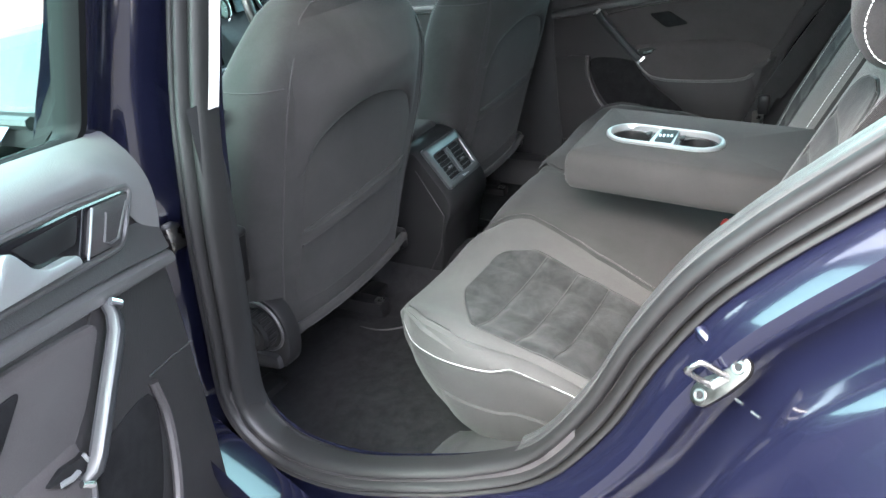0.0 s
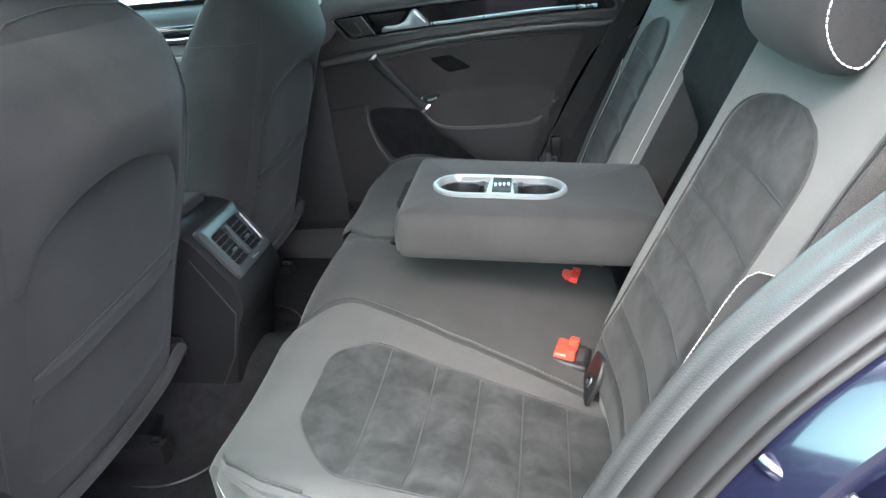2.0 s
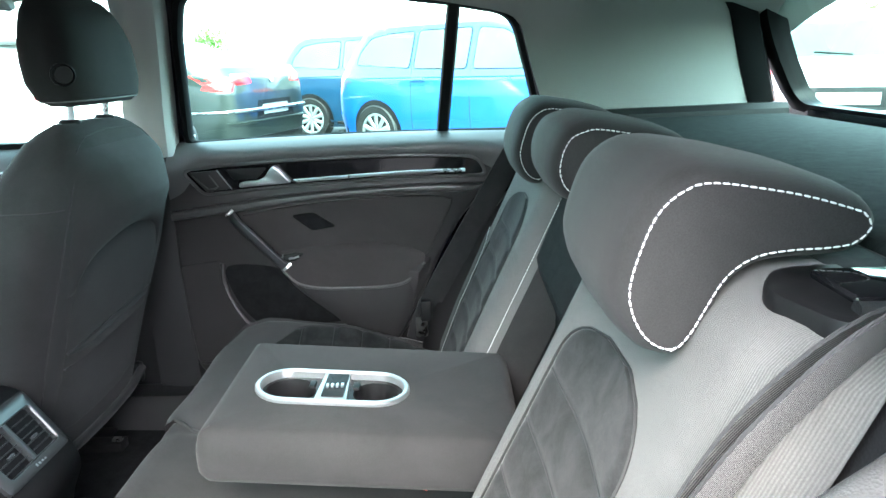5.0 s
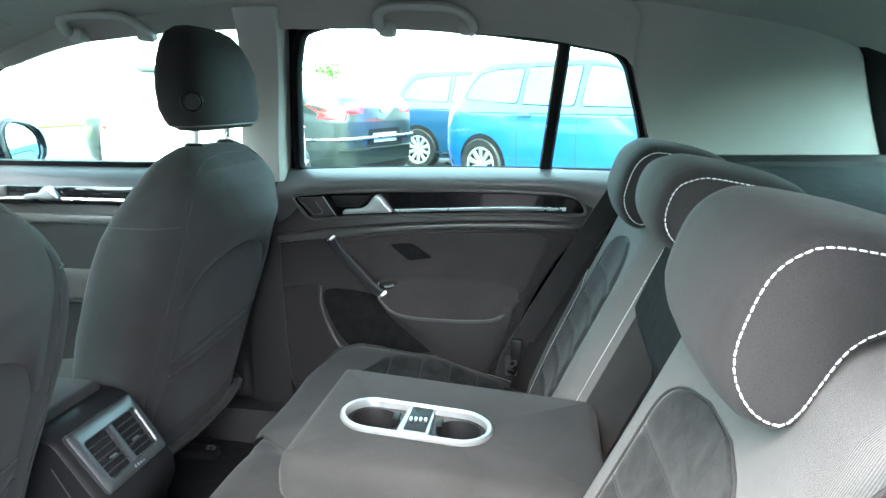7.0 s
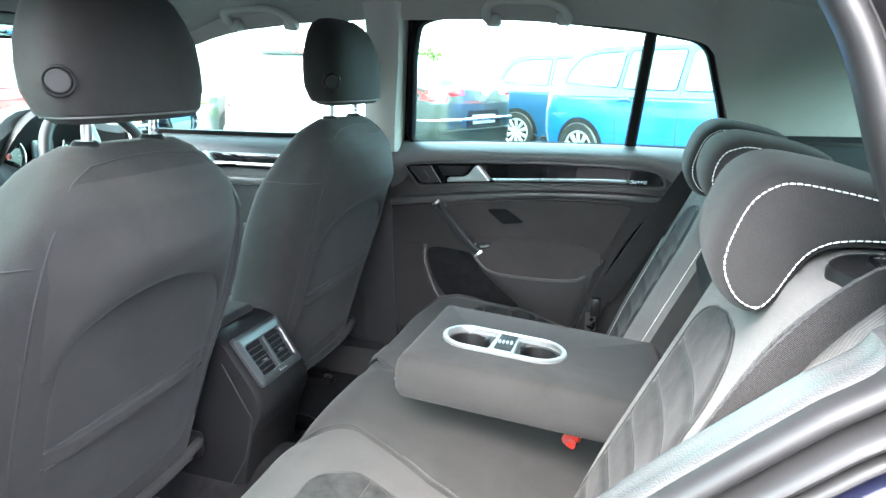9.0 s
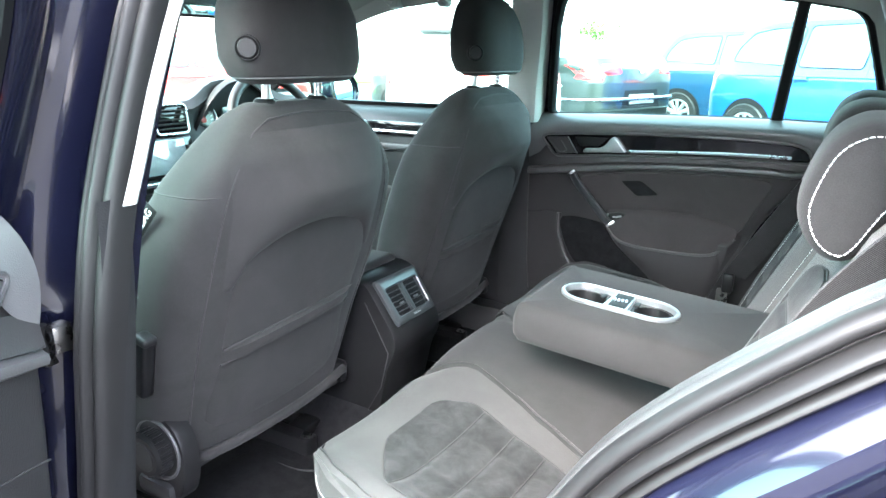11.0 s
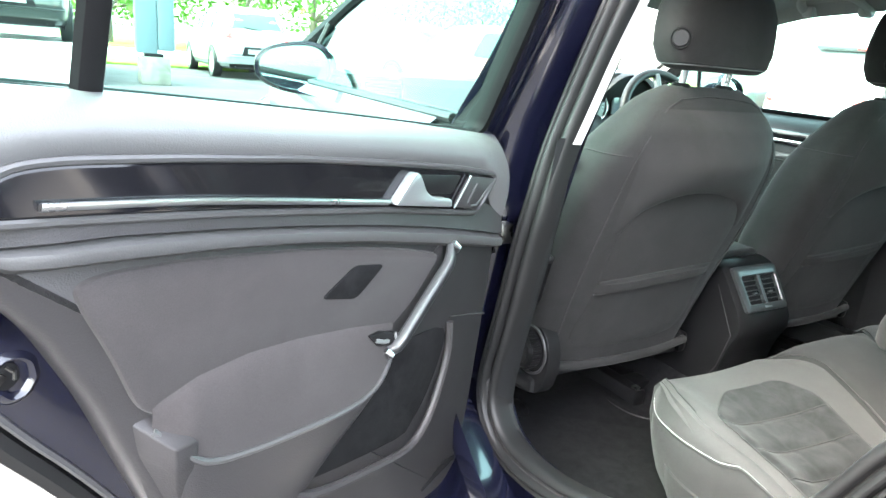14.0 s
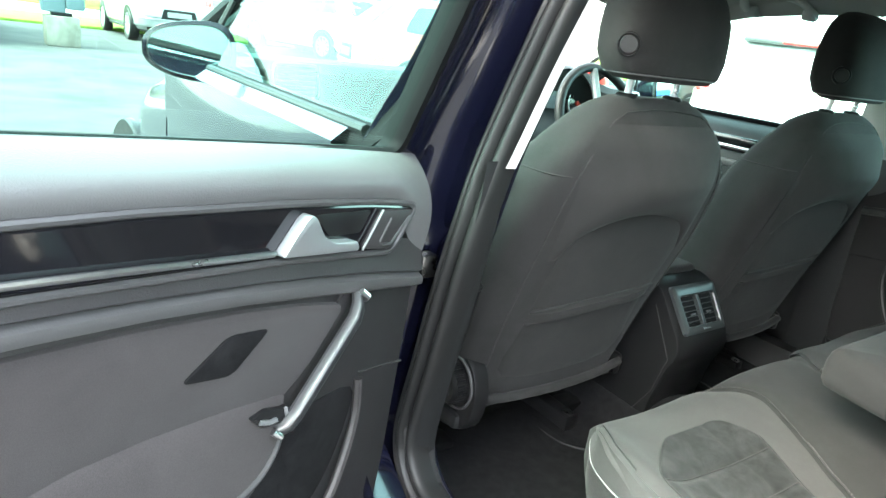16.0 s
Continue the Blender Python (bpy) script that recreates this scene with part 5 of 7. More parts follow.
    part("bar_edge", loft(edge), BARSATIN, door, "bright satin edge of the pull bar")
    for x, z, n in ((0.163, 0.796, 0.104), (0.288, 0.660, 0.104)):
        part("bar_tip", tube([at(x + 0.002, z + 0.001, n), at(x - 0.006, z - 0.006, n + 0.004), at(x - 0.017, z - 0.015, n - 0.006)], 0.0040, 8), SILVER, door)
    part("bar_recess", plate(rounded([Vector(p) for p in ((0.135, 0.795), (0.163, 0.800), (0.300, 0.652), (0.262, 0.646))], 0.008), 0.082, 0.0848, at, 0.0008), DOORPLASTIC, door)
    # window switch
    sw = rounded([Vector(p) for p in ((0.323, 0.686), (0.298, 0.688), (0.260, 0.678), (0.266, 0.662), (0.304, 0.668))], 0.004)
    part("switch_plate", plate(sw, 0.086, 0.1015, at, 0.0012), BLACK, door)
    part("switch_rocker", tube([at(0.310, 0.678, 0.1015), at(0.296, 0.674, 0.1035), at(0.286, 0.673, 0.1025)], 0.0030, 6), SATIN, door)
    part("switch_rocker", tube([at(0.272, 0.682, 0.1015), at(0.269, 0.672, 0.1025)], 0.0022, 6), SATIN, door)
    # map pocket
    pk = [(0.128, 0.652), (0.126, 0.610), (0.150, 0.55), (0.180, 0.512), (0.215, 0.494), (0.39, 0.500), (0.435, 0.522), (0.425, 0.550), (0.360, 0.600), (0.300, 0.634), (0.20, 0.655)]
    P = [Vector((p.x, p.y)) for p in cr([(a, b, 0) for a, b in pk], 3, True)]
    part("map_pocket", plate(P, 0.080, 0.0835, at, 0.001), CARPET, door, "black felt-lined door pocket")
    rim = cr([at(0.118, 0.662, 0.086), at(0.118, 0.610, 0.090), at(0.142, 0.548, 0.096), at(0.172, 0.505, 0.100), at(0.212, 0.484, 0.102), at(0.30, 0.484, 0.102), at(0.395, 0.490, 0.098), at(0.445, 0.515, 0.090)], 5)
    part("pocket_rim", tube(rim, 0.0065, 8), DOORPLASTIC, door)
    part("panel_line", tube([at(0.012, 0.655, 0.0825), at(0.06, 0.662, 0.0825), at(0.115, 0.668, 0.0825)], 0.0016, 5), SEAM, door)
    part("panel_line", tube([at(0.012, 0.797, 0.083), at(0.06, 0.803, 0.083)], 0.0016, 5), SEAM, door)
    grille = bmesh.new()
    for k in range(6):
        tube([at(0.022 + 0.012 * k, 0.405 - 0.004 * k, 0.0825), at(0.030 + 0.014 * k, 0.400 - 0.004 * k, 0.0845), at(0.075 + 0.010 * k, 0.398 - 0.006 * k, 0.0825)], 0.0022, 5, bm=grille)
    part("speaker_grille", grille, BLACK, door)
    # latch on the rear edge
    dish = rounded([Vector(p) for p in ((0.737, 0.716), (0.727, 0.702), (0.711, 0.688), (0.697, 0.692), (0.688, 0.708), (0.692, 0.726), (0.704, 0.734), (0.718, 0.733))], 0.006)
    bm = bmesh.new()
    loft([[at(p.x, p.y, n) for p in inset(dish, d)] for d, n in ((-0.004, 0.0325), (0.0, 0.037), (0.003, 0.0385), (0.006, 0.037), (0.008, 0.034))], caps=False, bm=bm)
    latch = part("door_latch", bm, PAINT, door, "door latch in a pressed blue rim")
    lk = rounded([Vector(p) for p in ((0.733, 0.715), (0.717, 0.728), (0.706, 0.724), (0.703, 0.711), (0.712, 0.701), (0.726, 0.704))], 0.005)
    part("latch_mouth", plate(lk, 0.0335, 0.0362, at, 0.0008), BLACK, latch)
    part("latch_claw", plate(rounded([Vector(p) for p in ((0.728, 0.712), (0.719, 0.719), (0.714, 0.714), (0.722, 0.706))], 0.002), 0.0362, 0.0385, at, 0.0006), BASEPLATE, latch)
    part("latch_claw", tube([at(0.716, 0.724, 0.0375), at(0.709, 0.718, 0.0385), at(0.709, 0.711, 0.0375)], 0.0018, 6), STEEL, latch)
    part("blank_plug", disc(at(0.745, 0.745, 0.033), (0, -s, 0), 0.0072, 0.003, 20, 0.001), BLACK, door)

    # window: frame, divider, panes
    opening = GLASS_OPEN if s > 0 else [(0.046, 0.950), (0.066, 1.15), (0.095, 1.25)] + GLASS_OPEN[3:]
    G = rounded([Vector(p) for p in opening], 0.02, 3)
    bm = bmesh.new()
    rows = [(inset(G, 0.004), 0.004), (inset(G, 0.000), 0.012), (inset(G, -0.010), 0.013), (inset(G, -0.016), 0.006), (inset(G, -0.018), -0.012), (inset(G, -0.016), -0.026), (inset(G, 0.0), -0.024), (inset(G, 0.004), -0.010)]
    vs = [[bm.verts.new(at(p.x, p.y, lean(p.y) + n)) for p in o] for o, n in rows]
    bridge(bm, vs + vs[:1])
    low = [v for v in bm.verts if v.co.z + HINGE[2] < 0.944]
    for v in low:
        v.co.z = 0.944 - HINGE[2] - 0.2 * (0.944 - HINGE[2] - v.co.z)
    bmesh.ops.delete(bm, geom=[f for f in bm.faces if all(v.co.z + HINGE[2] < 0.947 for v in f.verts)], context="FACES")
    part("window_frame", bm, FRAME, door, "black window frame")
    bm = bmesh.new()
    rows = [(inset(G, -0.013), -0.027), (inset(G, -0.020), -0.016), (inset(G, -0.050), -0.016), (inset(G, -0.062), -0.020), (inset(G, -0.066), -0.045), (inset(G, -0.040), -0.050)]
    vs = [[bm.verts.new(at(p.x, max(p.y, 0.93), lean(max(p.y, 0.93)) + n)) for p in o] for o, n in rows]
    bridge(bm, vs + vs[:1])
    part("outer_frame", bm, PAINT, door, "dark blue outer window frame")
    if s < 0:
        front = lambda z: float(np.interp(z, (0.94, 1.15, 1.25), (0.046, 0.066, 0.095)))  # noqa: E731
        rows = [[at(front(z) - w, z, lean(z) + n) for w, n in ((0.014, 0.002), (0.017, 0.009), (0.024, 0.011), (0.066, 0.008), (0.086, 0.000), (0.094, -0.012))] for z in np.linspace(0.935, 1.25, 12)]
        part("frame_flange", loft(rows, caps=False, closed=False), PAINT, door, "dark blue painted inner flange of the frame")
    div = [at((0.664 if s > 0 else 0.654) + 0.034 * (z - 0.95) / 0.28, z, lean(z) + 0.002) for z in np.linspace(0.945, 1.24, 6)]
    part("window_divider", tube([Vector(p) for p in div], 0.0145, 8, flat=0.6, up=(0, 1, 0)), BLACK, door, "black upright window divider")
    gi = inset(G, -0.004)
    bm = bmesh.new()
    bm.faces.new([bm.verts.new(at(p.x, p.y, lean(p.y) - 0.004)) for p in gi])
    part("window_pane", bm, TINT, door, "green-tinted side window pane")
    return door


rear_door(1, "closed far rear car door with cloth and gloss black lining")
near_door = rear_door(-1, "wide open rear car door with cloth and gloss black lining")
near_door.location = (-0.038, -0.776, 0.885)
near_door.rotation_euler = (Matrix.Rotation(radians(-65.8), 3, "Z") @ Matrix.Rotation(radians(-5.0), 3, "Y")).to_euler()

# check strap between pillar and open door
strap = thing("door_check", "greasy steel door check strap bolted to the blue pillar", "door check", (-0.034, -0.722, 0.743))
part("bracket", block(-0.016, 0.014, -0.030, 0.006, -0.026, 0.026, 0.004), STEEL, strap)
part("pivot", disc((0.000, -0.030, 0), (0, -1, 0), 0.011, 0.008, 20, 0.002), STEEL, strap)
part("arm", tube([(0, -0.02, 0), (0.012, -0.07, 0.0), (0.03, -0.14, 0.0)], 0.006, 6, flat=1.8), BLACK, strap)

# check strap that holds the near door open
ck = thing("door_check", "steel door check bracket bolted to the blue pillar", "door check", (0.014, -0.744, 0.768))
part("bracket", block(-0.012, 0.012, -0.016, 0.010, -0.018, 0.018, 0.003), STEEL, ck)
part("roller", tube([V(-0.010, -0.020, -0.019), V(-0.010, -0.020, 0.019)], 0.009, 14), BLACK, ck)
part("bolt", disc((0.006, -0.016, 0.006), (0, -1, 0), 0.006, 0.004, 16, 0.001), BLACK, ck)
part("strap", tube([V(-0.012, -0.02, 0.0), V(-0.03, -0.05, 0.0)], 0.005, 8, flat=0.5), STEEL, ck)


# ---- far side shell, pillars -------------------------------------------------------
bm = bmesh.new()
loft([[V(x, 0.735 - n, z) for x, n in ((-0.09, 0.0), (-0.085, 0.035), (-0.02, 0.045), (0.02, 0.035), (0.03, 0.0))] for z in np.linspace(0.30, 0.93, 14)], caps=False, closed=False, bm=bm)
tagged(part("pillar_trim_low", bm, PLASTIC), "black lower trim of the far middle pillar", "pillar trim", kind="structure")


def pillar(name, pts, wide, material, label):
    bm = bmesh.new()
    rows = []
    for x, yy, z in pts:
        s = 1 if yy > 0 else -1
        rows.append([V(x + wide, yy + s * 0.035, z), V(x + wide + 0.003, yy - s * 0.010, z), V(x + wide - 0.004, yy - s * 0.030, z), V(x + wide * 0.5, yy - s * 0.040, z), V(x - wide * 0.5, yy - s * 0.040, z), V(x - wide, yy - s * 0.028, z), V(x - wide, yy + s * 0.03, z)])
    loft(rows, caps=False, closed=False, bm=bm)
    return tagged(part(name, bm, material), label, "pillar trim", kind="structure")


pillar("pillar_trim_far", cr([(-0.018, 0.715, 0.925), (-0.005, 0.69, 1.02), (0.018, 0.655, 1.14), (0.040, 0.61, 1.25), (0.050, 0.57, 1.31)], 4), 0.048, BEIGE, "pale grey upper trim of the far middle pillar")
bm = bmesh.new()
rows = []
for p in cr([(0.1065, -0.680, 0.936), (0.110, -0.665, 0.98), (0.125, -0.630, 1.10), (0.150, -0.590, 1.22), (0.190, -0.545, 1.30)], 4):
    rows.append([p + V(dx, dy, 0) for dx, dy in ((0.0, -0.020), (0.002, -0.004), (-0.006, 0.004), (-0.030, 0.010), (-0.060, 0.014), (-0.085, 0.020))])
tagged(part("pillar_trim_near", loft(rows, caps=False, closed=False, bm=bm), BEIGE), "pale grey upper trim of the near middle pillar", "pillar trim", kind="structure")
LOW_X = soft((0.32, 0.46, 0.60, 0.72, 0.83, 0.945), (0.010, 0.006, 0.032, 0.056, 0.076, 0.086), 0.03)
bm = bmesh.new()
loft([[V(x, -0.735 + n, z) for x, n in ((-0.10, 0.0), (-0.09, 0.045), (-0.03, 0.058), (LOW_X(z) + 0.010, 0.052), (LOW_X(z) + 0.017, 0.036), (LOW_X(z) + 0.017, 0.006))] for z in np.linspace(0.32, 0.945, 14)], caps=False, closed=False, bm=bm)
tagged(part("pillar_trim_low_near", bm, PLASTIC), "black lower trim of the near middle pillar", "pillar trim", kind="structure")
# pale rail cover over the far door's frame top
bm = bmesh.new()
rows = []
for x, z in [(p.x, p.y) for p in cr([(-0.62, 1.205, 0), (-0.45, 1.247, 0), (-0.25, 1.270, 0), (0.0, 1.278, 0), (0.14, 1.276, 0), (0.35, 1.271, 0), (0.60, 1.254, 0), (0.72, 1.236, 0), (0.81, 1.216, 0), (0.84, 1.19, 0)], 4)]:
    y = 0.776 - 0.034 - 0.40 * (z - 0.945)
    rows.append([V(x, y - 0.002, z - 0.004), V(x, y - 0.026, z - 0.008), V(x, y - 0.036, z + 0.002), V(x, y - 0.050, z + 0.030), V(x, y - 0.075, z + 0.055), V(x, y - 0.11, z + 0.085)])
loft(rows, caps=False, closed=False, bm=bm)
tagged(part("roof_rail_trim_far", bm, HEADLINER), "pale grey lining along the far roof rail", "roof lining", kind="structure")
# belt height adjuster and upper guide on the far pillar
adj = thing("belt_guide", "pale grey belt height adjuster on the far pillar", "belt guide", (0.045, 0.655, 1.20))
part("slider", block(-0.018, 0.010, -0.022, 0.0, -0.022, 0.022, 0.006), BEIGE, adj)
part("button", disc((0.004, -0.022, 0), (0.3, -1, 0), 0.009, 0.006, 18, 0.002), BEIGE, adj)
nub = thing("belt_anchor", "black plastic belt anchor at the near pillar", "belt anchor", (-0.002, -0.655, 0.810))
part("hook", tube(cr([(0, 0, 0), (0.02, -0.004, 0.012), (0.036, -0.004, 0.002), (0.034, 0, -0.016), (0.012, 0.004, -0.022)], 4), 0.007, 8), BLACK, nub)

# far rear pillar panel, its waist trim, shelf
bm = bmesh.new()
rows = []
for z in np.linspace(0.985, 1.30, 14):
    z = float(z)
    y = float(np.interp(z, (0.985, 1.10, 1.22, 1.30), (0.690, 0.655, 0.605, 0.54)))
    x0 = float(np.interp(z, (0.985, 1.08, 1.19, 1.22, 1.30), (0.905, 0.872, 0.838, 0.818, 0.70)))
    x1 = float(np.interp(z, (0.985, 1.20, 1.30), (1.37, 1.275, 1.19)))
    rows.append([V(x0 + (x1 - x0) * u, y - 0.012 * math.sin(u * math.pi), z) for u in np.linspace(0, 1, 14)])
loft(rows, caps=False, closed=False, bm=bm)
tagged(part("rear_pillar_trim_far", bm, HEADLINER), "pale grey lining of the far rear pillar", "pillar trim", kind="structure")
bm = bmesh.new()
rows = []
for z in np.linspace(0.93, 1.30, 16):
    z = float(z)
    y = -float(np.interp(z, (0.93, 1.10, 1.22, 1.30), (0.690, 0.640, 0.590, 0.53)))
    x0 = float(np.interp(z, (0.93, 0.985, 1.02, 1.08, 1.165, 1.235, 1.30), (0.862, 0.898, 0.896, 0.876, 0.845, 0.79, 0.66)))
    rows.append([V(x0, -abs(y) - 0.03, z), V(x0 + 0.006, y, z), V(x0 + 0.05, y + 0.012, z), V(1.30, y + 0.02, z)])
loft(rows, caps=False, closed=False, bm=bm)
tagged(part("rear_pillar_trim_near", bm, BEIGE), "pale grey lining of the near rear pillar", "pillar trim", kind="structure")
for s in (1, -1):
    bm = bmesh.new()
    rows = [[V(x, s * (y - 0.02 * (x - 0.9)), z + 0.01 * (x - 0.9)) for x in np.linspace(0.88 if s > 0 else 0.96, 1.42, 10)] for y, z in ((0.715, 0.80), (0.712, 0.985), (0.690, 1.000), (0.640, 1.002), (0.628, 0.99), (0.625, 0.60))]
    loft(rows, caps=False, closed=False, bm=bm)
    tagged(part("side_trim_rear", bm, PLASTIC), "dark plastic trim beside the parcel shelf", "trim", kind="structure")
FELT = two_tone("shelf_felt", (0.024, 0.028, 0.028), (0.038, 0.044, 0.044), 60, 1200, 0.95, 0.6)
shelf = thing("parcel_shelf", "dark carpeted parcel shelf behind the rear seats", "parcel shelf")
part("panel", block(0.985, 1.42, -0.615, 0.615, 0.955, 0.985, 0.008), FELT, shelf)
part("front_flap", block(0.93, 0.980, -0.60, 0.60, 0.953, 0.980, 0.008), FELT, shelf)
for y in (-0.60, 0.60):
    part("hinge_pin", disc((1.02, y, 0.975), (0, 1 if y > 0 else -1, 0), 0.012, 0.02, 16, 0.003), BLACK, shelf)

bm = bmesh.new()
rows = []
for z in np.linspace(0.985, 1.26, 10):
    z = float(z)
    y = float(np.interp(z, (0.985, 1.10, 1.22, 1.30), (0.690, 0.655, 0.605, 0.54)))
    x1 = float(np.interp(z, (0.985, 1.20, 1.30), (1.366, 1.271, 1.186)))
    rows.append([V(x1, y - 0.002, z), V(x1 + 0.012, y - 0.010, z), V(x1 + 0.055, y - 0.012, z), V(x1 + 0.075, y + 0.02, z)])
loft(rows, caps=False, closed=False, bm=bm)
tagged(part("rear_pillar_edge_far", bm, BLACK), "black seal and edge of the tailgate opening", "pillar trim", kind="structure")
# tailgate with its window
bm = bmesh.new()
go = rounded([Vector(p) for p in ((-0.60, 1.000), (0.66, 1.000), (0.635, 1.12), (0.57, 1.225), (-0.50, 1.225), (-0.57, 1.12))], 0.05, 5)
gx = lambda z: 1.50 - 0.62 * (z - 0.95)  # noqa: E731
rows = [(inset(go, -0.06), 0.02), (inset(go, -0.05), -0.015), (inset(go, -0.02), -0.018), (go, -0.010), (go, 0.03), (inset(go, -0.06), 0.05)]
vs = [[bm.verts.new(V(gx(p.y) + n, p.x, p.y)) for p in o] for o, n in rows]
bridge(bm, vs + vs[:1])
tagged(part("tailgate", bm, BLACK), "black inner frame of the closed tailgate window", "tailgate", kind="structure")
bm = bmesh.new()
bm.faces.new([bm.verts.new(V(gx(p.y) + 0.01, p.x, p.y)) for p in inset(go, -0.01)])
tagged(part("window_rear", bm, TINT), "green-tinted rear window pane", "window", kind="structure")
bm = loft([[V(1.46 + 0.02 * k, y, z) for y in np.linspace(-0.72, 0.72, 4)] for k, z in enumerate((1.0, 0.8, 0.5, 0.3))], caps=False, closed=False)
part("tail_panel", bm, PAINT, car_body)
bm = loft([[V(x, 0.80, z) for z in (0.16, 0.3, 0.6, 0.85, 0.925)] for x in (-1.9, -1.0, 0, 0.9, 1.5)], caps=False, closed=False)
part("far_flank", bm, PAINT, car_body, "dark blue far flank")
bm = loft([[V(x, y, 0.15) for y in np.linspace(-0.74, 0.8, 4)] for x in (-1.9, 0, 1.5)], caps=False, closed=False)
part("underbody", bm, BLACK, car_body)

# padded trim between near backrest and door seal
IDX = [i for i, p in enumerate(LOOP) if p.x > 0.47 and p.y < 0.965]
IDX.sort(key=lambda i: LOOP[i].y)
rows = []
for i in IDX:
    p, o = LOOP[i], OUT[i]
    f = float(np.interp(p.y, (0.42, 0.52, 0.65), (0.80, 1.0, 1.0)))
    row = []
    for y, h in ((-0.7275, 0.0165), (-0.7235, 0.0200), (-0.716, 0.0215), (-0.708, 0.0205), (-0.702, 0.0195), (-0.696, 0.0205), (-0.690, 0.0215), (-0.684, 0.0200), (-0.678, 0.0150), (-0.673, 0.0060), (-0.668, -0.008), (-0.664, -0.030), (-0.661, -0.060)):
        q = p - o * h * f
        row.append(V(q.x, y + (0.735 + yb(q.y, q.x)), q.y))
    rows.append(row)
for k in (1, 2, 3, 4):
    rows.append([p + V(0.030, 0, 0.020 - 0.003 * k) for p in rows[-1]])
tagged(part("side_bolster_trim", loft(rows, caps=False, closed=False), PADTRIM), "grained grey padded trim between backrest and door seal", "trim", kind="structure")


# ---- belts -------------------------------------------------------------------------
def ribbon(pts, width_dir, w, t=0.0012, bm=None):
    """A flat strap along a line."""
    bm = bm or bmesh.new()
    P = cr(pts, 6)
    rows = []
    for i, p in enumerate(P):
        d = (P[min(i + 1, len(P) - 1)] - P[max(i - 1, 0)]).normalized()
        u = Vector(width_dir)
        u = (u - d * u.dot(d)).normalized()
        n = d.cross(u)
        rows.append([p - u * w / 2 - n * t, p + u * w / 2 - n * t, p + u * w / 2 + n * t, p - u * w / 2 + n * t])
    return loft(rows, bm=bm)


belt = thing("seat_belt", "black webbing seat belt lying along the near backrest", "seat belt")
part("webbing", ribbon([(0.975, -0.540, 0.990), (0.905, -0.536, 0.982), (0.852, -0.528, 0.930), (0.812, -0.522, 0.855), (0.772, -0.518, 0.765), (0.724, -0.516, 0.660), (0.676, -0.516, 0.555), (0.640, -0.520, 0.475), (0.60, -0.53, 0.41)], (0.9, 0.45, -0.35), 0.044), WEB, belt)
part("webbing", ribbon([(0.975, -0.556, 1.002), (0.900, -0.556, 0.994), (0.848, -0.546, 0.936), (0.806, -0.536, 0.858), (0.766, -0.529, 0.766), (0.718, -0.526, 0.662), (0.670, -0.526, 0.56)], (0.9, 0.60, -0.35), 0.042), WEB, belt)
bm = loft([[V(back_x(z) + 0.06, -0.52, z), V(back_x(z) + 0.06, -0.56, z), V(back_x(z) + 0.05, -0.60, z)] for z in np.linspace(0.42, 0.975, 16)], caps=False, closed=False)
tagged(part("side_filler_trim", bm, PLASTIC), "dark filler trim between near backrest and padded side trim", "trim", kind="structure")
belt = thing("seat_belt", "black webbing seat belt hanging beside the far backrest", "seat belt")
part("webbing", ribbon([(0.845, 0.635, 0.96), (0.800, 0.655, 0.88), (0.720, 0.662, 0.74), (0.640, 0.660, 0.60), (0.600, 0.655, 0.52), (0.575, 0.65, 0.44)], (0.8, 0.3, -0.45), 0.046), WEB, belt)
part("webbing", ribbon([(0.855, 0.652, 0.955), (0.81, 0.668, 0.87), (0.73, 0.675, 0.73), (0.655, 0.672, 0.60), (0.63, 0.668, 0.56)], (0.8, 0.3, -0.45), 0.046), WEB, belt)
part("tongue_grip", block(-0.014, 0.014, -0.010, 0.012, -0.028, 0.024, 0.006), BLACK, belt).location = (0.612, 0.640, 0.545)
t = part("tongue", plate(rounded([Vector(p) for p in ((-0.014, -0.050), (0.014, -0.050), (0.014, 0.0), (-0.014, 0.0))], 0.006), -0.002, 0.002, lambda a, b, n: V(a, n, b), 0.0005), STEEL, belt, "steel belt tongue")
t.location = (0.600, 0.642, 0.525)

# grab handles on the roof rail
for x0, x1, y in ((0.318, 0.514, 0.545), (-0.400, -0.205, 0.545)):
    g = thing("grab_handle", "pale grey fold-up grab handle on the roof edge", "grab handle", group="grab handles")
    z0 = 1.300
    pts = cr([(x0 + 0.010, y + 0.036, z0 - 0.040), (x0 + 0.002, y + 0.010, z0 - 0.030), (x0 + 0.004, y - 0.010, z0 - 0.012), (x0 + 0.022, y - 0.018, z0 - 0.001), (x0 + 0.060, y - 0.020, z0 + 0.002), (x1 - 0.070, y - 0.020, z0 + 0.000), (x1 - 0.034, y - 0.018, z0 - 0.006), (x1 - 0.010, y - 0.006, z0 - 0.020), (x1 - 0.002, y + 0.012, z0 - 0.034), (x1 - 0.010, y + 0.036, z0 - 0.044)], 5)
    part("handle_bar", tube(pts, 0.0125, 12, flat=0.75), BEIGE, g)
    for x in (x0 + 0.014, x1 - 0.014):
        part("foot", block(x - 0.017, x + 0.017, y + 0.012, y + 0.050, z0 - 0.052, z0 - 0.022, 0.008), BEIGE, g)


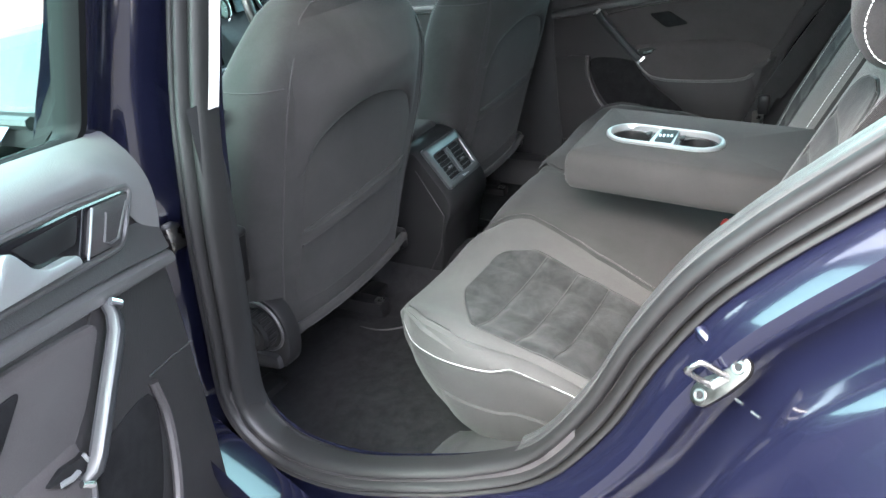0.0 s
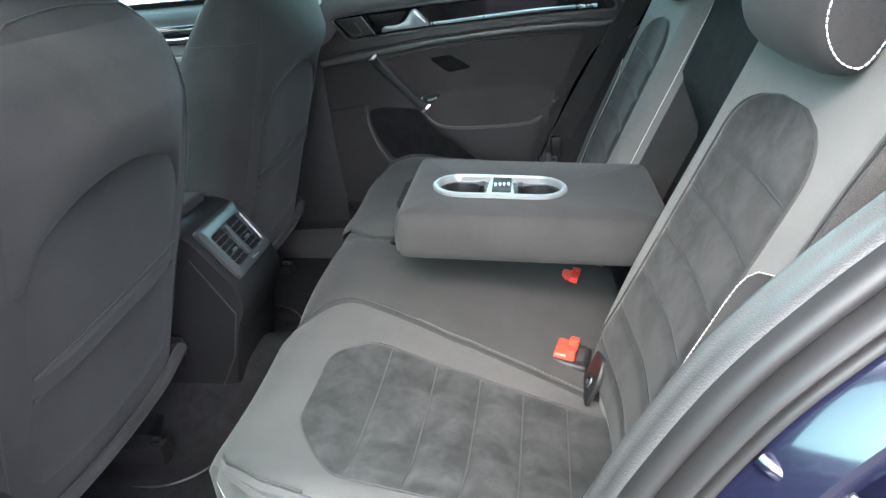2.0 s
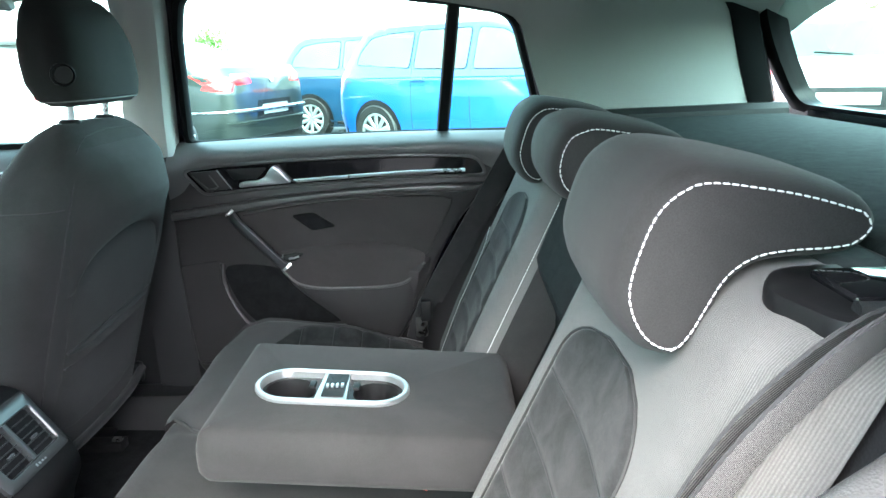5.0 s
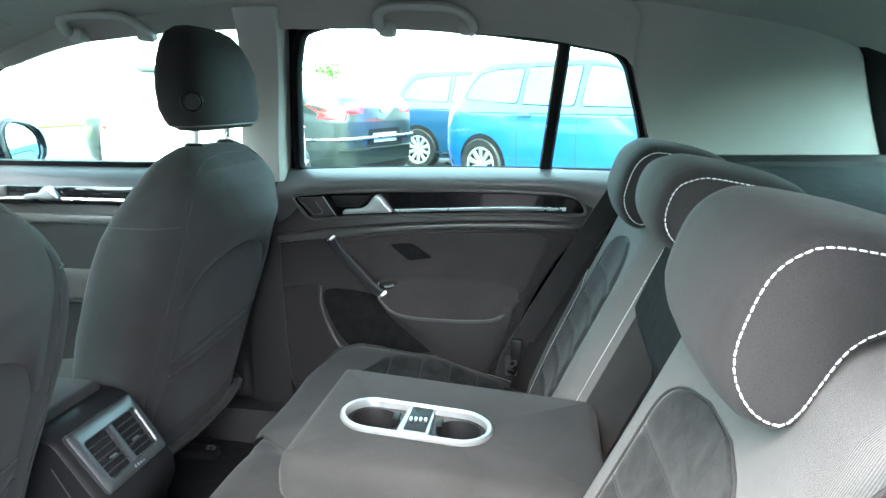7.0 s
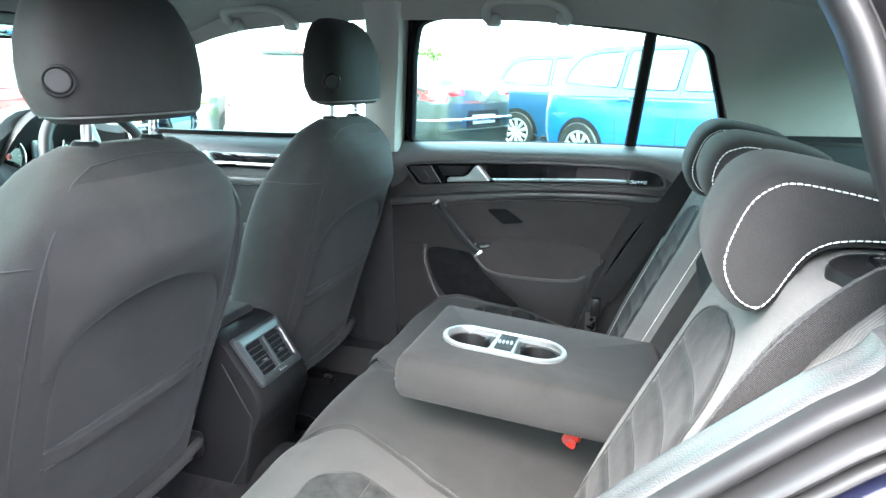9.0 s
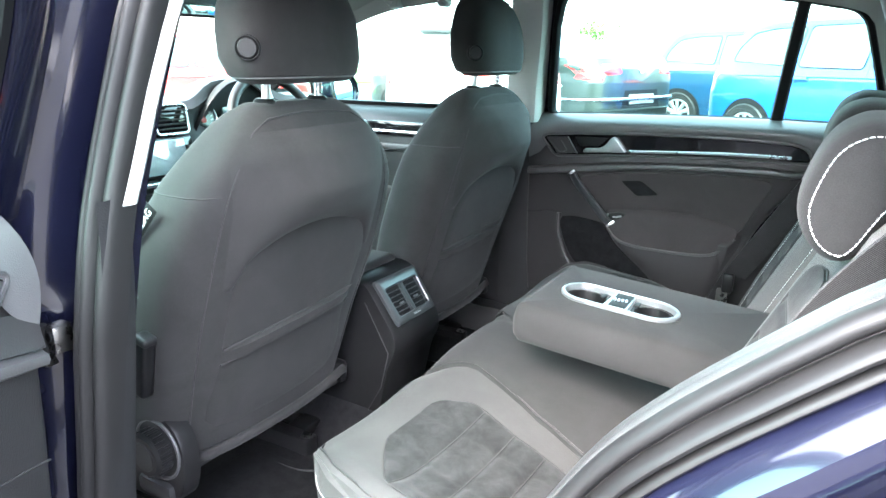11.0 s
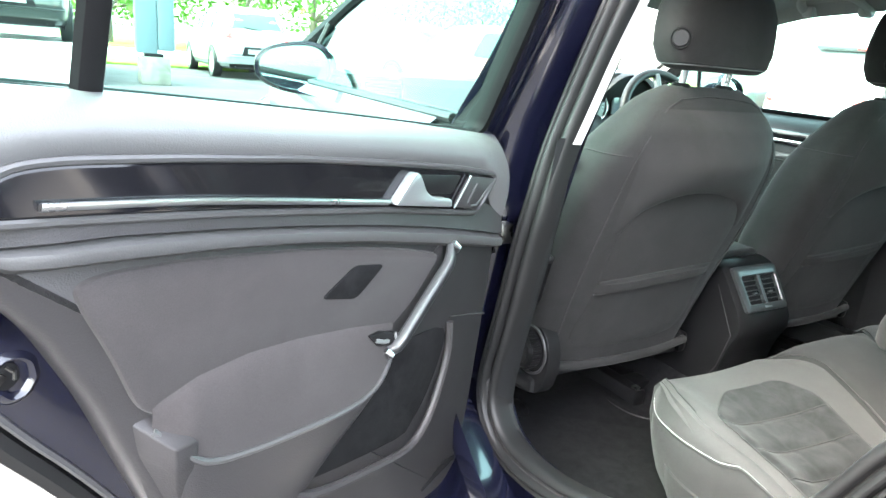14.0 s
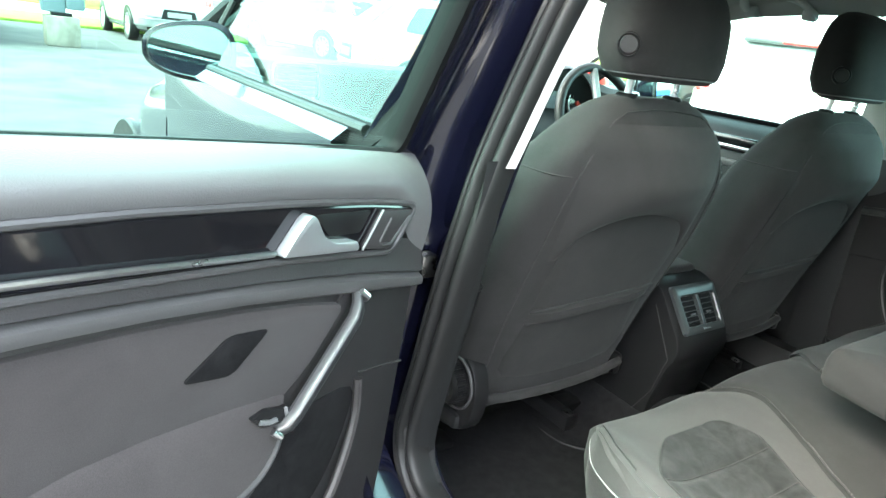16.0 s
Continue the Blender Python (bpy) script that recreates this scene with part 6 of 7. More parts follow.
# ---- centre console with rear vents --------------------------------------------------
con = thing("centre_console", "dark plastic centre console with two rear air vents", "centre console")
CY = 0.047
side = [(-0.75, 0.24), (-0.75, 0.50), (-0.46, 0.58), (-0.42, 0.645), (-0.12, 0.652), (-0.070, 0.652), (-0.043, 0.643), (0.027, 0.543), (0.035, 0.520), (0.034, 0.495), (0.014, 0.455), (-0.008, 0.36), (-0.018, 0.24)]
o = rounded([Vector(p) for p in side], 0.016, 4)
bm = bmesh.new()
rr = [(-0.096, 0.016), (-0.094, 0.006), (-0.086, 0.0), (0.086, 0.0), (0.094, 0.006), (0.096, 0.016)]
loft([[V(p.x, CY + w, p.y) for p in inset(o, d)] for w, d in rr], bm=bm)
part("body", bm, BLACK, con)
VA = Vector((0.570, 0, -0.822)).normalized()
VN = Vector((0.822, 0, 0.570)).normalized()
VO = V(-0.0310, CY, 0.632)


def vent_at(a, b, n):
    return VO + VA * a + V(0, b, 0) + VN * n


fr = rounded([Vector(p) for p in ((-0.014, -0.080), (0.100, -0.076), (0.100, 0.076), (-0.014, 0.080))], 0.010, 4)
fi = rounded([Vector(p) for p in ((0.012, -0.062), (0.082, -0.059), (0.082, 0.059), (0.012, 0.062))], 0.006, 4)
bm = bmesh.new()
vs = [[bm.verts.new(vent_at(p.x, p.y, n)) for p in q] for q, n in ((fr, -0.006), (fr, 0.004), (inset(fr, 0.006), 0.0085), (inset(fi, -0.002), 0.0085), (fi, 0.006), (fi, -0.004))]
bridge(bm, vs)
part("vent_frame", bm, VENTGREY, con, "satin grey vent surround")
# dark plate near the surface gives the slots the shade of deep ducts
part("vent_back", plate(fi, -0.005, -0.0015, vent_at, 0.0005), CARPET, con)
for s in (-1, 1):
    for k in range(5):
        a = 0.0225 + 0.0120 * k
        part("vent_slat", plate([Vector(p) for p in ((a, s * 0.005), (a + 0.0022, s * 0.005), (a + 0.0022, s * 0.0585), (a, s * 0.0585))][::s], 0.0030, 0.0050, vent_at, 0.0004), PLASTIC, con)
    part("vent_tab", plate(rounded([Vector(p) for p in ((0.0535, s * 0.022), (0.0575, s * 0.022), (0.0575, s * 0.036), (0.0535, s * 0.036))][::s], 0.001), 0.003, 0.0075, vent_at, 0.0008), SLATE, con)
part("vent_bridge", plate([Vector(p) for p in ((0.012, -0.0050), (0.082, -0.0050), (0.082, 0.0050), (0.012, 0.0050))], -0.002, 0.0085, vent_at, 0.002), VENTGREY, con)
for k in range(4):
    part("vent_mark", plate([Vector(p) for p in ((0.0885 + 0.0008 * k, -0.012 + 0.007 * k), (0.0935, -0.012 + 0.007 * k), (0.0935, -0.0085 + 0.007 * k), (0.0885 + 0.0008 * k, -0.0085 + 0.007 * k))], 0.004, 0.0094, vent_at, 0.0003), SATIN, con)
part("lid", block(-0.42, -0.085, CY - 0.080, CY + 0.080, 0.640, 0.668, 0.012, 3), CLOTH, con, "padded armrest lid")
con.location.z = -0.022
part("lower_panel_line", tube([V(-0.05, CY - 0.0965, 0.600), V(0.012, CY - 0.0965, 0.49), V(-0.01, CY - 0.0965, 0.40), V(-0.05, CY - 0.0965, 0.33)], 0.0014, 5), SEAM, con)


# ---- dashboard, steering wheel --------------------------------------------------------
dash = thing("dashboard", "dark dashboard with round gauges, air vents and a touch screen", "dashboard")
rows = []
for y in np.linspace(-0.70, 0.76, 40):
    y = float(y)
    hood = 0.060 * math.exp(-((y - 0.40) / 0.155) ** 4)
    back = -0.03 * math.exp(-((y - 0.40) / 0.17) ** 4)
    rows.append([V(-1.22, y, 0.955), V(-1.08, y, 0.975 + hood * 0.4), V(-0.96, y, 0.985 + hood), V(-0.885 + back, y, 0.978 + hood), V(-0.865 + back * 1.5, y, 0.955 + hood * 0.7), V(-0.872 + back * 3, y, 0.90), V(-0.84, y, 0.80), V(-0.83, y, 0.76), V(-0.86, y, 0.70), V(-0.95, y, 0.55)])
part("upper_shell", loft(rows, caps=False, closed=False), PLASTIC, dash)
for y in (0.285, 0.515):
    g = part("gauge", disc((-0.945, y, 0.914), (1, 0, 0.15), 0.050, 0.008, 40, 0.002), GLOSS, dash, "round dark gauge with bright rim")
    part("rim", disc((-0.943, y, 0.915), (1, 0, 0.15), 0.054, 0.014, 40, 0.003, hole=0.049), SILVER, g)
    for k in range(14):
        a = radians(-40 + 260 * k / 13)
        c = V(-0.936, y - 0.040 * math.cos(a), 0.914 + 0.040 * math.sin(a))
        part("scale_mark", tube([c, c + V(0, 0.007 * math.cos(a), -0.007 * math.sin(a))], 0.0012, 4), THREAD, g)
    part("hub", disc((-0.936, y, 0.914), (1, 0, 0.15), 0.010, 0.005, 20, 0.001), RED, g)
part("display", block(-0.945, -0.935, 0.365, 0.435, 0.89, 0.96, 0.003), SCREEN, dash)
part("gauge_hood", loft([[V(x, y, z) for x, z in ((-0.985, 1.03 - 0.9 * (y - 0.4) ** 2 * 4), (-0.90, 1.042 - 4.2 * (y - 0.4) ** 2), (-0.885, 1.034 - 4.2 * (y - 0.4) ** 2))] for y in np.linspace(0.19, 0.61, 20)], caps=False, closed=False), PLASTIC, dash)
for y0, y1 in ((-0.085, 0.025), (0.045, 0.155), (-0.66, -0.54), (0.64, 0.735)):
    v = part("vent", plate(rounded([Vector(p) for p in ((y0, 0.895), (y1, 0.895), (y1, 0.972), (y0, 0.972))], 0.012, 4), 0.0, 0.020, lambda a, b, n: V(-0.868 + n - 0.15 * (b - 0.93), a, b), 0.004), GLOSS, dash, "slatted dashboard vent")
    for k in range(5):
        part("vent_slat", block(-0.852, -0.838, y0 + 0.008, y1 - 0.008, 0.905 + 0.013 * k, 0.909 + 0.013 * k, 0.001), PLASTIC, v)
    part("vent_rim", tube([V(-0.846 - 0.15 * (p.y - 0.93), p.x, p.y) for p in rounded([Vector(q) for q in ((y0, 0.893), (y1, 0.893), (y1, 0.974), (y0, 0.974))], 0.014, 4)], 0.0036, 6, True), SILVER, v)
part("touch_screen", plate(rounded([Vector(p) for p in ((-0.085, 0.775), (0.155, 0.775), (0.155, 0.885), (-0.085, 0.885))], 0.008), 0, 0.018, lambda a, b, n: V(-0.845 + n - 0.2 * (b - 0.83), a, b), 0.003), GLOSS, dash, "glossy centre touch screen")
part("screen_glass", plate(rounded([Vector(p) for p in ((-0.055, 0.785), (0.125, 0.785), (0.125, 0.878), (-0.055, 0.878))], 0.004), 0, 0.0015, lambda a, b, n: V(-0.8255 + n - 0.2 * (b - 0.83), a, b), 0.0005), SCREEN, dash)
for k in range(6):
    part("button", block(-0.836, -0.826, -0.078 + 0.0, -0.062, 0.788 + 0.015 * k, 0.799 + 0.015 * k, 0.002), PLASTIC, dash)
part("trim_strip", block(-0.838, -0.822, -0.68, 0.20, 0.752, 0.764, 0.004), SILVER, dash)
part("climate_panel", block(-0.86, -0.825, -0.08, 0.15, 0.675, 0.735, 0.006), BLACK, dash)
for y in (-0.045, 0.035, 0.115):
    part("climate_knob", disc((-0.826, y, 0.705), (1, 0, 0.1), 0.020, 0.016, 24, 0.003), SILVER, dash)

sw = thing("steering_wheel", "black leather steering wheel with silver spokes", "steering wheel", (-0.72, 0.405, 0.880))
ax = Vector((1, 0, 0.42)).normalized()
u = Vector((0, 1, 0))
w = ax.cross(u)
part("rim", tube([(u * math.cos(a) + w * math.sin(a)) * 0.182 for a in (2 * math.pi * k / 64 for k in range(64))], 0.0155, 12, True), PLASTIC, sw, "black leather rim")
hub = disc(ax * -0.03, ax, 0.070, 0.045, 40, 0.012)
part("hub", hub, BLACK, sw)
for a in (0.0, math.pi, math.pi * 1.5):
    d = u * math.cos(a) - w * math.sin(a)
    part("spoke", tube([d * 0.055, d * 0.12, d * 0.175], 0.013, 8, flat=1.6), SATIN, sw)
part("column", tube([ax * -0.03, ax * -0.16], 0.04, 16), BLACK, sw)
for s in (-1, 1):
    part("stalk", tube([ax * -0.06 + u * s * 0.04, ax * -0.055 + u * s * 0.13 + w * -0.015, ax * -0.05 + u * s * 0.175 + w * -0.02], [0.007, 0.006, 0.009], 8), BLACK, sw)

# ---- windscreen, screen pillars, interior mirror -------------------------------------------
bm = loft([[V(x, y * f + 0.03, z - 0.03 * (y / 0.66) ** 2) for y in np.linspace(-0.66, 0.66, 12)] for x, z, f in ((-1.36, 0.965, 1.06), (-1.1, 1.13, 1.0), (-0.72, 1.29, 0.86))], caps=False, closed=False)
tagged(part("windscreen", bm, CLEAR), "curved windscreen pane", "window", kind="structure")
for s in (-1, 1):
    pts = [V(-1.30, s * 0.72 + 0.02, 0.95), V(-1.05, s * 0.685 + 0.02, 1.10), V(-0.80, s * 0.635 + 0.02, 1.225), V(-0.55, s * 0.60 + 0.02, 1.292), V(-0.2, s * 0.575 + 0.02, 1.325), V(0.1, s * 0.565 + 0.02, 1.335)]
    part("screen_pillar", tube(cr(pts, 6), 0.030, 8, flat=0.8), PAINT if s < 0 else BEIGE, car_body)
im = thing("interior_mirror", "black interior mirror under the windscreen top", "mirror", (-0.66, 0.03, 1.235))
part("housing", block(-0.03, 0.0, -0.12, 0.12, -0.03, 0.03, 0.014, 3), BLACK, im)
part("glass", block(-0.001, 0.002, -0.112, 0.112, -0.024, 0.024, 0.001), MIRROR, im)
part("stem", tube([(-0.02, 0, 0.02), (-0.06, 0, 0.06)], 0.012, 8), BLACK, im)
for y in (-0.28, 0.34):
    visor = tagged(part("sun_visor", block(-0.70, -0.50, y - 0.19, y + 0.19, 1.278, 1.292, 0.008), HEADLINER), "pale grey folded-up sun visor", "sun visor", group="sun visors")
    visor.rotation_euler = (0, 0, 0)
dome = thing("dome_lamp", "small pale roof lamp between the sun visors", "roof lamp", (-0.42, 0.03, 1.325))
part("housing", block(-0.06, 0.06, -0.08, 0.08, 0, 0.02, 0.01), BEIGE, dome)
part("lens", block(-0.03, 0.03, -0.05, 0.05, -0.004, 0.004, 0.003), SATIN, dome)


# ---- front doors, bonnet, door mirrors -------------------------------------------------------
def front_door(s, label):
    d = thing("front_door", label, "car door", group="front doors")
    out = lambda z: s * (0.86 if s < 0 else 0.80) - s * 0.10 * max(0, 0.5 - z)  # noqa: E731
    skin = [[V(x, out(z) + s * (0.012 * math.sin((x + 1.1) * 2.6) if z < 0.93 else 0.0) - s * (0.03 if z > 0.93 else 0), z) for z in (0.20, 0.30, 0.42, 0.55, 0.68, 0.76, 0.80, 0.86, 0.93, 0.953)] for x in np.linspace(-1.08, -0.10, 14)]
    part("outer_skin", loft(skin, caps=False, closed=False), PAINT, d, "dark blue door skin")
    yi = s * (0.68 if s > 0 else 0.70)
    inner = [[V(x, yi + s * n, z) for z, n in ((0.36, 0.0), (0.60, 0.0), (0.80, 0.0), (0.90, 0.01), (0.935, 0.035), (0.948, 0.07))] for x in np.linspace(-1.05, -0.09, 14)]
    part("lining", loft(inner, caps=False, closed=False), PLASTIC, d)
    part("inlay", block(-0.92, -0.16, min(yi, yi - s * 0.010), max(yi, yi - s * 0.010), 0.858, 0.905, 0.006), GLOSS, d, "piano black inlay")
    part("silver_strip", tube([V(-0.80, yi - s * 0.012, 0.872), V(-0.20, yi - s * 0.012, 0.872)], 0.005, 8), SILVER, d)
    part("grained_band", block(-0.98, -0.12, min(yi, yi - s * 0.014), max(yi, yi - s * 0.014), 0.808, 0.832, 0.006), SLATE, d)
    part("latch_handle", plate(rounded([Vector(p) for p in ((-0.66, 0.872), (-0.56, 0.874), (-0.585, 0.905), (-0.60, 0.905), (-0.62, 0.888), (-0.66, 0.884))], 0.006), 0.010, 0.028, lambda a, b, n: V(a, yi - s * n, b), 0.004), SATIN, d)
    part("switch_panel", block(-0.80, -0.72, min(yi - s * 0.006, yi - s * 0.016), max(yi - s * 0.006, yi - s * 0.016), 0.870, 0.905, 0.004), SLATE, d)
    part("armrest", block(-0.85, -0.30, min(yi, yi - s * 0.07), max(yi, yi - s * 0.07), 0.61, 0.69, 0.02, 3), DOORCLOTH, d)
    part("pull_bar", tube(cr([V(-0.95, yi - s * 0.02, 0.79), V(-0.92, yi - s * 0.05, 0.77), V(-0.84, yi - s * 0.055, 0.67), V(-0.82, yi - s * 0.03, 0.65)], 5), 0.011, 8), SATIN, d)
    # window frame and pane
    lean_y = lambda z: s * ((0.815 if s < 0 else 0.775) - 0.44 * (z - 0.95))  # noqa: E731
    top = [(-1.15, 0.955), (-0.96, 1.06), (-0.78, 1.160), (-0.60, 1.232), (-0.40, 1.268), (-0.20, 1.285), (-0.03, 1.288), (0.00, 1.26), (-0.045, 0.955)]
    o = rounded([Vector(p) for p in top], 0.02, 3)
    bm = bmesh.new()
    vs = [[bm.verts.new(V(p.x, lean_y(p.y) + s * n, p.y)) for p in q] for q, n in ((inset(o, 0.006), 0.0), (inset(o, -0.004), 0.012), (inset(o, -0.030), 0.010), (inset(o, -0.030), -0.02), (inset(o, 0.006), -0.02))]
    bridge(bm, vs + vs[:1])
    part("window_frame", bm, FRAME, d, "black window frame")
    bm = bmesh.new()
    bm.faces.new([bm.verts.new(V(p.x, lean_y(p.y), p.y)) for p in o])
    part("window_pane", bm, TINT, d, "green-tinted side window pane")
    tri = [V(-0.905, lean_y(0.955) + s * 0.006, 0.955), V(-0.875, lean_y(1.10) + s * 0.006, 1.105)]
    part("quarter_bar", tube(tri, 0.008, 6), RUBBER, d)
    part("waist_strip", tube([V(x, lean_y(0.953) + s * 0.012, 0.953) for x in (-1.12, -0.6, -0.06)], 0.009, 8), RUBBER, d)
    return d


front_door(-1, "closed near front door of the dark blue car")
front_door(1, "closed far front door of the dark blue car")


def door_mirror(s, at, label):
    m = thing("door_mirror", label, "door mirror", at, "door mirrors")
    rings = []
    for x, sy, sz in ((-0.11, 0.03, 0.02), (-0.10, 0.065, 0.042), (-0.07, 0.095, 0.062), (-0.03, 0.108, 0.072), (0.0, 0.108, 0.072), (0.004, 0.098, 0.062), (-0.012, 0.094, 0.058)):
        r = []
        for k in range(36):
            a = 2 * math.pi * k / 36
            c, q = math.cos(a), math.sin(a)
            yy = sy * math.copysign(abs(c) ** 0.75, c)
            zz = sz * math.copysign(abs(q) ** 0.75, q) * (1.0 - 0.22 * (s * yy / 0.108))
            r.append(V(x, yy, zz))
        rings.append(r)
    part("housing", loft(rings), PAINT, m, "dark blue mirror housing")
    part("bezel", loft(rings[4:6] + [[V(p.x + 0.004, p.y * 0.97, p.z * 0.97) for p in rings[5]]], caps=False), BLACK, m)
    bm = bmesh.new()
    g = [bm.verts.new(V(-0.004, p.y * 0.97, p.z * 0.97)) for p in rings[5]]
    bm.faces.new(g)
    part("mirror_glass", bm, MIRROR, m, "mirror glass")
    part("foot", tube([(-0.03, -s * 0.09, -0.045), (-0.03, -s * 0.14, -0.06), (-0.03, -s * 0.17, -0.075)], [0.025, 0.022, 0.03], 10), BLACK, m)
    return m


nm = door_mirror(-1, (-0.815, -0.868, 0.987), "dark blue near door mirror on a black foot")
nm.rotation_euler = (0, radians(-1), radians(-12))
nm.scale = (1.0, 0.92, 0.90)
fm = door_mirror(1, (-0.925, 0.985, 0.985), "dark blue far door mirror on a black foot")
fm.rotation_euler = (0, radians(-9), radians(14))
fm.scale = (1.15, 1.15, 1.15)
# wing, bonnet, front wheel
rows = []
for x in np.linspace(-1.92, -1.06, 26):
    x = float(x)
    top = float(np.interp(x, (-1.92, -1.85, -1.75, -1.60, -1.47, -1.29, -1.06), (0.60, 0.66, 0.735, 0.805, 0.850, 0.893, 0.925)))
    w = float(np.interp(x, (-1.92, -1.85, -1.75, -1.60, -1.47, -1.35, -1.06), (0.50, 0.62, 0.735, 0.835, 0.880, 0.895, 0.893)))
    rows.append([V(x, 0.03 + q * w, z) for q, z in ((-0.97, 0.25), (-0.99, 0.42), (-1.0, 0.60), (-1.0, top - 0.14), (-0.985, top - 0.07), (-0.95, top - 0.025), (-0.88, top), (-0.7, top + 0.02), (0, top + 0.045), (0.7, top + 0.02), (0.88, top), (0.95, top - 0.025), (1.0, top - 0.10), (1.0, 0.5))])
part("bonnet_and_wings", loft([cr(r, 2) for r in rows], caps=False, closed=False), PAINT, car_body, "dark blue bonnet and wings")
part("wheel_arch", disc((-1.55, -0.845, 0.33), (0, -1, 0), 0.375, 0.025, 48, 0.006), BLACK, car_body, "black front wheel arch")


def wheel(parent, c, axis, r=0.32, spokes=10, mat_rim=None):
    """A wheel under its car: tyre with a spoked rim."""
    ax = Vector(axis).normalized()
    u = Vector((0, 0, 1))
    w = ax.cross(u)
    c = Vector(c)
    bm = bmesh.new()
    rows = []
    for q, h in ((r * 0.66, -0.01), (r * 0.72, 0.012), (r * 0.93, 0.016), (r * 0.99, -0.01), (r, -0.05), (r, -0.14), (r * 0.98, -0.18), (r * 0.7, -0.20)):
        rows.append([c + ax * h + (u * math.cos(a) + w * math.sin(a)) * q for a in (2 * math.pi * k / 40 for k in range(40))])
    tyre = part("wheel", loft(rows, caps=False, bm=bm), RUBBER, parent, "black tyre with silver spoked rim")
    part("rim_ring", disc(c - ax * 0.03, ax, r * 0.69, 0.032, 40, 0.006, hole=r * 0.60), mat_rim or SATIN, tyre)
    part("rim_dish", disc(c - ax * 0.08, ax, r * 0.62, 0.01, 32, 0.002), BLACK, tyre)
    part("hub_cap", disc(c - ax * 0.03, ax, r * 0.17, 0.02, 24, 0.004), mat_rim or SATIN, tyre)
    for k in range(spokes):
        a = 2 * math.pi * k / spokes
        d = u * math.cos(a) + w * math.sin(a)
        part("rim_spoke", tube([c + d * r * 0.12 - ax * 0.018, c + d * r * 0.40 - ax * 0.012, c + d * r * 0.63 - ax * 0.008], [r * 0.07, r * 0.085, r * 0.10], 6, flat=0.4, up=ax), mat_rim or SATIN, tyre)
    return tyre


wheel(car_body, (-1.55, -0.868, 0.32), (0, -1, 0))
wheel(car_body, (1.12, -0.80, 0.32), (0, -1, 0))


# ---- parked cars -------------------------------------------------------------------------
def car_paint(name, c, rough=0.25, metal=0.3):
    return surface(name, c, rough, metal, 0.06, 1.5, 700, 0.02, 0.0002, coat=1.0, rvary=0.05)


WHITEPAINT = car_paint("white_paint", (0.80, 0.80, 0.79), 0.3, 0.0)
SILVERPAINT = car_paint("silver_car_paint", (0.34, 0.35, 0.36), 0.3, 0.5)
BLUEPAINT = car_paint("bright_blue_paint", (0.004, 0.065, 0.27), 0.3, 0.2)
NAVYPAINT = car_paint("navy_paint", (0.006, 0.035, 0.075), 0.3, 0.3)
DARKPAINT = car_paint("dark_green_grey_paint", (0.018, 0.024, 0.022), 0.3, 0.2)
REDPAINT = car_paint("red_paint", (0.55, 0.03, 0.02), 0.3, 0.1)
CARGLASS = surface("dark_car_glass", (0.060, 0.085, 0.078), 0.10, vary=0.35, scale=1.6, bump=0, rvary=0.02, spec=0.22)
LAMP = surface("red_lamp_lens", (0.60, 0.02, 0.02), 0.12, vary=0.2, scale=20, bump=0, coat=1.0)
PLATE = surface("number_plate", (0.22, 0.23, 0.23), 0.4, vary=0.05, bump=0)

MPV = dict(levels=[(0.20, -2.08, 2.15, 0.84), (0.30, -2.15, 2.25, 0.89), (0.50, -2.19, 2.29, 0.91), (0.75, -2.19, 2.25, 0.915), (0.93, -2.15, 2.10, 0.905), (1.00, -2.11, 1.55, 0.885), (1.08, -2.06, 1.25, 0.865), (1.26, -1.95, 0.90, 0.80), (1.43, -1.81, 0.45, 0.735), (1.51, -1.68, 0.20, 0.69), (1.555, -1.50, -0.1, 0.58), (1.565, -1.2, -0.35, 0.40)],
           side=[[(-1.70, 1.10), (-0.86, 1.05), (-0.86, 1.45), (-1.25, 1.44), (-1.52, 1.40), (-1.67, 1.24)], [(-0.80, 1.045), (-0.08, 1.03), (-0.08, 1.455), (-0.80, 1.455)], [(0.0, 1.03), (0.92, 1.02), (0.62, 1.26), (0.30, 1.42), (0.0, 1.455)]],
           rear=[(-0.62, 1.10), (0.62, 1.10), (0.56, 1.42), (-0.56, 1.42)], axles=(-1.38, 1.40), r=0.325, handles=((-0.72, 0.93), (0.40, 0.92)), lamps=[(0.60, 0.84), (0.82, 0.88), (0.84, 1.02), (0.66, 1.02)], crease=0.95)
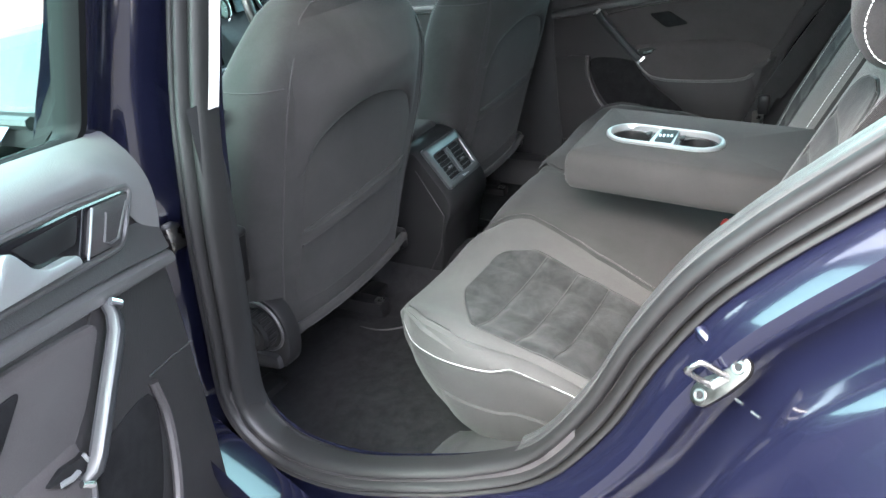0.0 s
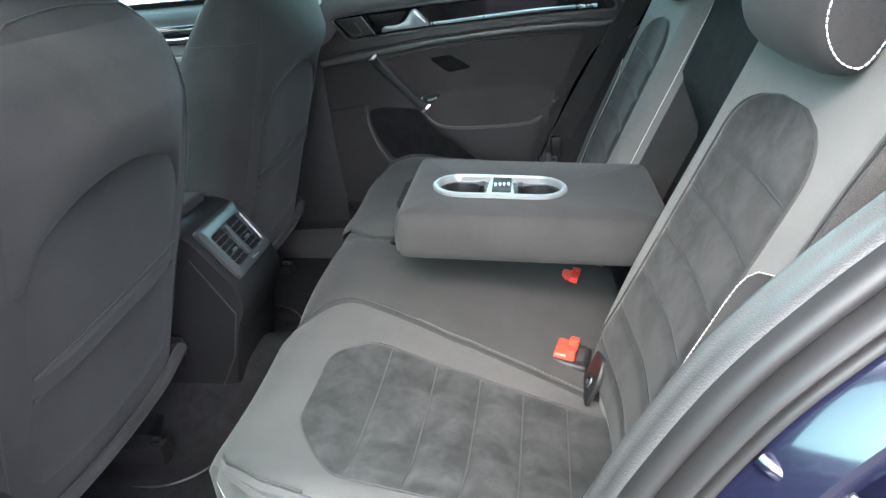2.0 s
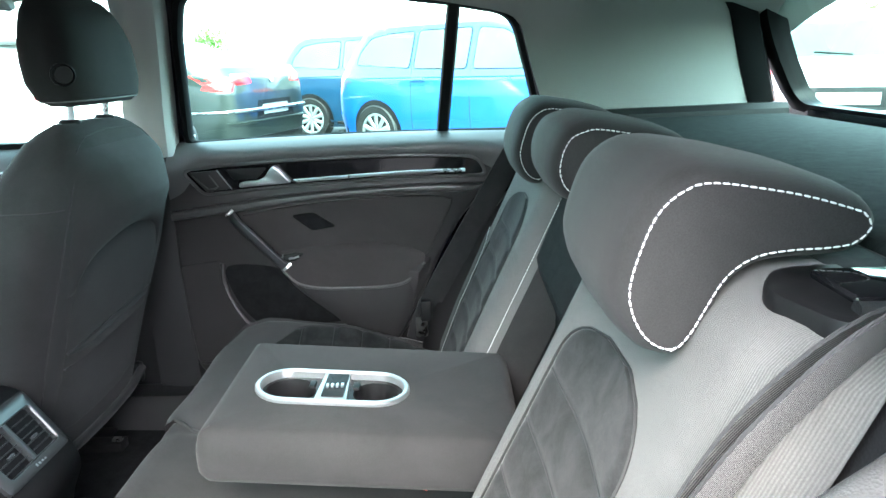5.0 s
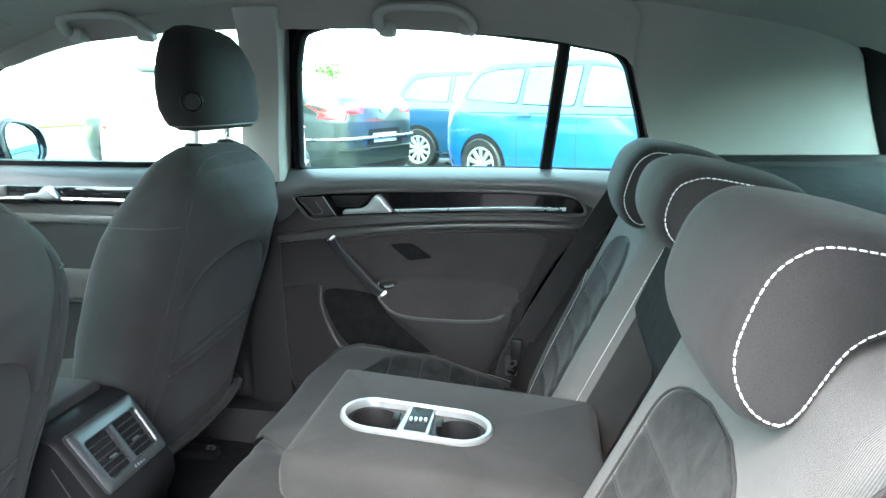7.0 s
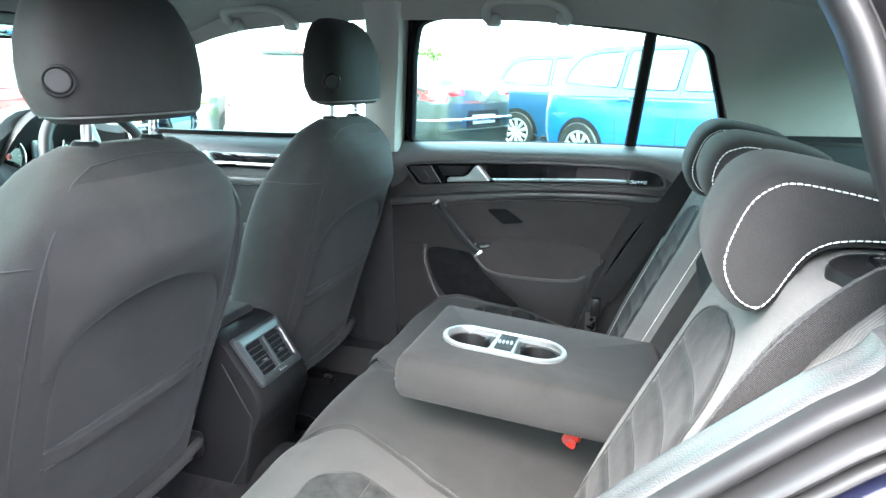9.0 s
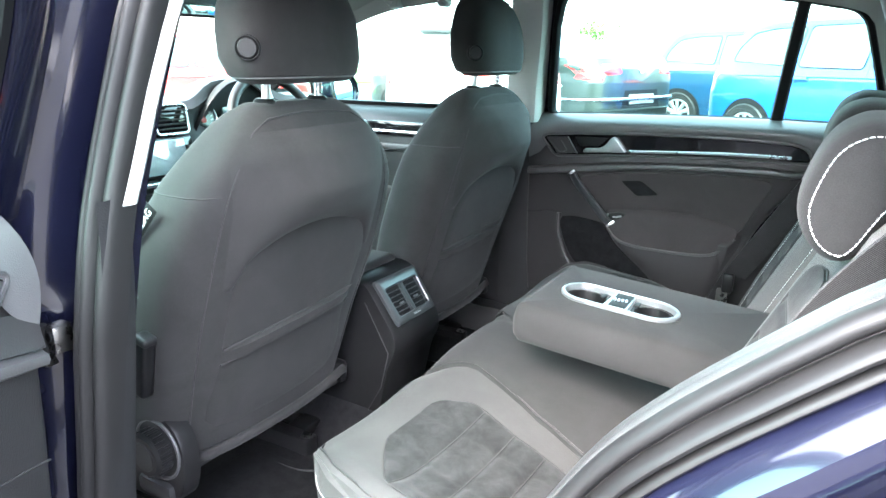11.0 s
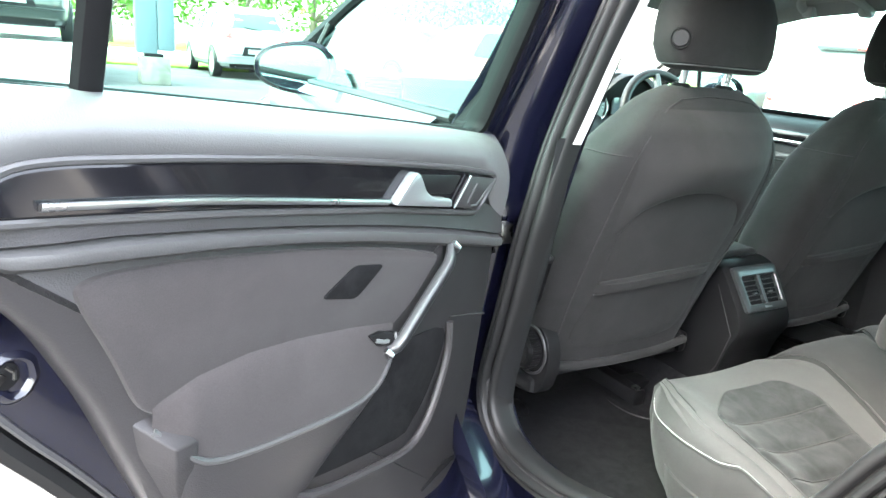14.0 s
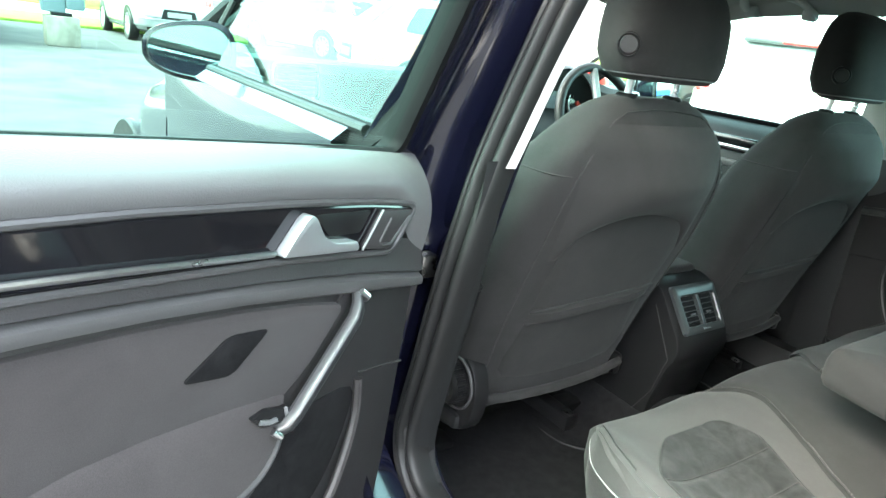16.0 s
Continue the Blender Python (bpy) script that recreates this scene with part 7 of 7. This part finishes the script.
HATCH = dict(levels=[(0.20, -1.95, 1.95, 0.80), (0.30, -2.02, 2.03, 0.85), (0.50, -2.05, 2.06, 0.88), (0.72, -2.04, 2.00, 0.88), (0.88, -2.00, 1.80, 0.87), (0.95, -1.97, 1.15, 0.85), (1.02, -1.92, 0.95, 0.83), (1.20, -1.72, 0.60, 0.75), (1.38, -1.50, 0.15, 0.66), (1.44, -1.36, -0.05, 0.58), (1.465, -1.1, -0.3, 0.42)],
             side=[[(-1.45, 1.02), (-0.90, 1.00), (-0.90, 1.36), (-1.25, 1.34)], [(-0.82, 1.0), (-0.02, 0.99), (-0.02, 1.37), (-0.82, 1.365)], [(0.06, 0.99), (0.92, 0.98), (0.55, 1.20), (0.2, 1.34), (0.06, 1.36)]],
             rear=[(-0.60, 1.03), (0.60, 1.03), (0.52, 1.36), (-0.52, 1.36)], axles=(-1.25, 1.30), r=0.315, handles=((-0.72, 0.90), (0.30, 0.89)), lamps=[(0.42, 0.86), (0.80, 0.88), (0.82, 0.98), (0.50, 0.96)], crease=0.86)
SEDAN = dict(levels=[(0.20, -2.25, 2.20, 0.84), (0.32, -2.33, 2.28, 0.92), (0.55, -2.36, 2.32, 0.95), (0.85, -2.35, 2.28, 0.955), (1.03, -2.32, 2.05, 0.94), (1.13, -2.25, 1.30, 0.90), (1.17, -1.85, 1.05, 0.86), (1.28, -1.40, 0.70, 0.78), (1.44, -0.98, 0.25, 0.68), (1.51, -0.7, 0.0, 0.58), (1.535, -0.5, -0.25, 0.42)],
             side=[[(-1.30, 1.18), (-0.80, 1.16), (-0.80, 1.42), (-0.98, 1.38)], [(-0.74, 1.15), (0.06, 1.14), (0.06, 1.44), (-0.74, 1.43)], [(0.12, 1.14), (1.02, 1.12), (0.62, 1.30), (0.25, 1.42), (0.12, 1.43)]],
             rear=None, axles=(-1.38, 1.42), r=0.325, handles=((-0.62, 1.02), (0.42, 1.01)), lamps=[(0.40, 0.95), (0.88, 0.925), (0.91, 1.06), (0.44, 1.055)], crease=0.98, strip=0.66, badge=1.0)
SUV = dict(levels=[(0.28, -2.05, 2.05, 0.82), (0.38, -2.13, 2.15, 0.88), (0.60, -2.16, 2.20, 0.905), (0.85, -2.15, 2.15, 0.905), (1.02, -2.12, 1.95, 0.89), (1.09, -2.10, 1.25, 0.87), (1.16, -2.06, 1.02, 0.85), (1.35, -1.92, 0.68, 0.78), (1.55, -1.72, 0.25, 0.70), (1.63, -1.58, 0.0, 0.63), (1.665, -1.3, -0.3, 0.45)],
           side=[[(-1.66, 1.16), (-1.15, 1.13), (-1.15, 1.52), (-1.45, 1.48)], [(-1.08, 1.13), (-0.15, 1.11), (-0.15, 1.54), (-1.08, 1.53)], [(-0.08, 1.11), (0.95, 1.10), (0.58, 1.34), (0.2, 1.50), (-0.08, 1.53)]],
           rear=[(-0.66, 1.14), (0.66, 1.14), (0.58, 1.52), (-0.58, 1.52)], axles=(-1.30, 1.32), r=0.35, handles=((-0.85, 1.0), (0.25, 0.98)), lamps=[(0.55, 0.92), (0.84, 0.93), (0.86, 1.06), (0.60, 1.07)], crease=0.95)


def parked_car(spec, paint, label, at, heading, spoiler=False, sidelamp=False):
    car = thing("parked_car", label, "car", (at[0], at[1], at[2] if len(at) > 2 else 0.0), "parked cars")
    L = np.array(spec["levels"])

    def plan(z):
        return [float(np.interp(z, L[:, 0], L[:, k])) for k in (1, 2, 3)]

    def side_y(x, z):
        a, b, w = plan(z)
        c, h = (a + b) / 2, (b - a) / 2
        return w * max(0.0, 1 - abs((x - c) / h) ** 7) ** (1 / 7)

    def rear_x(y, z):
        a, b, w = plan(z)
        c, h = (a + b) / 2, (b - a) / 2
        return c - h * max(0.0, 1 - abs(y / w) ** 7) ** (1 / 7)

    rings = []
    zs = sorted(set([float(z) for z in L[:, 0]] + [float(z) for z in np.linspace(L[0, 0], L[-1, 0], 26)]))
    for z in zs:
        a, b, w = plan(z)
        c, h = (a + b) / 2, (b - a) / 2
        r = []
        for k in range(72):
            t = 2 * math.pi * (k + 0.5) / 72
            co, si = math.cos(t), math.sin(t)
            r.append(V(c + h * math.copysign(abs(co) ** (2 / 7), co), w * math.copysign(abs(si) ** (2 / 7), si), z))
        rings.append(r)
    part("body", loft(rings), paint, car)

    def patch(name, pts, f, material, off, n=6, lab=""):
        o = []
        for i in range(len(pts)):
            p, q = Vector(pts[i]), Vector(pts[(i + 1) % len(pts)])
            for k in range(n):
                o.append(p + (q - p) * k / n)
        bm = bmesh.new()
        mid = sum(o, Vector((0, 0))) / len(o)
        rows = []
        for s, e in ((1.0, -0.01), (1.0, off), (0.8, off), (0.45, off), (0.1, off)):
            rows.append([bm.verts.new(f(*(mid + (p - mid) * s), e)) for p in o])
        bridge(bm, rows)
        bm.faces.new(rows[-1])
        return part(name, bm, material, car, lab)

    for s in (-1, 1):
        fs = lambda x, z, e, s=s: V(x, s * (side_y(x, z) + e), z)  # noqa: E731
        for w in spec["side"]:
            o = rounded([Vector(p) for p in w], 0.05, 3)
            pane = patch("side_window", o, fs, CARGLASS, 0.004, 2)
            part("window_seal", tube([fs(p.x, p.y, 0.005) for p in o], 0.006, 6, True), BLACK, pane)
        for hx, hz in spec["handles"]:
            patch("door_handle", [(hx - 0.09, hz - 0.012), (hx + 0.09, hz - 0.012), (hx + 0.08, hz + 0.018), (hx - 0.08, hz + 0.018)], fs, paint, 0.03, 3)
        cx = np.linspace(spec["axles"][0] - 0.2, spec["axles"][1] + 0.1, 20)
        part("crease", tube([fs(float(x), spec["crease"], 0.002) for x in cx], 0.010, 6), paint, car)
        part("sill_trim", tube([fs(float(x), 0.27, 0.0) for x in np.linspace(spec["axles"][0] + 0.45, spec["axles"][1] - 0.45, 8)], 0.03, 6), BLACK, car)
        for x in (spec["side"][-2][0][0] - 0.03, spec["side"][-1][0][0] - 0.03):
            part("door_gap", tube([fs(x, z, 0.0) for z in np.linspace(0.36, spec["side"][0][0][1], 8)], 0.004, 4), SEAM, car)
        for axx in spec["axles"]:
            r = spec["r"]
            patch("wheel_arch", [(axx + (r + 0.055) * math.cos(t), max(0.215, r + (r + 0.055) * math.sin(t))) for t in (2 * math.pi * k / 28 for k in range(28))], fs, BLACK, 0.005, 1)
            wheel(car, (axx, s * (side_y(axx, 0.5) + 0.012), r), (0, s, 0), r)
        fr = lambda y, z, e, s=s: V(rear_x(s * y, z) - e, s * y, z)  # noqa: E731
        patch("tail_lamp", rounded([Vector(p) for p in spec["lamps"]], 0.03, 3), fr, LAMP, 0.008, 2, "red tail lamp")
        if sidelamp:
            lx = L[:, 1].min()
            part("chrome_strip", tube([fs(float(x), spec.get("strip", 0.55), 0.004) for x in np.linspace(lx + 0.10, lx + 0.55, 6)], 0.012, 6), SILVER, car)
            patch("tail_lamp", rounded([Vector(p) for p in ((lx + 0.06, 0.86), (lx + 0.34, 0.90), (lx + 0.30, 0.955), (lx + 0.06, 0.965))], 0.02, 3), fs, LAMP, 0.008, 2, "red tail lamp")
    fr = lambda y, z, e: V(rear_x(y, z) - e, y, z)  # noqa: E731
    if spec["rear"]:
        patch("rear_window", rounded([Vector(p) for p in spec["rear"]], 0.07, 3), fr, CARGLASS, 0.004, 2)
    patch("number_plate", [(-0.26, 0.60), (0.26, 0.60), (0.26, 0.71), (-0.26, 0.71)], fr, PLATE, 0.012, 3, "plain number plate")
    if not spec.get("plain"):
        patch("plate_recess", [(-0.40, 0.55), (0.40, 0.55), (0.34, 0.76), (-0.34, 0.76)], fr, BLACK, 0.003, 3)
    patch("badge", [(0.05 * math.cos(t), spec.get("badge", 0.89) + 0.05 * math.sin(t)) for t in (2 * math.pi * k / 16 for k in range(16))], fr, SILVER, 0.012, 1, "round silver badge")
    if not spec.get("plain"):
        patch("rear_bumper", [(-0.80, 0.24), (0.80, 0.24), (0.82, 0.36), (-0.82, 0.36)], fr, BLACK, 0.02, 6, "black lower bumper")
    part("bumper_crease", tube([fr(float(y), 0.53, 0.002) for y in np.linspace(-0.8, 0.8, 20)], 0.018, 6), paint, car)
    part("hatch_gap", tube([fr(float(y), 0.53 + 0.04, 0.001) for y in np.linspace(-0.6, 0.6, 14)], 0.005, 4), SEAM, car)
    if sidelamp and not spoiler:
        part("chrome_strip", tube([fr(float(y), spec.get("strip", 0.55), 0.022) for y in np.linspace(-0.80, 0.80, 20)], 0.020, 6), SILVER, car, "bright chrome bumper strip")
    if spoiler:
        zt = float(L[-3, 0])
        part("roof_spoiler", block(float(L[-3, 1]) - 0.16, float(L[-3, 1]) + 0.10, -0.52, 0.52, zt - 0.03, zt + 0.015, 0.012), SLATE, car, "dark grey roof spoiler")
        part("brake_lamp", block(float(L[-3, 1]) - 0.170, float(L[-3, 1]) - 0.150, -0.20, 0.20, zt - 0.022, zt + 0.004, 0.004), LAMP, car, "red high brake lamp")
    if len(spec["rear"] or ()) and not spoiler:
        part("wiper", tube([fr(0.0, spec["rear"][0][1] + 0.02, 0.015), fr(0.32, spec["rear"][0][1] + 0.05, 0.015)], 0.008, 5), BLACK, car)
    car.rotation_euler = (0, 0, math.atan2(heading[1], heading[0]))
    return car


h = Vector((0.807, -0.588))
side_n = Vector((0.588, 0.807))
rw = Vector((-0.17, 7.15))
c = rw + h * 1.38 + side_n * 0.90
parked_car(MPV, BLUEPAINT, "bright blue people carrier parked in the next row", (c.x, c.y), h)
h2 = Vector((0.94, -0.34)).normalized()
c2 = Vector((-1.25, 9.45)) + h2 * 1.20 + Vector((0.34, 0.94)) * 0.90
parked_car(MPV, NAVYPAINT, "dark blue people carrier parked behind the bright blue one", (c2.x, c2.y), h2)
hs = Vector((-0.95, 0.31)).normalized()
c3 = Vector((-1.42, 7.20)) + hs * 2.30
parked_car(SEDAN, DARKPAINT, "dark grey-green saloon with red tail lamps and chrome bumper strip", (c3.x, c3.y), hs, sidelamp=True)
hw = Vector((-0.45, 0.89)).normalized()
parked_car(dict(HATCH, rear=None, plain=True, lamps=[(0.56, 0.90), (0.84, 0.925), (0.86, 0.965), (0.60, 0.93)]), WHITEPAINT, "white hatchback with a roof spoiler and red tail lamps", (-3.06, 6.10), hw, True, True)
parked_car(HATCH, REDPAINT, "bright red hatchback parked ahead of the dark blue car", (-7.6, 5.2), (0.25, 0.97))
parked_car(SUV, SILVERPAINT, "silver off-road style car on the asphalt", (-17.7, 2.75), (-0.999, -0.035))
parked_car(SUV, DARKPAINT, "black off-road style car displayed on a concrete ramp", (-15.0, -1.95, 0.64), (-1.0, 0.03))
parked_car(HATCH, SILVERPAINT, "silver hatchback parked behind the dark blue car", (5.4, 7.2), (0.5, 0.86))
parked_car(SUV, WHITEPAINT, "white off-road style car parked far ahead", (-16.5, 6.5), (-0.9, -0.3))

# ---- ramp, post, verge, trees ---------------------------------------------------------------
RAMPSTONE = two_tone("ramp_concrete", (0.33, 0.33, 0.31), (0.46, 0.45, 0.42), 2.2, 60, 0.9, 0.6)
bm = bmesh.new()
o = [(-12.0, 0.0), (-12.4, 0.64), (-17.5, 0.64), (-18.0, 0.0)]
loft([[V(x + (0.25 if k else 0.0), y, z * (1.0 if y > -9.5 else 0.3)) for x, z in o] for k, y in ((0, -0.9), (0, -1.25), (0, -5.0), (0, -9.0), (0, -12.0))], bm=bm)
tagged(part("display_ramp", bm, RAMPSTONE), "weathered pale concrete display ramp with sloped face", "ramp")
sign = thing("ramp_sign", "blank white board leaning on the end of the ramp", "board")
part("panel", block(-12.9, -12.2, -0.86, -0.82, 0.05, 0.66, 0.01), WHITEPAINT, sign)
part("frame", tube([V(-12.9, -0.81, 0.05), V(-12.2, -0.81, 0.05), V(-12.2, -0.81, 0.66), V(-12.9, -0.81, 0.66)], 0.02, 6, True), BLACK, sign)
CABINET = surface("cabinet_paint", (0.10, 0.14, 0.155), 0.45, 0.0, 0.15, spec=0.3)
OLDSTONE = two_tone("old_concrete", (0.13, 0.125, 0.105), (0.22, 0.21, 0.18), 3.0, 60, 0.9, 0.6)
post = thing("sign_post", "grey-green steel cabinet post on a concrete block", "post", (-13.1, 0.22, 0))
part("block", block(-0.28, 0.28, -0.26, 0.26, 0, 0.50, 0.02), OLDSTONE, post)
part("foot_plate", block(-0.16, 0.16, -0.16, 0.16, 0.50, 0.56, 0.01), BLACK, post)
part("cabinet", block(-0.18, 0.18, -0.30, 0.06, 0.56, 3.6, 0.02), CABINET, post)
part("panel", block(-0.16, 0.20, 0.062, 0.36, 0.62, 3.6, 0.04), CABINET, post)
GRASS = two_tone("grass", (0.10, 0.20, 0.025), (0.20, 0.30, 0.05), 3, 80, 0.9, 0.8)
bm = block(-24.0, -19.0, -45, 30, -0.02, 0.07, 0.02)
tagged(part("grass_verge", bm, GRASS), "bright green mown grass verge", "grass", kind="structure")
bm = block(-60.0, -33.0, -60, 60, -0.02, 0.08, 0.02)
tagged(part("grass_field", bm, GRASS), "bright green grass field beyond the road", "grass", kind="structure")
ROAD = two_tone("pale_road", (0.30, 0.30, 0.30), (0.38, 0.38, 0.37), 2, 60, 0.9, 0.4)
bm = block(-33.0, -24.2, -80, 80, -0.02, 0.03, 0.005)
tagged(part("road", bm, ROAD), "pale grey road behind the verge", "road", kind="structure")

LEAF = two_tone("leaf", (0.035, 0.10, 0.018), (0.10, 0.20, 0.04), 2.5, 30, 0.7, 0.2)
BARK = surface("bark", (0.10, 0.075, 0.055), 0.9, vary=0.3, scale=6, grain=40, bump=0.8, depth=0.02)
rng = random.Random(7)


def tree(at, tall, wide, leaves=1500):
    t = thing("tree", "leafy green deciduous tree beyond the car park", "tree", at, "trees")
    part("trunk", tube([V(0, 0, -0.1), V(0.05, 0.03, tall * 0.25), V(-0.04, 0.05, tall * 0.5), V(0.02, 0, tall * 0.72)], [0.05 * tall, 0.038 * tall, 0.025 * tall, 0.01 * tall], 10), BARK, t)
    clumps = []
    for k in range(14):
        a = 2 * math.pi * k / 14 + rng.random() * 0.6
        q = wide * (0.25 + 0.32 * rng.random())
        z = tall * (0.38 + 0.5 * rng.random())
        clumps.append((V(q * math.cos(a), q * math.sin(a), z), wide * (0.17 + 0.12 * rng.random())))
    bm = bmesh.new()
    for c, r in clumps[:8]:
        tube([V(0, 0, tall * 0.35), V(c.x * 0.5, c.y * 0.5, (c.z + tall * 0.35) / 2), c], [0.016 * tall, 0.010 * tall, 0.004 * tall], 6, bm=bm)
    part("limb", bm, BARK, t)
    clumps.append((V(0, 0, tall * 0.82), wide * 0.26))
    bm = bmesh.new()
    for k in range(leaves):
        c, r = clumps[rng.randrange(len(clumps))]
        d = Vector((rng.gauss(0, 1), rng.gauss(0, 1), rng.gauss(0, 0.8))).normalized() * r * (0.55 + 0.5 * rng.random())
        p = c + d
        u = Vector((rng.gauss(0, 1), rng.gauss(0, 1), rng.gauss(0, 1))).normalized()
        w = u.orthogonal().normalized()
        s = tall * (0.018 + 0.022 * rng.random())
        bm.faces.new([bm.verts.new(p + u * s), bm.verts.new(p + w * s * 0.6), bm.verts.new(p - u * s), bm.verts.new(p - w * s * 0.6)])
    part("crown", bm, LEAF, t, normals=False)
    return t


for x, y, a, b in ((-38, 1, 5.0, 5.5), (-40, 8, 5.6, 6.5), (-42, 13, 6.0, 7.0), (-41, 19, 5.0, 6.0), (-39, -6, 5.0, 6.0), (-36, -12, 6, 6.5), (-44, 26, 6.5, 7.5), (-24, 70, 5.0, 5.0), (-30, 72, 4.2, 4), (17, 20, 5.0, 5.0), (22, 17, 6.0, 6.0), (-46, 4, 5.5, 7.5)):
    tree((x, y, 0), a, b)
